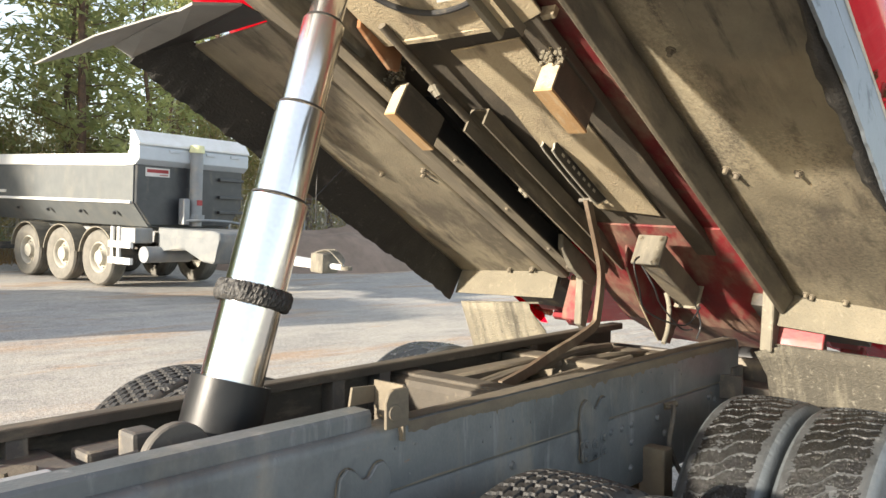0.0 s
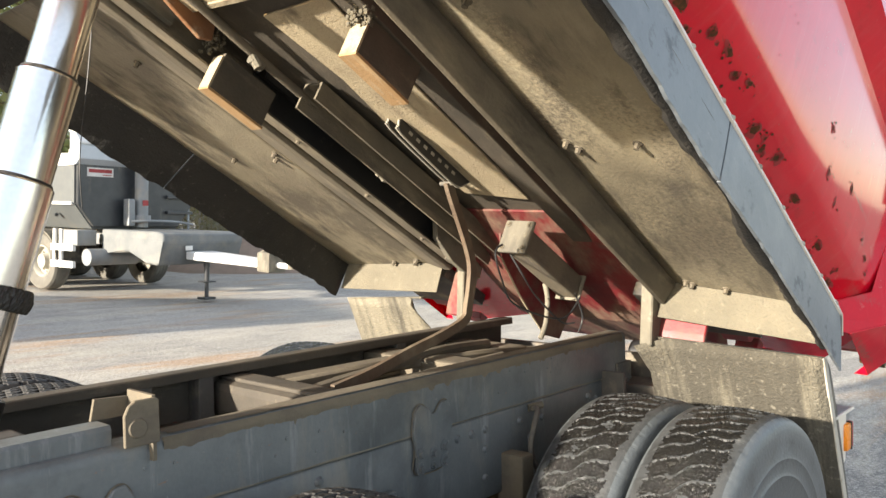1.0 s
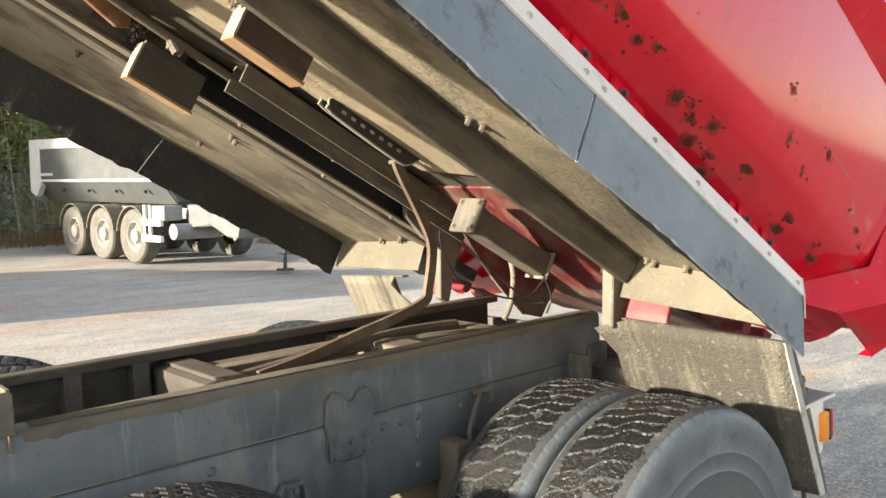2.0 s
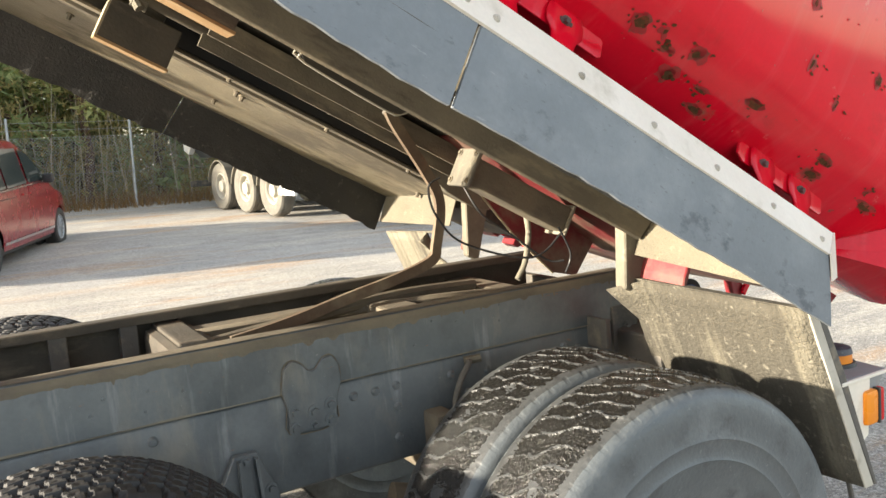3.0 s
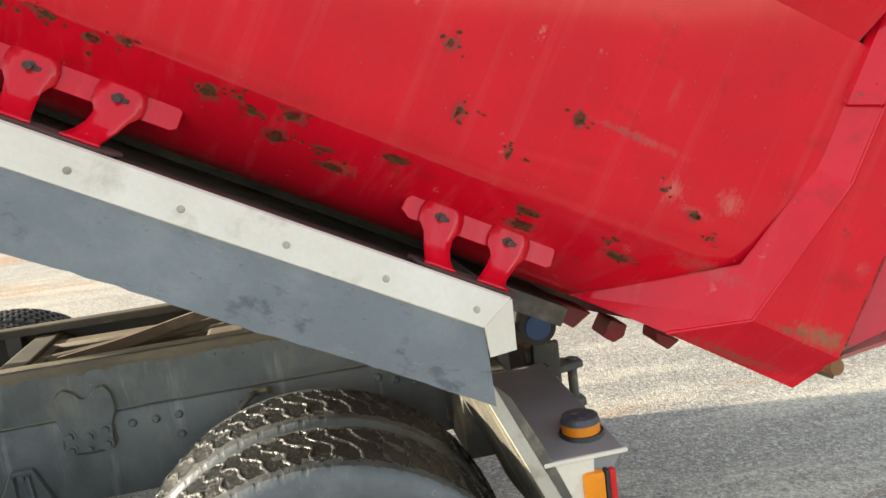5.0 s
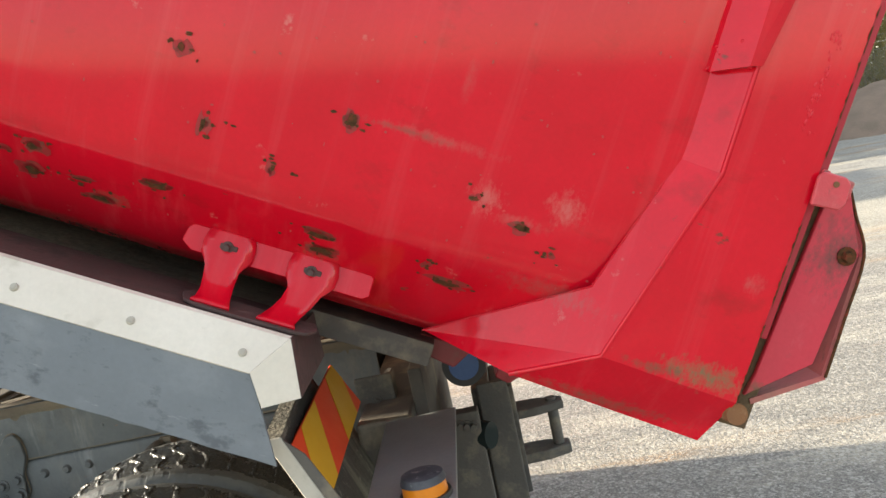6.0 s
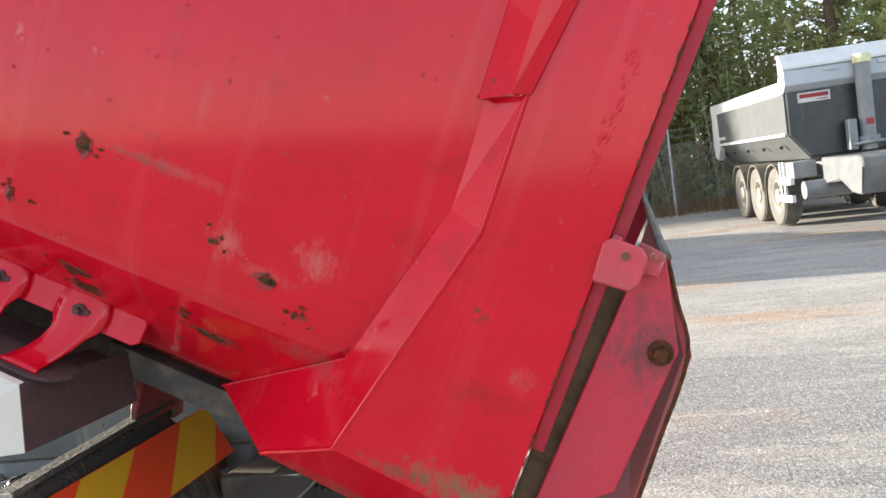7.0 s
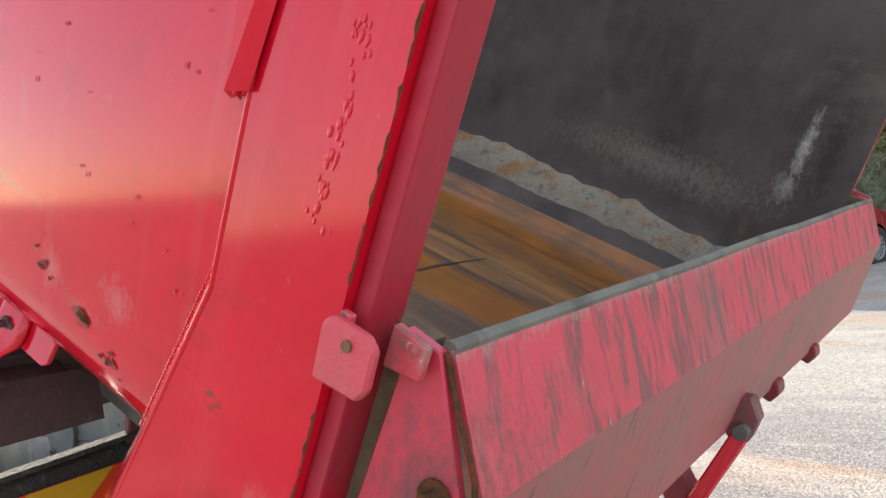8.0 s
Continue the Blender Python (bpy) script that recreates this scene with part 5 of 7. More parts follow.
        rod(bm, (x, s * 1.273, 0.070), (x, s * 1.279, 0.0735), 0.010, 0.007, 12)
        rod(bm, (x, s * 1.279, 0.0735), (x, s * 1.281, 0.0745), 0.004, seg=8)
        bpart("rivet", bm, "liptan", "", parent=strip)

    # red mounting brackets on the tub's side: a bar and two bent legs on a foot plate
    for dx in (-0.008, -0.993, -1.85):
        bm = BM()
        prism(bm, [(x + dx, z) for x, z in ((-0.545, 0.222), (-0.54, 0.252), (-0.525, 0.266), (-0.132, 0.268), (-0.116, 0.256), (-0.116, 0.216), (-0.130, 0.207), (-0.52, 0.206))], -0.005, 0.005, "y", 0.002)
        for v in bm.verts:
            v.co.y = s * (1.106 - 0.30 * (v.co.z - 0.205) + v.co.y)
        brkt = bpart("mount_bracket", bm, "red", "red two-legged mounting bracket")
        bm = BM()
        outline = [(dx - 0.50, 1.16), (dx - 0.485, 1.205), (dx - 0.45, 1.224), (dx - 0.25, 1.224), (dx - 0.215, 1.205), (dx - 0.20, 1.16), (dx - 0.21, 1.12), (dx - 0.49, 1.12)]
        prism(bm, [(x, s * y) for x, y in outline], 0.1185, 0.1265, "z", 0.002)
        bpart("foot_plate", bm, "ledgedirt", "dirty foot plate", parent=brkt)
        for x, lean in ((-0.44, 0.012), (-0.25, -0.036)):
            bm = BM()
            rows = []
            for y, z, w, shift in ((1.092, 0.268, 0.040, 0), (1.095, 0.262, 0.052, 0), (1.103, 0.240, 0.058, 0), (1.113, 0.214, 0.056, 0), (1.119, 0.202, 0.046, 0.0), (1.126, 0.190, 0.038, 0.1), (1.142, 0.166, 0.035, 0.35), (1.162, 0.146, 0.034, 0.7), (1.190, 0.132, 0.037, 1.0), (1.206, 0.1295, 0.042, 1.0)):
                rows.append([(x + dx + shift * lean + w * q, s * (y + 0.004), z) for q in (-1, -0.5, 0, 0.5, 1)])
            grid(bm, rows)
            leg = bpart("leg", bm, "red", "bent red leg", parent=brkt, smooth=True, thick=0.007)
            bm = BM()
            box(bm, x + dx - 0.020, x + dx + 0.020, min(s * 1.100, s * 1.1155), max(s * 1.100, s * 1.1155), 0.229, 0.241, 0.003)
            bpart("slot", bm, "ledgedirt", "dark slot", parent=brkt)
            bm = BM()
            bolt(bm, (x + dx - 0.003, s * 1.113, 0.235), (0, s, 0), 0.009, 0.014)
            bpart("bracket_bolt", bm, "ledgedirt", "", parent=brkt)

# runners that rest on the chassis, with their pads
for y0, y1 in ((-0.475, -0.365), (0.240, 0.335)):
    bm = BM()
    if y0 < 0:
        prism(bm, [(y0 + 0.02, 0.062), (y0 + 0.02, 0.10), (y1, 0.10), (y1, 0.062)], -4.4, -0.55, "x", 0.003)
    else:
        prism(bm, [(y0, 0.06), (y0, 0.10), (y1, 0.10), (y1, -0.005), (y1 - 0.01, -0.005), (y1 - 0.01, 0.092), (y0 + 0.01, 0.092), (y0 + 0.01, 0.06)], -1.795, -0.55, "x")
    # the far channel is black in place of the slot's deep shade
    ob_ = bpart("runner", bm, "dirtdark" if y0 < 0 else "blackpaint", "dust-covered runner channel")
    ob_.location = (0.0, 0.05, 0.095)
    bm = BM()
    ya, yb = y0 + 0.008, y1 - 0.035
    box(bm, -2.035, -1.795, ya, yb, -0.042, 0.095, 0.004)
    pad = bpart("rest_pad", bm, "dirtdark", "dark rest pad")
    pad.location = (0.052, 0.075, 0.078) if y0 < 0 else (0.050, 0.020, 0.024)
    bm = BM()
    box(bm, -2.042, -1.790, ya - 0.002, yb + 0.002, -0.052, -0.042, 0.002)
    bpart("pad_sole", bm, "orangewood", "worn orange timber sole", parent=pad)
    # the end gets a paler mix than the pad, as if sunlit
    bm = BM()
    box(bm, -2.043, -2.035, ya, yb, -0.045, 0.08, 0.001)
    bpart("pad_end", bm, "under", "dusty end face, paler for the sun on it", parent=pad)
    bm = BM()
    for i in range(90):
        r = bmesh.ops.create_icosphere(bm, subdivisions=1, radius=random.uniform(0.003, 0.010))
        bmesh.ops.translate(bm, vec=(-2.05 + random.gauss(0, 0.018), random.uniform(y0 + 0.01, y1 - 0.02), random.gauss(0.07, 0.018)), verts=r["verts"])
    ob_ = tagged(bpart("mud_lump", bm, "flangedust", "crumbly dried mud", smooth=True), kind="stuff")
    ob_.location = (0.048, 0.06, 0.085)
    bm = BM()
    prism(bm, [(y0 + 0.01, 0.015), (y0 + 0.01, 0.075), (y1 - 0.01, 0.075), (y1 - 0.01, 0.015), (y1 - 0.02, 0.025), (y1 - 0.02, 0.065), (y0 + 0.02, 0.065), (y0 + 0.02, 0.025)], -2.42, -2.20, "x")
    ob_ = bpart("stub_tube", bm, "mudguard", "open-ended square stub tube")
    ob_.location = (0.05, 0.12 if y0 < 0 else 0.05, 0.10)
# folded centre plate with a dented edge, and the deep slot beside it
bm = BM()
prism(bm, [(-2.12, -0.33), (-2.10, -0.02), (-1.75, -0.06), (-1.2, -0.02), (-0.95, -0.05), (-0.9, -0.33)], 0.088, 0.097, "z", 0.002)
ob_ = bpart("centre_plate", bm, "under", "large flat dusty centre plate")
ob_.location = (0.06, 0.08, 0.105)
bm = BM()
prism(bm, [(0.075, 0.03), (0.075, 0.10), (0.165, 0.10), (0.165, 0.0), (0.155, 0.0), (0.155, 0.09), (0.085, 0.09), (0.085, 0.03)], -1.70, -0.40, "x")
ob_ = bpart("slot_channel", bm, "beamdust", "dusty folded channel")
ob_.location = (0.0, 0.03, 0.085)
bm = BM()
hose(bm, [(-2.35, 0.02, 0.045), (-2.0, 0.03, 0.04), (-1.4, 0.05, 0.045), (-0.85, 0.07, 0.05), (-0.45, 0.06, 0.03)], 0.016, 10)
ob_ = bpart("pipe", bm, "dirty", "dusty pipe along the belly", smooth=True)
ob_.location = (0.08, 0.16, 0.10)
for x, y, z in ((-1.30, 0.075, 0.03), (-2.05, 0.03, 0.03)):
    bm = BM()
    rod(bm, (x, y, z), (x + 0.03, y - 0.02, z - 0.03), 0.016, seg=8)
    rod(bm, (x, y, z - 0.01), (x + 0.05, y, z - 0.01), 0.02, seg=6)
    ob_ = bpart("pipe_fitting", bm, "mudguard", "dusty pipe fitting")
    ob_.location = (0.11, 0.16, 0.10)
bm = BM()
prism(bm, [(-0.50, 0.10), (-0.50, 0.06), (-0.38, 0.052), (-0.25, 0.044), (-0.05, 0.038), (0.12, 0.040), (0.22, 0.05), (0.22, 0.10)], -2.225, -2.20, "x", 0.003)
prism(bm, [(-2.80, -0.48), (-2.80, 0.22), (-2.20, 0.22), (-2.205, 0.0), (-2.215, -0.2), (-2.205, -0.36), (-2.25, -0.48)], 0.044, 0.052, "z", 0.002)
ob_ = bpart("front_cross_plate", bm, "under", "curved dusty cross-plate")
ob_.location = (0.05, 0.05, 0.11)
bm = BM()
prism(bm, [(-2.36, 0.10), (-2.34, 0.045), (-2.25, 0.028), (-2.14, 0.008), (-2.10, 0.03), (-2.12, 0.10)], 0.215, 0.235, "y", 0.003)
ob_ = bpart("rusty_gusset", bm, "rust", "rust-red gusset by the cylinder")
ob_.location = (0.05, 0.05, 0.09)
bm = BM()
hose(bm, [(-2.60, 0.10, 0.030), (-2.42, 0.02, 0.028), (-2.34, -0.12, 0.030), (-2.36, -0.30, 0.036), (-2.44, -0.36, 0.05)], 0.010, 8)
ob_ = bpart("hydraulic_hose", bm, "blackpaint", "black hose under the belly", smooth=True)
ob_.location = (0.05, 0.05, 0.11)
# perforated twin bracket and the prop arm
for y in (-0.165, -0.105):
    bm = BM()
    dz = 0.0 if y < -0.15 else 0.022
    outline = [(x, z + dz) for x, z in ((-1.532, 0.078), (-1.525, 0.060), (-1.500, 0.040), (-1.17, 0.030), (-1.11, 0.042), (-1.07, 0.085), (-1.06, 0.112), (-1.50, 0.112))]
    prism(bm, outline, y - 0.004, y + 0.004, "y", 0.001)
    hang = bpart("prop_bracket", bm, "blackpaint", "black plate with a row of holes")
    hang.location = (0.085, 0.113, 0.105)
    # pale bar paints the light along the plate's lower edge
    bm = BM()
    hose(bm, [(x, y, z) for x, z in outline[:6]], 0.0045, 6, 3)
    bpart("bracket_edge", bm, "rimwhite", "pale bar for the lit edge", parent=hang)
    for i in range(7):
        bm = BM()
        box(bm, -1.470 + 0.047 * i, -1.448 + 0.047 * i, y - 0.0055, y + 0.0055, 0.060 + dz, 0.073 + dz, 0.002)
        bpart("hole", bm, "rimwhite", "pale punched hole", parent=hang)
# red hinge structure at the rear of the belly
bm = BM()
prism(bm, [(-0.74, 0.194), (-0.74, 0.2035), (0.45, 0.2035), (0.55, 0.12), (0.10, 0.06), (-0.25, 0.10)], -0.62, 0.30, "y", 0.004)
bpart("hinge_cross_box", bm, "dustyshadered", "dirty red hinge cross-box")
bm = BM()
prism(bm, [(-0.66, 0.13), (-0.60, 0.045), (-0.36, -0.050), (-0.10, -0.120), (0.02, -0.09), (0.05, 0.10)], -0.030, -0.018, "y", 0.002)
plate_ = bpart("hinge_plate", bm, "dustyshadered", "dirty red hinge side plate")
bm = BM()
hose(bm, [(-0.60, -0.024, 0.043), (-0.36, -0.024, -0.052), (-0.10, -0.024, -0.122)], 0.0045, 6, 3)
bpart("plate_edge", bm, "under", "dust-paled lower edge", parent=plate_)
bm = BM()
prism(bm, [(-0.70, 0.15), (-0.66, 0.085), (-0.52, 0.045), (-0.36, 0.035), (-0.28, 0.06), (-0.30, 0.15)], 0.300, 0.330, "y", 0.003)
bpart("hinge_web", bm, "mudguard", "dusty hinge web")
for s in (-1, 1):
    bm = BM()
    ya, yb = (-0.635, -0.585) if s < 0 else (0.305, 0.345)
    prism(bm, [(-0.44, 0.10), (-0.30, 0.10), (-0.235, -0.165), (-0.30, -0.165)], ya, yb, "y", 0.005)
    bpart("hinge_leg", bm, "mudguard", "dusty hinge leg")
    bm = BM()
    ya, yb = (-0.82, -0.63) if s < 0 else (0.36, 0.46)
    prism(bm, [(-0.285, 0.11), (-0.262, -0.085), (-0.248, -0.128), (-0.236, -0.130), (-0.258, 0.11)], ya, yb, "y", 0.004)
    bpart("rear_sill", bm, "darkpost" if s < 0 else "dustyshadered", "dirty red sill under the tub")
    bm = BM()
    box(bm, -0.30, 0.06, min(s * 0.50, s * 0.92), max(s * 0.50, s * 0.92), 0.045, 0.105, 0.004)
    bpart("rear_belly_box", bm, "grime", "grimy belly box by the hinge")
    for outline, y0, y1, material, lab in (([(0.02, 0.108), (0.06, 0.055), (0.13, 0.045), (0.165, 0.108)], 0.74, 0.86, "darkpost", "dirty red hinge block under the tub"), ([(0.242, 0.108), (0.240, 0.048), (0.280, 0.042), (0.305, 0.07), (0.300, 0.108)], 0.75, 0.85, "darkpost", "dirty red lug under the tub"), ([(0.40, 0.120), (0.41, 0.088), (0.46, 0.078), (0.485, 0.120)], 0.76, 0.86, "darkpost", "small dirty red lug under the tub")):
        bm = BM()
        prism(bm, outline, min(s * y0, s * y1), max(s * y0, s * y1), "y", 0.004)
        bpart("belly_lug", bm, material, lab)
# square tube with its bolted end plate
bm = BM()
vs = box(bm, -0.87, -0.40, -0.300, -0.205, -0.075, 0.025, 0.012)
tube = bpart("square_tube", bm, "dirty", "dusty grey-brown square tube")
tube.location = (0.075, 0.030, 0.066)
bm = BM()
box(bm, -0.885, -0.868, -0.318, -0.186, -0.090, 0.050, 0.006)
plate_ = bpart("end_plate", bm, "mudguard", "pale end plate with four bolts", parent=tube)
bm = BM()
box(bm, -0.405, -0.395, -0.312, -0.195, -0.085, 0.035, 0.004)
bpart("tail_plate", bm, "mudguard", "", parent=tube)
for y in (-0.300, -0.204):
    for z in (-0.070, 0.032):
        bm = BM()
        bolt(bm, (-0.885, y, z), (-1, 0, 0), 0.008, 0.008)
        bpart("plate_bolt", bm, "dirty", "", parent=tube)
bm = BM()
hose(bm, [(-0.89, -0.235, -0.03), (-0.92, -0.24, -0.08), (-0.86, -0.26, -0.16), (-0.70, -0.24, -0.20), (-0.45, -0.30, -0.15), (-0.37, -0.31, -0.02)], 0.004, 6)
bpart("sensor_wire", bm, "blackpaint", "thin black wire hanging in a loop", smooth=True)

# ---- mudguards, prop arm, rear lamps and coupling (truck frame) ----
for s, y_in, y_out, gx, gz in ((-1, -0.575, -1.236, 0.0, 0.0), (1, 0.545, 1.12, -0.09, 0.105)):
    bm = BM()
    rows = []
    for i in range(13):
        u = i / 12
        x, z = 1.196 + gx + 0.235 * u, 1.026 + gz - 0.56 * u
        row = []
        for j in range(9):
            v = j / 8
            y = y_in + (y_out - y_in) * v
            corner = max(0, 1 - v * 8) * max(0, 1 - u * 4)
            row.append((x - 0.045 * (1 - v) - 0.078 * corner + 0.006 * noise.noise((u * 3, v * 3, s)), y, z + 0.034 * (1 - v) * (1 - u) - 0.030 * corner))
        rows.append(row)
    grid(bm, rows)
    guard = part("mudguard", bm, "guard", truck, "mud-splashed steel mudguard behind the tyres", smooth=True, thick=0.006)
    bm = BM()
    prism(bm, [(1.192 + gx, 1.03 + gz), (1.228 + gx, 1.03 + gz), (1.474 + gx, 0.46 + gz), (1.434 + gx, 0.46 + gz)], y_out - 0.004, y_out + 0.004, "y", 0.002)
    part("guard_lip", bm, "liptan", guard, "pale folded edge of the mudguard")
    # added dark sheet fills the dark gap behind the lip, covering the board
    bm = BM()
    prism(bm, [(1.230 + gx, 1.025 + gz), (1.270 + gx, 0.985 + gz), (1.345 + gx, 0.83 + gz), (1.49 + gx, 0.46 + gz), (1.478 + gx, 0.46 + gz)], y_out - 0.003, y_out + 0.003, "y", 0.001)
    part("guard_return", bm, "grime", guard, "added dark sheet behind the edge")
    bm = BM()
    prism(bm, [(1.190 + gx, 1.032 + gz), (1.230 + gx, 1.030 + gz), (1.234 + gx, 1.020 + gz), (1.196 + gx, 1.022 + gz)], min(y_in, y_out), max(y_in, y_out), "y", 0.002)
    for v in bm.verts:
        q = 1 - (v.co.y - y_in) / (y_out - y_in)
        v.co.x -= 0.045 * q
        v.co.z += 0.034 * q
    part("guard_top", bm, "guard", guard, "folded dusty top edge")
# marking board on the back of the near guard: slanted stripes
U = Vector((0.067, 0.0, -0.137)).normalized()
o = Vector((1.225, -1.232, 0.985))
bm = BM()
box(bm, 0, 0.140, 0, 0.67, -0.003, 0.003, 0.002)
nrm = Vector((0.137, 0, 0.067)).normalized()
BOARD = Matrix(((U.x, -0.062, nrm.x, o.x), (0, 1, 0, o.y), (U.z, 0.045, nrm.z, o.z), (0, 0, 0, 1)))
board = part("marking_board", bm, "orange", truck, "red and yellow striped reflective marking board", m=BOARD)
for quad in ([(0.002, 0.173), (0.002, 0.36), (0.138, 0.158), (0.138, 0.003), (0.118, 0.003)], [(0.002, 0.549), (0.002, 0.668), (0.051, 0.668), (0.138, 0.571), (0.138, 0.370)]):
    bm = BM()
    prism(bm, quad, 0.0035, 0.0045, "z")
    part("stripe", bm, "yellow", board, "yellow stripe")
# beacon shelf
bm = BM()
prism(bm, [(1.340, -1.225), (1.345, -0.62), (1.545, -0.60), (1.549, -1.235)], 0.788, 0.796, "z", 0.002)
for v in bm.verts:
    v.co.z += 0.06 * (v.co.y + 1.235)
prism(bm, [(1.342, 0.795), (1.546, 0.795), (1.484, 0.70), (1.434, 0.58), (1.419, 0.58), (1.394, 0.72)], -1.232, -1.224, "y", 0.002)
shelf = part("lamp_shelf", bm, "midgrey", truck, "dusty dark shelf with a pale folded lip")
bm = BM()
prism(bm, [(1.334, 0.786), (1.554, 0.786), (1.554, 0.797), (1.334, 0.797)], -1.242, -1.232, "y", 0.002)
prism(bm, [(1.349, 0.786), (1.464, 0.786), (1.454, 0.62), (1.424, 0.60)], -1.238, -1.231, "y", 0.001)
part("shelf_lip", bm, "alu", shelf, "pale metal lip")
bc = Vector((1.479, -1.115, 0.797))
bm = BM()
rod(bm, bc, bc + Vector((0, 0, 0.014)), 0.062, 0.058, 32)
beacon = part("beacon", bm, "blackpaint", truck, "low round beacon with amber band and dirty dark cap", smooth=True)
bm = BM()
rod(bm, bc + Vector((0, 0, 0.014)), bc + Vector((0, 0, 0.040)), 0.051, 0.049, 32)
part("amber_band", bm, "amber", beacon, "amber lens band", smooth=True)
bm = BM()
rod(bm, bc + Vector((0, 0, 0.040)), bc + Vector((0, 0, 0.056)), 0.052, 0.047, 32)
rod(bm, bc + Vector((0, 0, 0.056)), bc + Vector((0, 0, 0.060)), 0.047, 0.036, 32)
part("cap", bm, "blackcap", beacon, "scuffed dark cap", smooth=True)
bm = BM()
box(bm, 1.429, 1.486, -1.252, -1.205, 0.650, 0.752, 0.012)
lamp = part("side_lamp", bm, "amber", truck, "amber and red side marker lamp", smooth=True)
bm = BM()
box(bm, 1.486, 1.496, -1.252, -1.205, 0.648, 0.754, 0.003)
part("lamp_seal", bm, "blackpaint", lamp, "dark seal")
bm = BM()
box(bm, 1.496, 1.516, -1.250, -1.207, 0.652, 0.752, 0.008)
part("red_lens", bm, "redlens", lamp, "red rear lens", smooth=True)
bm = BM()
hose(bm, [(1.394, -1.20, 0.76), (1.424, -1.18, 0.55), (1.484, -1.16, 0.40), (1.514, -1.15, 0.34)], 0.008, 6)
part("guard_stay", bm, "grime", truck, "thin stay beside the guard", smooth=True)
# rear cross-member, hub, lamps and coupling
bm = BM()
box(bm, 1.26, 1.42, -0.62, 0.55, 0.56, 0.84, 0.01)
rear_cross = part("rear_cross_member", bm, "grime", truck, "grimy rear cross-member with bolted plates")
for x0_, x1_, y0_, y1_, z0_, z1_ in ((1.42, 1.46, -0.50, 0.45, 0.50, 0.94), (1.46, 1.60, -0.50, -0.44, 0.40, 0.78), (1.58, 1.64, -0.265, 0.30, 0.38, 0.78), (1.64, 1.715, -0.16, 0.16, 0.36, 0.74), (1.60, 1.70, -0.30, -0.27, 0.36, 0.80)):
    bm = BM()
    box(bm, x0_, x1_, y0_, y1_, z0_, z1_, 0.006)
    part("bolted_plate", bm, "grime", rear_cross, "grimy bolted plate")
for i in range(7):
    bm = BM()
    bolt(bm, (1.46 + 0.02 * i, -0.502, 0.76 - 0.004 * i), (0, -1, 0), 0.012, 0.016)
    part("bolt", bm, "grime", rear_cross)
bm = BM()
rod(bm, (1.585, -0.44, 0.91), (1.585, -0.30, 0.91), 0.060, seg=32)
rod(bm, (1.585, -0.45, 0.91), (1.585, -0.44, 0.91), 0.066, seg=32)
part("hinge_tube", bm, "blackpaint", rear_cross, "round hinge tube end", smooth=True)
bm = BM()
rod(bm, (1.585, -0.456, 0.91), (1.585, -0.45, 0.91), 0.045, seg=32)
part("tube_cap", bm, "bluecap", rear_cross, "blue-grey round cap", smooth=True)
bm = BM()
rod(bm, (1.600, -0.46, 0.69), (1.625, -0.475, 0.69), 0.045, 0.04, 28)
part("reverse_lamp", bm, "glass", rear_cross, "oval dark glass reversing lamp", smooth=True)
bm = BM()
prism(bm, [(1.60, -0.07), (1.78, -0.06), (1.88, -0.03), (1.88, 0.03), (1.78, 0.06), (1.60, 0.07)], 0.585, 0.615, "z", 0.004)
prism(bm, [(1.60, -0.07), (1.80, -0.06), (1.88, -0.03), (1.88, 0.03), (1.80, 0.06), (1.60, 0.07)], 0.42, 0.455, "z", 0.004)
coupling = part("tow_coupling", bm, "grime", rear_cross, "dark tow coupling jaws")
bm = BM()
rod(bm, (1.84, 0, 0.42), (1.84, 0, 0.625), 0.02, seg=16)
part("coupling_pin", bm, "grime", rear_cross, "dark coupling pin", smooth=True)
# prop arm that hangs from the perforated bracket and bends along the chassis
bm = BM()
pts = [(0.596, -0.046, 1.680), (0.625, -0.042, 1.62), (0.752, -0.005, 1.44), (0.800, 0.012, 1.33), (0.772, 0.012, 1.18), (0.745, 0.012, 1.125), (0.60, 0.0, 1.083), (0.379, -0.025, 1.045), (0.15, -0.06, 1.005), (-0.05, -0.095, 0.985)]
P_ = [Vector(p) for p in pts]
dense = []
for i in range(len(P_) - 1):
    a, b, c, d = P_[max(i - 1, 0)], P_[i], P_[i + 1], P_[min(i + 2, len(P_) - 1)]
    for q in range(6):
        t = q / 6
        dense.append(0.5 * (2 * b + (c - a) * t + (2 * a - 5 * b + 4 * c - d) * t * t + (3 * b - a - 3 * c + d) * t ** 3))
dense.append(P_[-1])
rows = []
for i, p in enumerate(dense):
    t = (dense[min(i + 1, len(dense) - 1)] - dense[max(i - 1, 0)]).normalized()
    u = Vector((0, 1, 0))
    v = t.cross(u).normalized()
    rows.append([p + u * a + v * b for a, b in ((-0.010, -0.019), (0.010, -0.019), (0.010, 0.019), (-0.010, 0.019), (-0.010, -0.019))])
grid(bm, rows)
bm.faces.new([bm.verts.new(p) for p in rows[0][:4]])
bm.faces.new([bm.verts.new(p) for p in rows[-1][:4]])
bmesh.ops.remove_doubles(bm, verts=bm.verts, dist=1e-5)
arm = part("prop_arm", bm, "armrust", truck, "bent brown safety prop arm")
bm = BM()
rod(bm, (0.598, -0.085, 1.676), (0.598, -0.005, 1.676), 0.009, seg=12)
part("prop_pin", bm, "grime", arm, "pivot pin")
bm = BM()
hose(bm, [(0.98, -0.20, 1.04), (1.02, -0.20, 1.10), (1.05, -0.19, 1.20), (1.06, -0.17, 1.26)], 0.011, 10)
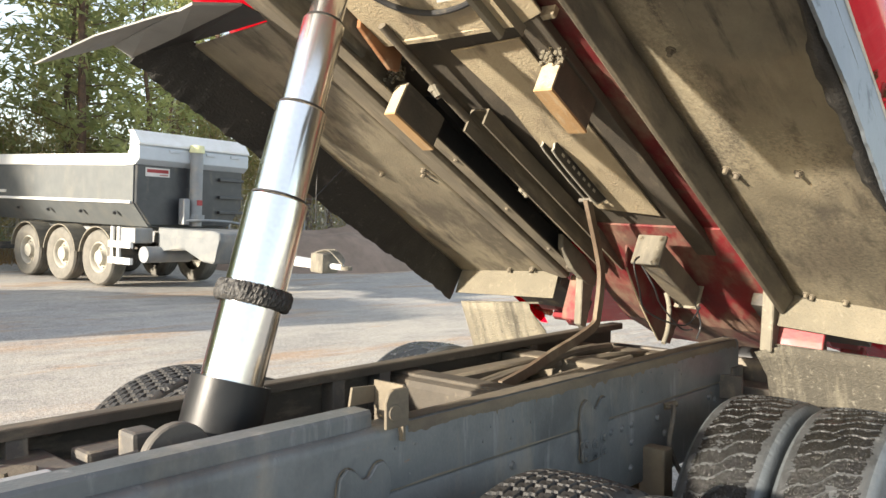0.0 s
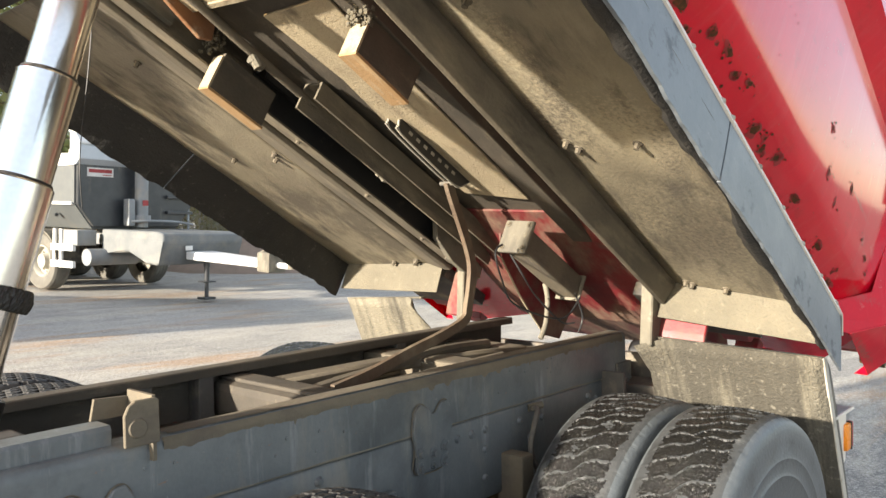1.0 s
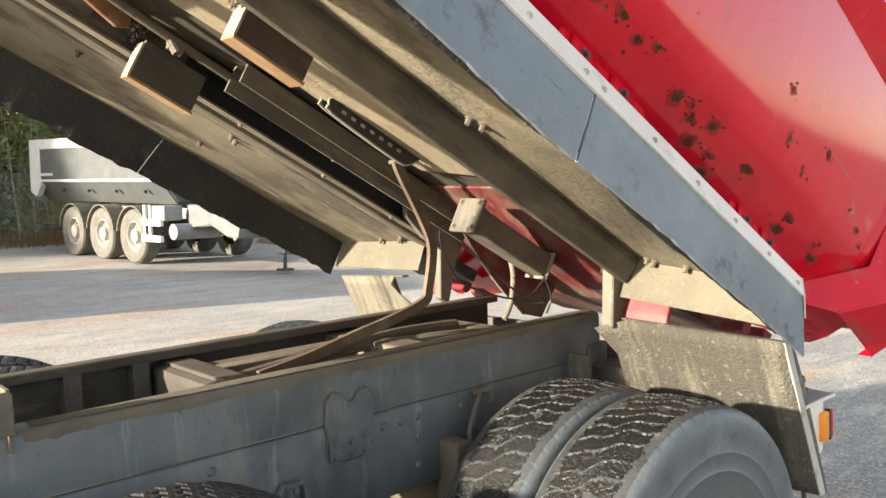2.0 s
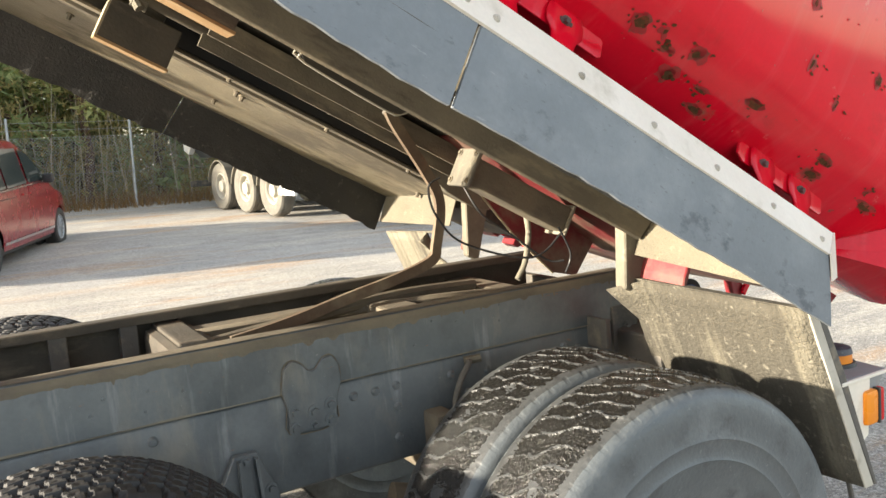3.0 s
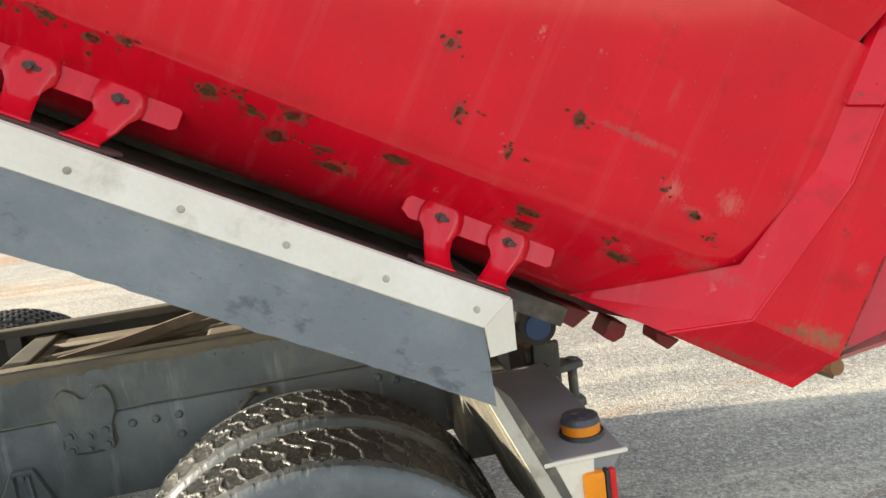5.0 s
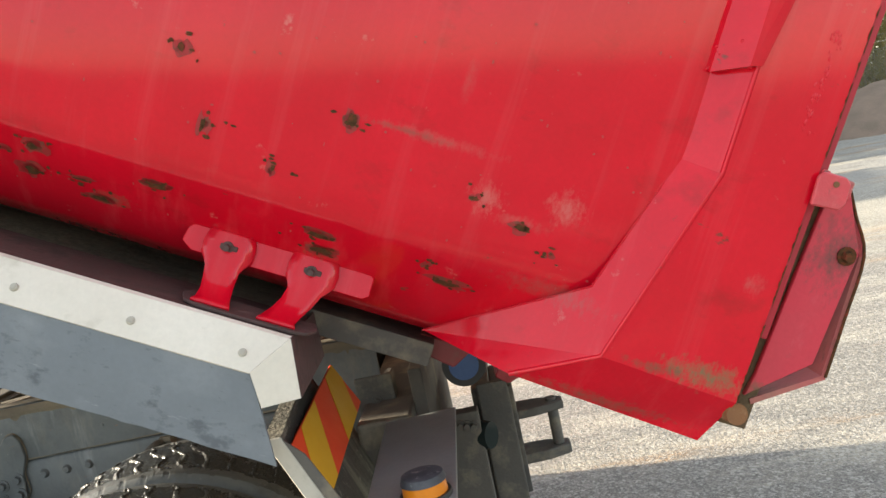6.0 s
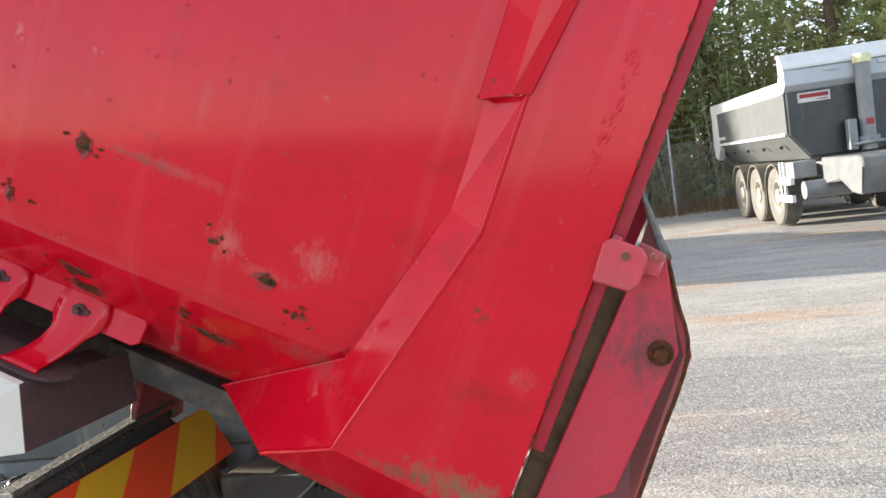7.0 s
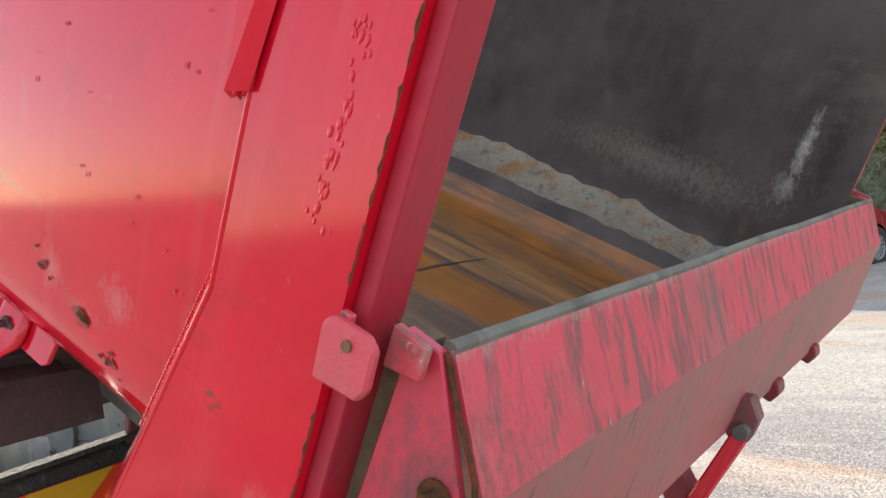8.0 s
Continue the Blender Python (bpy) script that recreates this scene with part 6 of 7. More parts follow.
part("curved_hose", bm, "mudguard", truck, "dusty curved hose rising from the chassis", smooth=True)
bm = BM()
hose(bm, [(0.78, -0.20, 1.40), (0.82, -0.24, 1.30), (0.95, -0.20, 1.22), (1.10, -0.22, 1.10), (1.16, -0.25, 1.09)], 0.004, 6)
part("loose_wire", bm, "blackpaint", truck, "thin hanging wire", smooth=True)
bm = BM()
hose(bm, [(1.12, -0.28, 1.22), (1.16, -0.29, 1.12), (1.14, -0.28, 1.05)], 0.004, 6)
part("loose_wire", bm, "blackpaint", truck, "thin hanging wire", smooth=True)
bm = BM()
hose(bm, [(-0.74, 0.0, 2.3), (-0.78, 0.0, 1.95), (-0.81, 0.0, 1.72), (-0.80, 0.02, 1.58)], 0.0015, 5)
part("loose_wire", bm, "blackpaint", truck, "thin hanging wire", smooth=True)


# ---- fence along the wood ----
FENCE_Y = 19.3
post_proto = None
for i in range(16):
    x = -16.35 + 2.75 * i
    if post_proto is None:
        bm = BM()
        rod(bm, (0, 0, -0.1), (0, 0, 2.25), 0.032, seg=12)
        rod(bm, (0, 0, 2.25), (0, 0, 2.28), 0.036, 0.02, 12)
        post_proto = part("fence_post", bm, "galv", None, "", smooth=True)
        post_proto.matrix_basis = pose(x, FENCE_Y, 0)
        tagged(post_proto, "galvanised steel fence post at the wood's edge", "fence post", "fence posts")
    else:
        copy_thing(post_proto, pose(x, FENCE_Y + 0.02 * i % 0.07, 0))
fence = thing("wire_fence", "tall chain-link fence with strained wires above", "fence", pose(0, FENCE_Y, 0))
bm = BM()
W = 0.0022
for k_ in range(-30, 560):
    for d in (-1, 1):
        x0 = -18 + 0.08 * k_
        a = Vector((x0, 0.012 * d, 0.05))
        b = Vector((x0 + d * 1.75, 0.012 * d, 1.80))
        vs = [bm.verts.new(p) for p in (a + Vector((-W, 0, 0)), a + Vector((W, 0, 0)), b + Vector((W, 0, 0)), b + Vector((-W, 0, 0)))]
        bm.faces.new(vs)
part("mesh", bm, "galv", fence, "diamond wire mesh")
for z in (0.05, 0.9, 1.80, 1.98, 2.16):
    bm = BM()
    rod(bm, (-18, 0, z), (25, 0, z), 0.004 if z > 1.85 else 0.003, seg=5)
    part("strand", bm, "galv", fence, "strained wire")


# ---- the wood behind ----
def leaf_material(name, a, b):
    m, n, l, p = nodes_of(name)
    geo = n.new("ShaderNodeNewGeometry")
    col = blend(n, l, geo.outputs["Random Per Island"], a, b)
    oi = n.new("ShaderNodeObjectInfo")
    hs = n.new("ShaderNodeHueSaturation")
    mr = n.new("ShaderNodeMapRange")
    mr.inputs["To Min"].default_value, mr.inputs["To Max"].default_value = 0.7, 1.3
    l.new(oi.outputs["Random"], mr.inputs["Value"])
    l.new(mr.outputs[0], hs.inputs["Value"])
    l.new(col, hs.inputs["Color"])
    l.new(hs.outputs[0], p.inputs["Base Color"])
    p.inputs["Roughness"].default_value = 0.7
    tr_ = n.new("ShaderNodeBsdfTranslucent")
    l.new(hs.outputs[0], tr_.inputs["Color"])
    mx = n.new("ShaderNodeMixShader")
    mx.inputs[0].default_value = 0.6
    l.new(p.outputs[0], mx.inputs[1])
    l.new(tr_.outputs[0], mx.inputs[2])
    l.new(mx.outputs[0], n["Material Output"].inputs["Surface"])
    return m


MAT["needle"] = leaf_material("pine needles", (0.27, 0.31, 0.12), (0.42, 0.42, 0.18))
MAT["spruce"] = leaf_material("spruce needles", (0.19, 0.255, 0.105), (0.31, 0.35, 0.16))
MAT["yellowleaf"] = leaf_material("autumn leaves", (0.52, 0.33, 0.04), (0.34, 0.27, 0.06))
MAT["grassdry"] = leaf_material("dry grass", (0.40, 0.24, 0.10), (0.26, 0.17, 0.07))
MAT["bark"] = mat("pine bark", (0.16, 0.095, 0.06), (0.09, 0.065, 0.05), rough=0.9, scale=8, fine=40, bump=0.5, depth=0.02)
MAT["birchbark"] = mat("pale thin bark", (0.44, 0.38, 0.29), (0.30, 0.25, 0.18), rough=0.8, scale=6)


def tuft(bm, p, d, size, count, rng):
    for _ in range(count):
        q = (d + Vector((rng.gauss(0, 0.8), rng.gauss(0, 0.8), rng.gauss(0, 0.7)))).normalized()
        side = q.cross(Vector((rng.gauss(0, 1), rng.gauss(0, 1), rng.gauss(0, 1)))).normalized() * size * rng.uniform(0.10, 0.22)
        b = p + Vector((rng.gauss(0, 1), rng.gauss(0, 1), rng.gauss(0, 1))) * size * 0.4
        bm.faces.new([bm.verts.new(v) for v in (b - side, b + side, b + q * size + side * 0.3)])


def make_tree(kind, seed):
    rng = random.Random(seed)
    tall = {"pine": 10.8, "spruce": 10.2, "bare": 6.0}[kind] * rng.uniform(0.85, 1.15)
    lab = {"pine": "tall pine with a ragged green crown", "spruce": "dark dense spruce with drooping boughs", "bare": "slender nearly leafless young birch"}[kind]
    t = thing("tree", lab, "tree", pose(0, 0, 0), "trees of the wood")
    bm = BM()
    lean = Vector((rng.gauss(0, 0.02), rng.gauss(0, 0.02), 1))
    pts = [lean * tall * i / 8 + Vector((rng.gauss(0, 0.05), rng.gauss(0, 0.05), 0)) for i in range(9)]
    r0 = 0.15 if kind != "bare" else 0.045
    for i in range(8):
        rod(bm, pts[i], pts[i + 1], r0 * (1 - i / 8.6), r0 * (1 - (i + 1) / 8.6), 8)
    crown = BM()
    low = {"pine": 0.22, "spruce": 0.06, "bare": 0.3}[kind]
    nb = {"pine": 70, "spruce": 110, "bare": 34}[kind]
    for i in range(nb):
        u = low + (0.98 - low) * (i + rng.random()) / nb
        f_ = u * 8
        base = pts[min(int(f_), 7)].lerp(pts[min(int(f_), 7) + 1], f_ - int(f_))
        a = rng.uniform(0, 2 * math.pi)
        reach = {"pine": 0.6 + 1.7 * (1 - u) ** 0.6, "spruce": 0.2 + 2.0 * (1 - u), "bare": 0.4 + 0.9 * (1 - u)}[kind] * rng.uniform(0.6, 1.15)
        rise = {"pine": 0.25, "spruce": -0.35, "bare": 1.1}[kind]
        d = Vector((math.cos(a), math.sin(a), rise + rng.gauss(0, 0.15))).normalized()
        tip = base + d * reach
        rod(bm, base, tip, 0.018 if kind != "bare" else 0.010, 0.004, 4)
        steps = max(3, int(reach / 0.2))
        for q in range(1 if kind == "bare" else max(1, steps // 2), steps + 1):
            p = base.lerp(tip, (q + rng.random() * 0.5) / (steps + 0.5))
            if kind == "bare":
                if rng.random() < 0.25:
                    tuft(crown, p, d, 0.10, 3, rng)
            else:
                tuft(crown, p + Vector((rng.gauss(0, 0.12), rng.gauss(0, 0.12), rng.gauss(0, 0.07))), d, 0.34, 6 if kind == "pine" else 6, rng)
    part("trunk", bm, "bark" if kind != "bare" else "birchbark", t, "rough bark trunk with thin limbs")
    part("crown", crown, {"pine": "needle", "spruce": "spruce", "bare": "yellowleaf"}[kind], t, "ragged crown with gaps")
    return t


protos = [make_tree("pine", 1), make_tree("pine", 2), make_tree("spruce", 3), make_tree("bare", 4), make_tree("bare", 5), make_tree("spruce", 6)]
rng = random.Random(11)
spots = []
for row, (y, gap) in enumerate(((20.8, 2.7), (23.2, 2.9), (26.5, 3.1), (31, 3.3), (36, 2.6))):
    x = -19.0 - row * 2
    while x < (26 + row * 3 if row < 4 else 3):
        spots.append((x + rng.uniform(-0.6, 0.6), y + rng.uniform(-0.9, 0.9), row))
        x += gap * rng.uniform(0.7, 1.4) * (0.66 if x < 3 else 1.0)
used = set()
for i, (x, y, row) in enumerate(spots):
    kind = rng.choice((0, 1, 0, 1, 2, 3, 4, 5) if row < 2 else (0, 1, 2, 5, 0, 1))
    if x < 3 and row and rng.random() < 0.5:
        kind = rng.choice((2, 5))
    m = pose(x, y, -0.05, 0, 0, rng.uniform(0, 360)) @ Matrix.Scale(rng.uniform(0.85, 1.2), 4)
    if kind not in used:
        used.add(kind)
        protos[kind].matrix_basis = m
    else:
        c = copy_thing(protos[kind], m)
        c.scale = m.to_scale()
# undergrowth and dry grass at the fence
bm = BM()
for i in range(15000):
    x, y = rng.uniform(-18, 24), FENCE_Y + rng.triangular(-0.9, 2.6, 0.2)
    h = rng.uniform(0.15, 0.62) * (0.6 if y < FENCE_Y - 0.4 else 1)
    d = Vector((rng.gauss(0, 0.35), rng.gauss(0, 0.35), 1)).normalized() * h
    s_ = Vector((rng.gauss(0, 1), rng.gauss(0, 1), 0)).normalized() * 0.012
    p = Vector((x, y, ground_z(y) - 0.01))
    bm.faces.new([bm.verts.new(v) for v in (p - s_, p + s_, p + d)])
tagged(part("dry_grass", bm, "grassdry", None, "withered brown grass along the fence foot"), category="grass", kind="stuff")
bm = BM()
for i in range(80):
    c = Vector((rng.uniform(-18, 24), FENCE_Y + rng.uniform(0.3, 1.8), rng.uniform(0.5, 1.3)))
    for k_ in range(rng.randint(40, 110)):
        p = c + Vector((rng.gauss(0, 0.22), rng.gauss(0, 0.2), rng.gauss(0, 0.42)))
        if p.z > 0.05:
            tuft(bm, p, Vector((0, 0, 1)), 0.075, 2, rng)
tagged(part("autumn_bushes", bm, "yellowleaf", None, "sparse yellow-leaved bushes behind the fence"), category="bushes", kind="stuff")
bm = BM()
for i in range(900):
    x, y = rng.uniform(-19, 25), FENCE_Y + rng.uniform(0.4, 5.0)
    h = rng.uniform(1.2, 4.6)
    d = Vector((rng.gauss(0, 0.12), rng.gauss(0, 0.1), 1)) * h
    w = rng.uniform(0.006, 0.018)
    rod(bm, (x, y, -0.05), (x + d.x, y + d.y, d.z), w, w * 0.4, 5)
tagged(part("saplings", bm, "birchbark", None, "thin bare saplings at the wood's edge"), category="saplings", kind="stuff")
# olive and brown undergrowth filling the wood's edge
MAT["brush"] = leaf_material("olive undergrowth", (0.25, 0.24, 0.085), (0.36, 0.28, 0.13))
bm = BM()
for i in range(640):
    c = Vector((rng.uniform(-20, 26), FENCE_Y + rng.uniform(0.5, 9.0), 0))
    tall = rng.uniform(0.6, 5.0)
    for k_ in range(int(40 + 30 * tall)):
        p = c + Vector((rng.gauss(0, 0.4), rng.gauss(0, 0.35), tall * rng.random() ** 0.8))
        tuft(bm, p, Vector((0, 0, 1)), 0.16, 2, rng)
tagged(part("undergrowth", bm, "brush", None, "olive and brown undergrowth behind the fence"), category="undergrowth", kind="stuff")
# heap of reddish gravel beyond the trailer's drawbar
bm = BM()
rows = []
for j in range(25):
    row = []
    for i in range(41):
        u, v = i / 40 * 2 - 1, j / 24 * 2 - 1
        h = 1.15 * max(0, 1 - u * u - v * v) ** 0.8 * (1 + 0.25 * noise.noise((u * 3, v * 3, 0))) + 0.05 * noise.noise((u * 14, v * 14, 1))
        row.append((u * 4.5, v * 2.2, h - 0.05))
    rows.append(row)
grid(bm, rows)
MAT["heap"] = mat("reddish gravel", (0.30, 0.22, 0.17), (0.22, 0.17, 0.13), rough=0.95, scale=2, fine=30, bump=0.6, depth=0.03)
heap = part("gravel_heap", bm, "heap", None, "heap of reddish gravel near the fence", smooth=True, m=pose(13.2, 16.6, 0, 0, 0, 8))
tagged(heap, category="gravel heap", kind="stuff")

# ---- parked tipper trailer ----
TX, TYF = 4.66, 12.28
trailer = thing("tipper_trailer", "grey and white three-axle tipper trailer with muddy wheels", "trailer", pose(TX, TYF, 0, 0, 0, 7.3))
L, WID = 5.75, 2.5


def tpart(name, bm, material, label="", parent=None, **kw):
    return part(name, bm, material, parent or trailer, label, **kw)


# tub: side walls with white frame, sloped lower panel, dark front
bm = BM()
for x in (0.0, WID - 0.06):
    prism(bm, [(0.05, 1.62), (0.05, 2.36), (L, 2.36), (L, 1.62)], x, x + 0.06, "x")
side_w = tpart("tub_wall", bm, "trailergrey", "dusty grey side wall")
bm = BM()
prism(bm, [(0.01, 1.60), (WID - 0.01, 1.60), (WID - 0.35, 1.16), (0.35, 1.16)], 0.06, L - 0.02, "y")
tpart("lower_tub", bm, "trailergrey", "sloped lower grey panel")
bm = BM()
prism(bm, [(0.03, 2.34), (WID - 0.03, 2.34), (WID - 0.03, 1.60), (WID - 0.34, 1.20), (0.34, 1.20), (0.03, 1.60)], -0.02, 0.06, "y", 0.01)
tpart("front_panel", bm, "frontdark", "dark bolted front panel")
for x in (0.0, WID - 0.10):
    bm = BM()
    prism(bm, [(0.0, 2.30), (0.0, 2.62), (0.20, 2.56), (0.20, 2.50), (L, 2.54), (L, 2.32), (0.3, 2.28)], x - 0.02, x + 0.12, "x", 0.012)
    tpart("top_rail", bm, "white", "white top rail")
    bm = BM()
    box(bm, x - 0.03, x + 0.10, 0.10, L - 0.3, 1.585, 1.64, 0.01)
    tpart("waist_stripe", bm, "white", "white waist rail")
    bm = BM()
    prism(bm, [(L - 0.45, 2.54), (L + 0.05, 2.54), (L + 0.05, 1.35), (L - 0.25, 1.25), (L - 0.50, 1.50)], x - 0.025, x + 0.11, "x", 0.01)
    tpart("rear_post", bm, "white", "white rear post")
    bm = BM()
    box(bm, x - 0.028, x + 0.10, L - 1.1, L - 0.45, 1.72, 1.78, 0.006)
    tpart("side_bar", bm, "white", "")
    for y in (0.75, 1.9, 3.1, 4.3):
        bm = BM()
        bolt(bm, (0.10 if x < 1 else WID - 0.10, y, 1.40), (-1 if x < 1 else 1, 0, 0), 0.03, 0.05)
        tpart("lashing_eye", bm, "frontdark", "")
bm = BM()
prism(bm, [(-0.02, 2.30), (-0.14, 2.40), (-0.14, 2.62), (0.05, 2.90), (0.16, 2.90), (0.16, 2.30)], -0.02, WID + 0.02, "x", 0.01)
tpart("headboard", bm, "palegrey", "pale grey raised headboard")
bm = BM()
prism(bm, [(-0.155, 2.66), (-0.155, 2.70), (0.03, 2.93), (0.18, 2.93), (0.18, 2.88), (0.05, 2.88)], -0.03, WID + 0.03, "x", 0.005)
tpart("headboard_rim", bm, "white", "white rim of the headboard")
for x in (0.62, 1.45, 2.05):
    bm = BM()
    box(bm, x, x + 0.22, -0.165, -0.135, 2.56, 2.62, 0.01)
    tpart("headboard_pad", bm, "palegrey", "")
bm = BM()
box(bm, 0.20, 0.72, -0.028, -0.021, 2.10, 2.26, 0.002)
sticker = tpart("sticker", bm, "sign", "white sticker with dark red bars")
for x0, x1, z0, z1 in ((0.23, 0.69, 2.17, 2.235), (0.50, 0.68, 2.125, 2.14)):
    bm = BM()
    box(bm, x0, x1, -0.031, -0.0285, z0, z1)
    tpart("sticker_bar", bm, "signred", "", parent=sticker)
for z in (1.45, 1.75, 2.10):
    bm = BM()
    box(bm, 1.85, 2.45, -0.10, -0.02, z, z + 0.06, 0.01)
    tpart("ladder_rung", bm, "frontdark", "dark cross rib")
# lift cylinder at its front
bm = BM()
rod(bm, (1.18, -0.22, 1.20), (1.18, -0.22, 2.62), 0.12, seg=28)
ram = tpart("ram", bm, "midgrey", "grey lift ram standing against the front", smooth=True)
bm = BM()
rod(bm, (1.18, -0.22, 2.60), (1.18, -0.22, 2.74), 0.145, 0.13, 28)
tpart("ram_cap", bm, "capyellow", "pale yellow cap", parent=ram, smooth=True)
bm = BM()
rod(bm, (1.18, -0.22, 1.30), (1.18, -0.22, 1.42), 0.17, seg=24)
box(bm, 0.86, 1.0, -0.30, -0.12, 1.22, 1.72, 0.03)
hose(bm, [(0.92, -0.3, 1.3), (1.3, -0.4, 1.32), (1.9, -0.35, 1.3), (2.3, -0.3, 1.25)], 0.025, 8)
tpart("ram_foot", bm, "midgrey", "foot and pipework of the ram", parent=ram)
bm = BM()
rod(bm, (1.18, -0.342, 1.66), (1.18, -0.345, 1.72), 0.001, seg=4)
box(bm, 1.12, 1.24, -0.346, -0.335, 1.60, 1.70, 0.002)
tpart("ram_label", bm, "signred", "small red label", parent=ram)
# frame, deck box, drawbar
bm = BM()
for x in (0.75, 1.63):
    box(bm, x, x + 0.12, -1.6, L - 0.2, 0.86, 1.16, 0.01)
tpart("trailer_frame", bm, "midgrey", "grey trailer frame beams")
bm = BM()
prism(bm, [(-1.85, 0.98), (-1.85, 1.12), (-1.7, 1.16), (-0.10, 1.16), (-0.10, 0.72), (-0.9, 0.78), (-1.4, 0.60), (-1.7, 0.58)], 0.45, 2.2, "x", 0.02)
tpart("front_deck", bm, "deckgrey", "dull grey deck over the drawbar")
bm = BM()
prism(bm, [(-1.86, 1.0), (-1.75, 0.62), (-1.4, 0.62), (-0.9, 0.82), (-0.3, 0.74), (-0.3, 1.0)], 0.435, 0.447, "x", 0.002)
tpart("deck_side", bm, "deckgrey", "grey deck side plate")
bm = BM()
box(bm, 0.02, 0.40, -0.02, 0.55, 0.86, 1.14, 0.02)
tpart("tool_box", bm, "duskgrey", "dull grey side box")
bm = BM()
box(bm, 0.025, 0.03, 0.08, 0.30, 0.98, 1.05)
tpart("white_label", bm, "sign", "")
bm = BM()
box(bm, 0.90, 1.05, -1.862, -1.855, 0.84, 0.92)
tpart("white_label", bm, "sign", "")
bm = BM()
rod(bm, (0.12, -0.15, 0.66), (1.1, -0.15, 0.66), 0.15, seg=24)
tpart("air_tank", bm, "midgrey", "grey air tank", smooth=True)
bm = BM()
for y0 in (0.42, 0.62):
    box(bm, -0.02, 0.03, y0, y0 + 0.07, 0.45, 1.15, 0.01)
for z in (0.46, 0.76):
    box(bm, -0.03, 0.04, 0.05, 0.75, z, z + 0.12, 0.01)
tpart("side_guard", bm, "white", "white side guard frame")
bm = BM()
prism(bm, [(0.95, -1.8), (1.55, -1.8), (1.33, -3.7), (1.17, -3.7)], 0.78, 0.92, "z", 0.015)
rod(bm, (1.25, -3.7, 0.85), (1.25, -4.02, 0.85), 0.05, seg=14)
for v in bm.verts:
    v.co.z -= 0.10 + 0.09 * (-v.co.y - 1.8) / 2.3
drawbar = tpart("drawbar", bm, "white", "white drawbar")
bm = BM()
lathe(bm, [(0.07, -0.03), (0.10, -0.03), (0.10, 0.03), (0.07, 0.03)], 20, (0, 0, 0), None, True)
for v in bm.verts:
    v.co = Vector((v.co.x + 1.25, v.co.z - 4.1, v.co.y + 0.85))
box(bm, 1.05, 1.45, -3.75, -3.45, 0.72, 1.06, 0.05)
for i in range(4):
    hose(bm, [(1.1 + 0.08 * i, -3.5, 1.05), (1.15 + 0.06 * i, -3.75, 1.12), (1.2 + 0.05 * i, -3.95, 0.98), (1.2, -4.05, 0.90)], 0.014, 6)
for v in bm.verts:
    v.co.z -= 0.10 + 0.09 * (-v.co.y - 1.8) / 2.3
tpart("drawbar_eye", bm, "mudguard", "dusty coupling eye with hoses", parent=drawbar)
bm = BM()
rod(bm, (1.25, -2.0, 0.72), (1.25, -2.0, 0.30), 0.045, seg=14)
rod(bm, (1.25, -2.0, 0.72), (1.25, -2.0, 0.55), 0.06, seg=14)
box(bm, 1.13, 1.37, -2.1, -1.9, 0.28, 0.30, 0.005)
tpart("support_leg", bm, "frontdark", "support leg", parent=drawbar)
bm = BM()
box(bm, 1.13, 1.37, -2.1, -1.9, -0.02, 0.02, 0.005)
rod(bm, (1.25, -2.0, 0.30), (1.25, -2.0, 0.02), 0.035, seg=14)
tpart("support_foot", bm, "frontdark", "", parent=drawbar)


def plain_tyre(bm, r, w, seg=56):
    prof = [(r * 0.56, -w * 0.36), (r * 0.66, -w * 0.46), (r * 0.82, -w * 0.5), (r * 0.95, -w * 0.46), (r * 0.99, -w * 0.36)]
    prof += [(r * (0.975 if k_ % 3 == 1 else 1.0), -w * 0.33 + w * 0.66 * k_ / 9) for k_ in range(10)] + [(a, -b) for a, b in reversed(prof)]
    lathe(bm, prof, seg)


tyre_data = rim_data = None
for i, y in enumerate((1.17, 2.48, 3.79)):
    for sx in (0, 1):
        hub = BM()
        rod(hub, (0, 0, 0), (0, 0.30, 0), 0.10, seg=16)
        m = pose(0.17 if sx == 0 else WID - 0.17, y, 0.53, 0, 0, 90 if sx else -90)
        wheel = part("wheel", hub, "rimwhite", trailer, "mud-caked trailer wheel", m=m)
        if tyre_data is None:
            bm = BM()
            plain_tyre(bm, 0.53, 0.33)
            tyre_data = part("tyre", bm, "mudtyre", wheel, "mud-caked tyre", smooth=True)
            bm = BM()
            lathe(bm, [(0.30, -0.12), (0.285, -0.135), (0.27, -0.12), (0.25, -0.03), (0.17, 0.0), (0.15, -0.03), (0.13, -0.13), (0.05, -0.15), (0.001, -0.15)], 40)
            for k_ in range(10):
                a = math.pi * k_ / 5
                rod(bm, (0.195 * math.sin(a), 0.0, 0.195 * math.cos(a)), (0.195 * math.sin(a), -0.04, 0.195 * math.cos(a)), 0.016, seg=6)
            rim_data = part("rim", bm, "rimwhite", wheel, "mud-caked rim with nuts", smooth=True)
        else:
            twin(tyre_data, "tyre", wheel)
            twin(rim_data, "rim", wheel)
        bm = BM()
        arc = [(0.60 * math.cos(a), 0.60 * math.sin(a)) for a in (math.radians(8 + 164 * q / 16) for q in range(17))]
        arc2 = [(0.575 * math.cos(a), 0.575 * math.sin(a)) for a in (math.radians(172 - 164 * q / 16) for q in range(17))]
        x0 = -0.02 if sx == 0 else WID - 0.36
        prism(bm, [(y + a, 0.53 + b) for a, b in arc + arc2], x0, x0 + 0.38, "x")
        tpart("wheel_arch", bm, "mudguard", "dusty pale wheel arch")
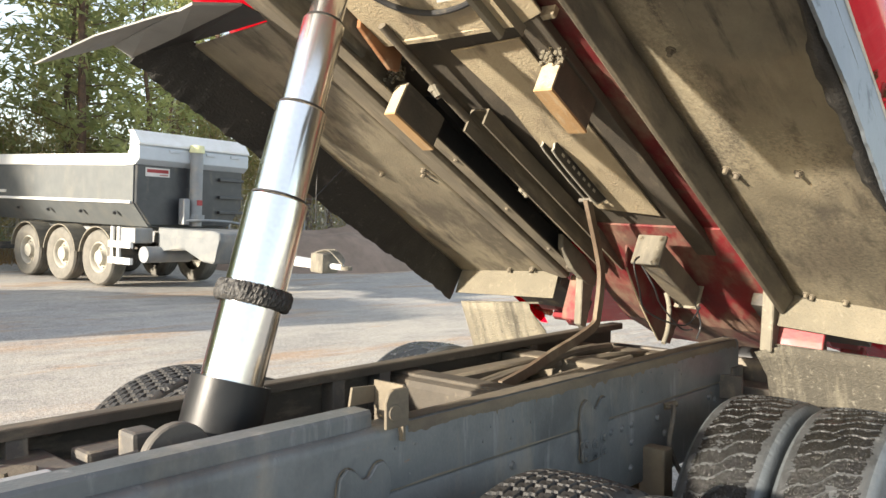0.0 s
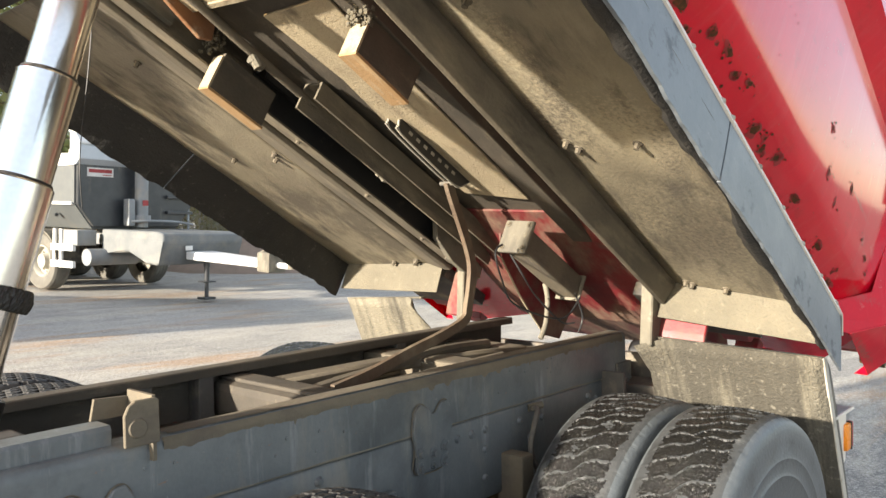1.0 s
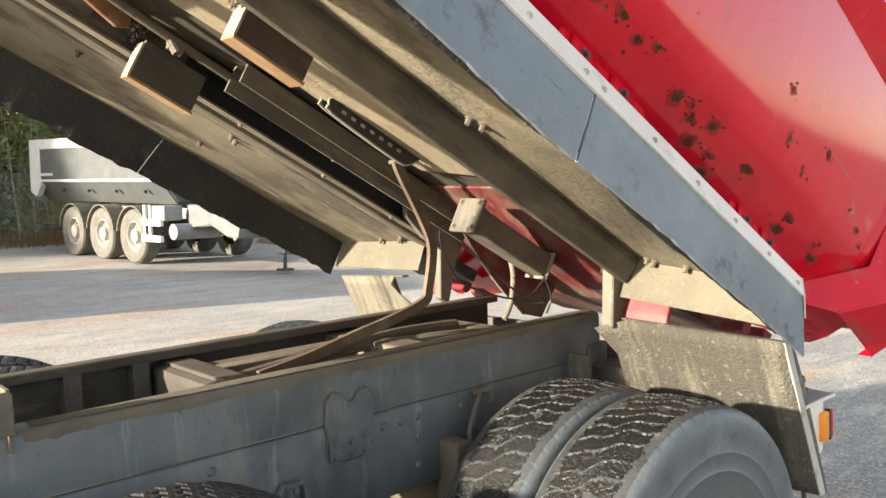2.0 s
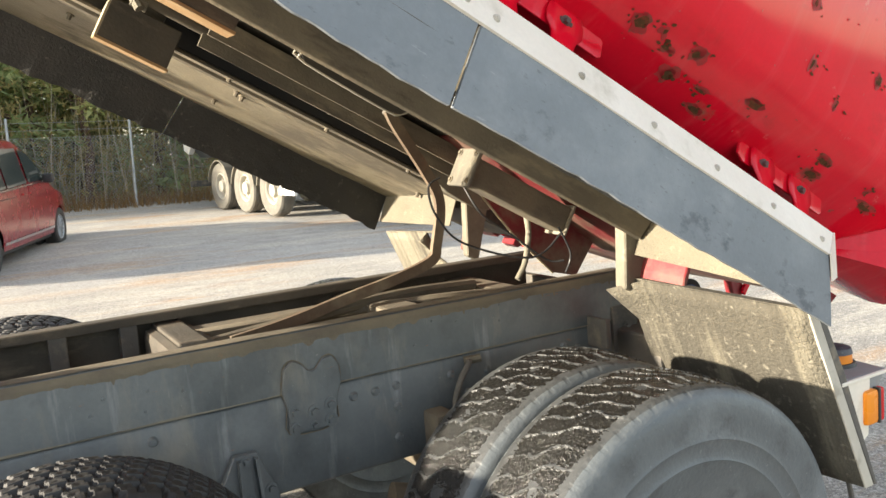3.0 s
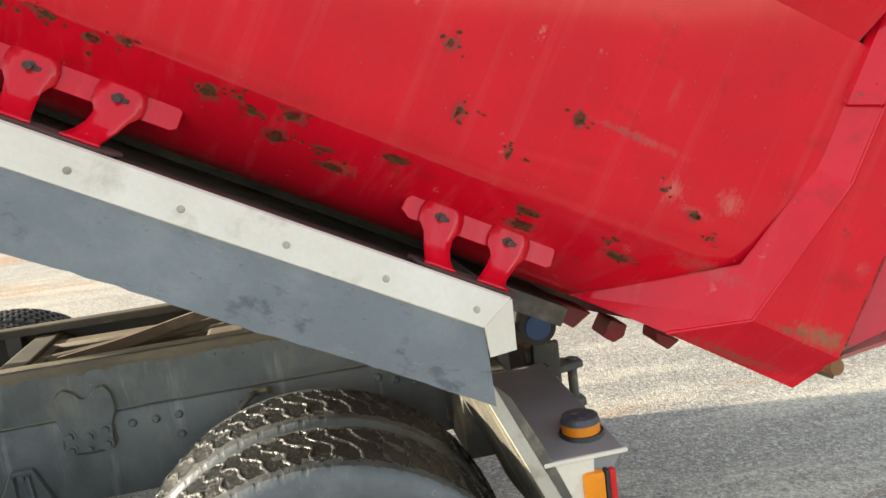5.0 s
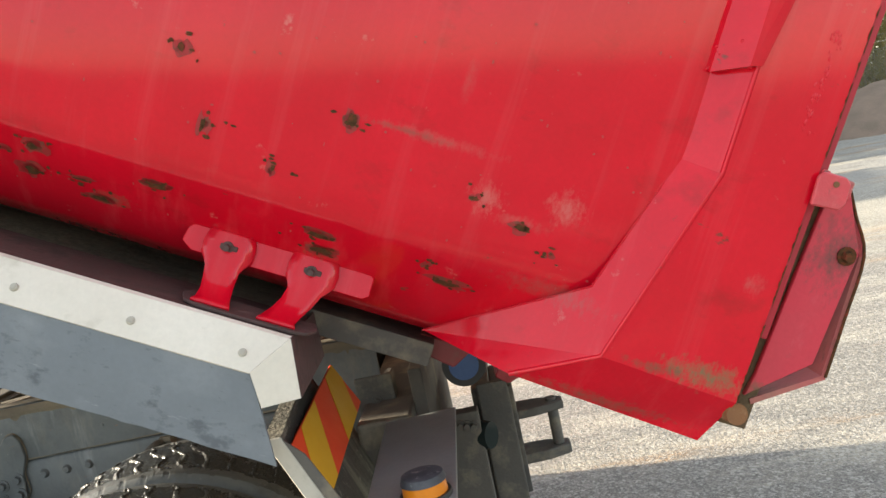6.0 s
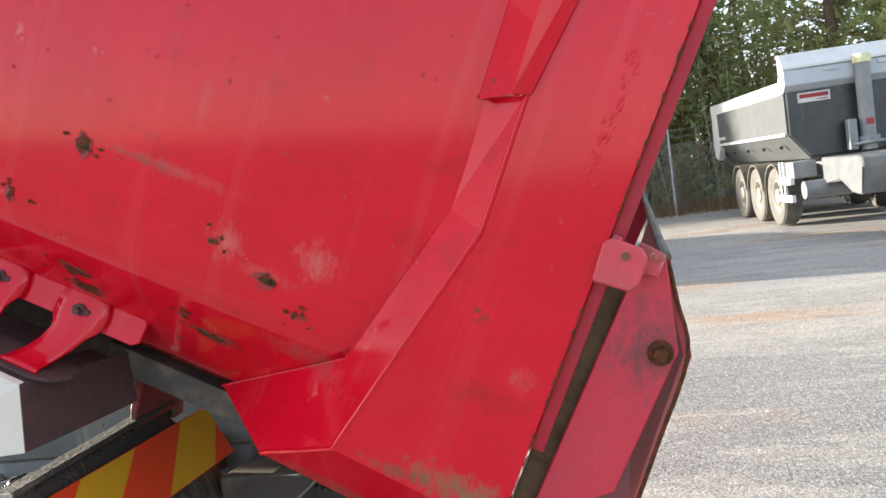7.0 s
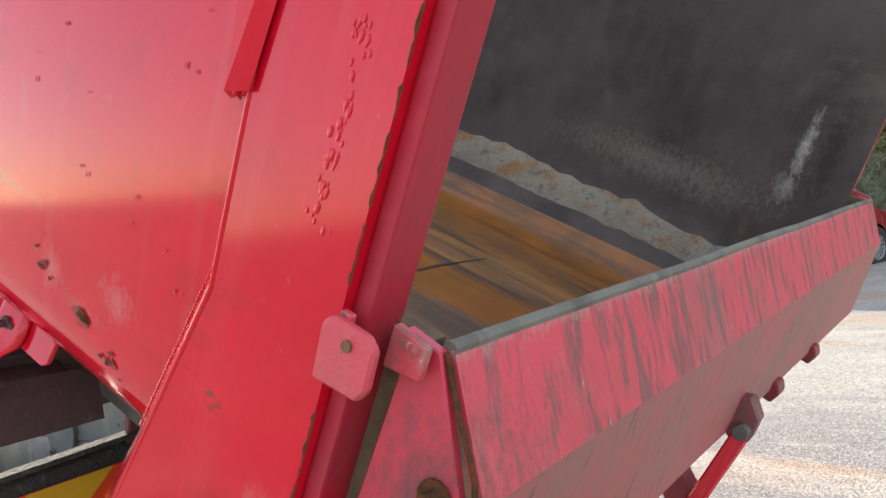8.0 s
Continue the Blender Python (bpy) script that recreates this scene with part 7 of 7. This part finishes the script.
for y in (1.17, 2.48, 3.79):
    bm = BM()
    rod(bm, (0.2, y, 0.53), (WID - 0.2, y, 0.53), 0.07, seg=12)
    box(bm, 0.55, 0.75, y - 0.1, y + 0.1, 0.5, 1.0, 0.02)
    box(bm, WID - 0.75, WID - 0.55, y - 0.1, y + 0.1, 0.5, 1.0, 0.02)
    tpart("axle", bm, "grime", "dirty axle")
bm = BM()
box(bm, 0.05, WID - 0.05, L - 0.1, L + 0.02, 0.45, 0.60, 0.02)
tpart("rear_bumper", bm, "grime", "")

# ---- parked van ----
VAN = pose(-0.52, 9.77, ground_z(9.77), 0, 0, -20.0)
van = thing("van", "clean dark red passenger van with black windows", "van", VAN)
# van frame: x to its right side = 0, y forward from the rear axle, width 1.93 to negative x
VW = 1.93


def vpart(name, bm, material, label="", parent=None, **kw):
    return part(name, bm, material, parent or van, label, **kw)


def van_half(y, z):
    """Half width of the body at a height, tapering to roof and nose."""
    w = VW / 2
    if z > 1.02:
        w -= 0.17 * ((z - 1.02) / 0.88) ** 1.3
    if z < 0.45:
        w -= 0.05 * (0.45 - z) / 0.25
    if y > 2.9:
        w -= 0.16 * ((y - 2.9) / 1.1) ** 2
    if y < -0.9:
        w -= 0.05 * ((-0.9 - y) / 0.1) ** 2 * 0.6
    return w


def van_roof(y):
    if y < -0.75:
        return 1.88 - 0.12 * ((-0.75 - y) / 0.25) ** 2
    if y < 1.6:
        return 1.88
    if y < 3.0:
        return 1.88 - 0.80 * ((y - 1.6) / 1.4) ** 1.25
    return 1.08 - 0.22 * ((y - 3.0) / 0.95) ** 1.6


WHEELS_Y = (0.0, 3.20)


def van_floor(y):
    for c in WHEELS_Y:
        d = abs(y - c)
        if d < 0.40:
            return 0.30 + math.sqrt(0.40 ** 2 - d * d)
    return 0.28


bm = BM()
ys = [-1.0 + 4.95 * i / 99 for i in range(100)]
rows = []
for y in ys:
    top, low = van_roof(y), van_floor(y)
    row = []
    for k_ in range(31):
        u = k_ / 30
        if u < 0.36:
            z = low + (top - 0.10 - low) * (u / 0.36)
            row.append((van_half(y, z), y, z))
        elif u <= 0.64:
            a = (u - 0.36) / 0.28
            edge = van_half(y, top - 0.10)
            row.append((edge * (1 - 2 * a), y, top - 0.10 + 0.10 * (1 - abs(2 * a - 1) ** 5)))
        else:
            z = low + (top - 0.10 - low) * ((1 - u) / 0.36)
            row.append((-van_half(y, z), y, z))
    rows.append(row)
vs = grid(bm, rows)
bm.faces.new(vs[0])
bm.faces.new(vs[-1])
for v in bm.verts:
    v.co.x -= VW / 2
vpart("van_body", bm, "vanred", "glossy dark red body shell", smooth=True)


def van_side_patch(bm, poly, off):
    """A pane or trim laid on the van's right side, from an outline in y and z."""
    vs = [bm.verts.new((van_half(y, z) - VW / 2 + off, y, z)) for y, z in poly]
    bm.faces.new(vs)


for poly in ([(-0.70, 1.10), (-0.62, 1.66), (0.62, 1.70), (0.66, 1.13)], [(0.72, 1.13), (0.68, 1.70), (1.50, 1.70), (1.58, 1.17)], [(1.66, 1.17), (1.60, 1.70), (1.95, 1.60), (2.55, 1.22), (2.50, 1.18)]):
    bm = BM()
    van_side_patch(bm, poly, 0.022)
    vpart("side_window", bm, "glass", "black side window")
bm = BM()
van_side_patch(bm, [(-0.74, 1.07), (-0.74, 1.09), (2.6, 1.175), (2.6, 1.155)], 0.024)
vpart("window_trim", bm, "chrome", "bright window trim")
bm = BM()
van_side_patch(bm, [(-0.1, 0.985), (-0.1, 0.995), (1.0, 1.0), (1.0, 0.99)], 0.008)
vpart("slide_rail", bm, "blackpaint", "dark sliding-door rail")
for y in (0.68, 1.62):
    bm = BM()
    van_side_patch(bm, [(y, 0.40), (y, 1.08), (y + 0.008, 1.08), (y + 0.008, 0.40)], 0.007)
    vpart("door_gap", bm, "blackpaint", "dark door seam")
for y in (1.42, 1.74):
    bm = BM()
    box(bm, -0.005, 0.025, y - 0.09, y + 0.09, 1.00, 1.03, 0.008)
    vpart("door_handle", bm, "vanred", "")
bm = BM()
van_side_patch(bm, [(0.42, 0.36), (0.42, 0.40), (2.78, 0.40), (2.78, 0.36)], 0.012)
vpart("sill_trim", bm, "chrome", "")
bm = BM()
box(bm, 0.02, 0.17, 2.30, 2.42, 1.13, 1.28, 0.03)
vpart("door_mirror", bm, "blackpaint", "door mirror")
# rear face
def rear_patch(bm, poly, off):
    bm.faces.new([bm.verts.new((x - VW / 2, -1.0 - off, z)) for x, z in poly])


bm = BM()
rear_patch(bm, [(-0.78, 1.12), (-0.70, 1.68), (0.70, 1.68), (0.78, 1.12), (0.60, 1.02), (-0.60, 1.02)], 0.006)
vpart("rear_window", bm, "skyglass", "rear window greyed for reflected sky")
bm = BM()
box(bm, -VW / 2 - 0.62, -VW / 2 + 0.62, -1.025, -1.0, 0.985, 1.03, 0.008)
box(bm, -VW / 2 - 0.9, -VW / 2 + 0.9, -1.05, -1.03, 0.42, 0.445, 0.005)
vpart("rear_trim", bm, "chrome", "bright tailgate trim")
bm = BM()
box(bm, -VW / 2 - 0.93, -VW / 2 + 0.93, -1.06, -0.95, 0.30, 0.62, 0.04)
vpart("rear_bumper", bm, "vanred", "red rear bumper", smooth=True)
bm = BM()
box(bm, -VW / 2 - 0.26, -VW / 2 + 0.26, -1.015, -1.003, 0.70, 0.82, 0.004)
plate_ = vpart("number_plate", bm, "plate", "white number plate with grey bars")
bm = BM()
for i in range(6):
    box(bm, -VW / 2 - 0.20 + 0.068 * i, -VW / 2 - 0.16 + 0.068 * i, -1.018, -1.0155, 0.73, 0.79)
vpart("plate_bar", bm, "midgrey", "", parent=plate_)
bm = BM()
rod(bm, (-VW / 2, -1.0, 0.92), (-VW / 2, -1.02, 0.92), 0.05, seg=24)
box(bm, -VW / 2 - 0.78, -VW / 2 - 0.66, -1.012, -1.0, 0.90, 0.915)
box(bm, -VW / 2 + 0.55, -VW / 2 + 0.78, -1.012, -1.0, 0.90, 0.915)
vpart("tailgate_badge", bm, "chrome", "round plain badge")
for sx in (-1, 1):
    bm = BM()
    prism(bm, [(-1.012, 0.86), (-1.012, 1.14), (-0.985, 1.16), (-0.80, 1.10), (-0.80, 0.90), (-0.98, 0.86)], -VW / 2 + sx * 0.86, -VW / 2 + sx * 0.955, "x", 0.01)
    tl = vpart("tail_light", bm, "redlens", "red tail light", smooth=True)
    bm = BM()
    box(bm, min(-VW / 2 + sx * 0.80, -VW / 2 + sx * 0.955), max(-VW / 2 + sx * 0.80, -VW / 2 + sx * 0.955), -1.016, -0.82, 0.855, 0.875, 0.004)
    vpart("reverse_light", bm, "lens", "", parent=tl)
    bm = BM()
    hose(bm, [(-VW / 2 + sx * 0.66, -0.7, 1.89), (-VW / 2 + sx * 0.66, -0.55, 1.93), (-VW / 2 + sx * 0.66, 1.3, 1.93), (-VW / 2 + sx * 0.66, 1.5, 1.88)], 0.022, 8)
    vpart("roof_rail", bm, "galv", "bright roof rail", smooth=True)
bm = BM()
rod(bm, (-VW / 2, -1.0, 0.33), (-VW / 2, -1.16, 0.33), 0.02, seg=10)
rod(bm, (-VW / 2, -1.15, 0.33), (-VW / 2, -1.15, 0.45), 0.018, 0.016, 10)
vpart("tow_ball", bm, "blackpaint", "tow ball")
bm = BM()
hose(bm, [(-VW / 2 + 0.45, -1.008, 1.06), (-VW / 2 + 0.1, -1.022, 1.07), (-VW / 2 - 0.2, -1.016, 1.08)], 0.012, 6)
vpart("wiper", bm, "blackpaint", "rear wiper", smooth=True)
vt = vr = None
for y in WHEELS_Y:
    for sx in (0, 1):
        hub = BM()
        rod(hub, (0, 0.02, 0), (0, 0.12, 0), 0.06, seg=14)
        m = pose(-0.13 if sx else -VW + 0.13, y, 0.335, 0, 0, 90 if sx else -90)
        wheel = part("wheel", hub, "blackpaint", van, "black alloy van wheel", m=m)
        if vt is None:
            bm = BM()
            plain_tyre(bm, 0.335, 0.235, 48)
            vt = part("tyre", bm, "newtyre", wheel, "clean black tyre", smooth=True)
            bm = BM()
            lathe(bm, [(0.215, -0.09), (0.205, -0.105), (0.195, -0.09), (0.19, 0.02)], 40)
            for k_ in range(15):
                a = 2 * math.pi * k_ / 15
                rod(bm, (0.03 * math.sin(a), -0.08, 0.03 * math.cos(a)), (0.20 * math.sin(a), -0.085, 0.20 * math.cos(a)), 0.009, 0.012, 6)
            rod(bm, (0, -0.07, 0), (0, -0.10, 0), 0.045, seg=16)
            vr = part("rim", bm, "galv", wheel, "bright thin-spoked alloy rim", smooth=True)
        else:
            twin(vt, "tyre", wheel)
            twin(vr, "rim", wheel)
        bm = BM()
        rod(bm, (-0.29 if sx else -VW + 0.29, y, 0.335), (-0.36 if sx else -VW + 0.36, y, 0.335), 0.40, seg=32)
        vpart("wheel_well", bm, "blackpaint", "")
bm = BM()
box(bm, -VW + 0.1, -0.1, -0.9, 3.8, 0.20, 0.34, 0.03)
vpart("underbody", bm, "blackpaint", "")
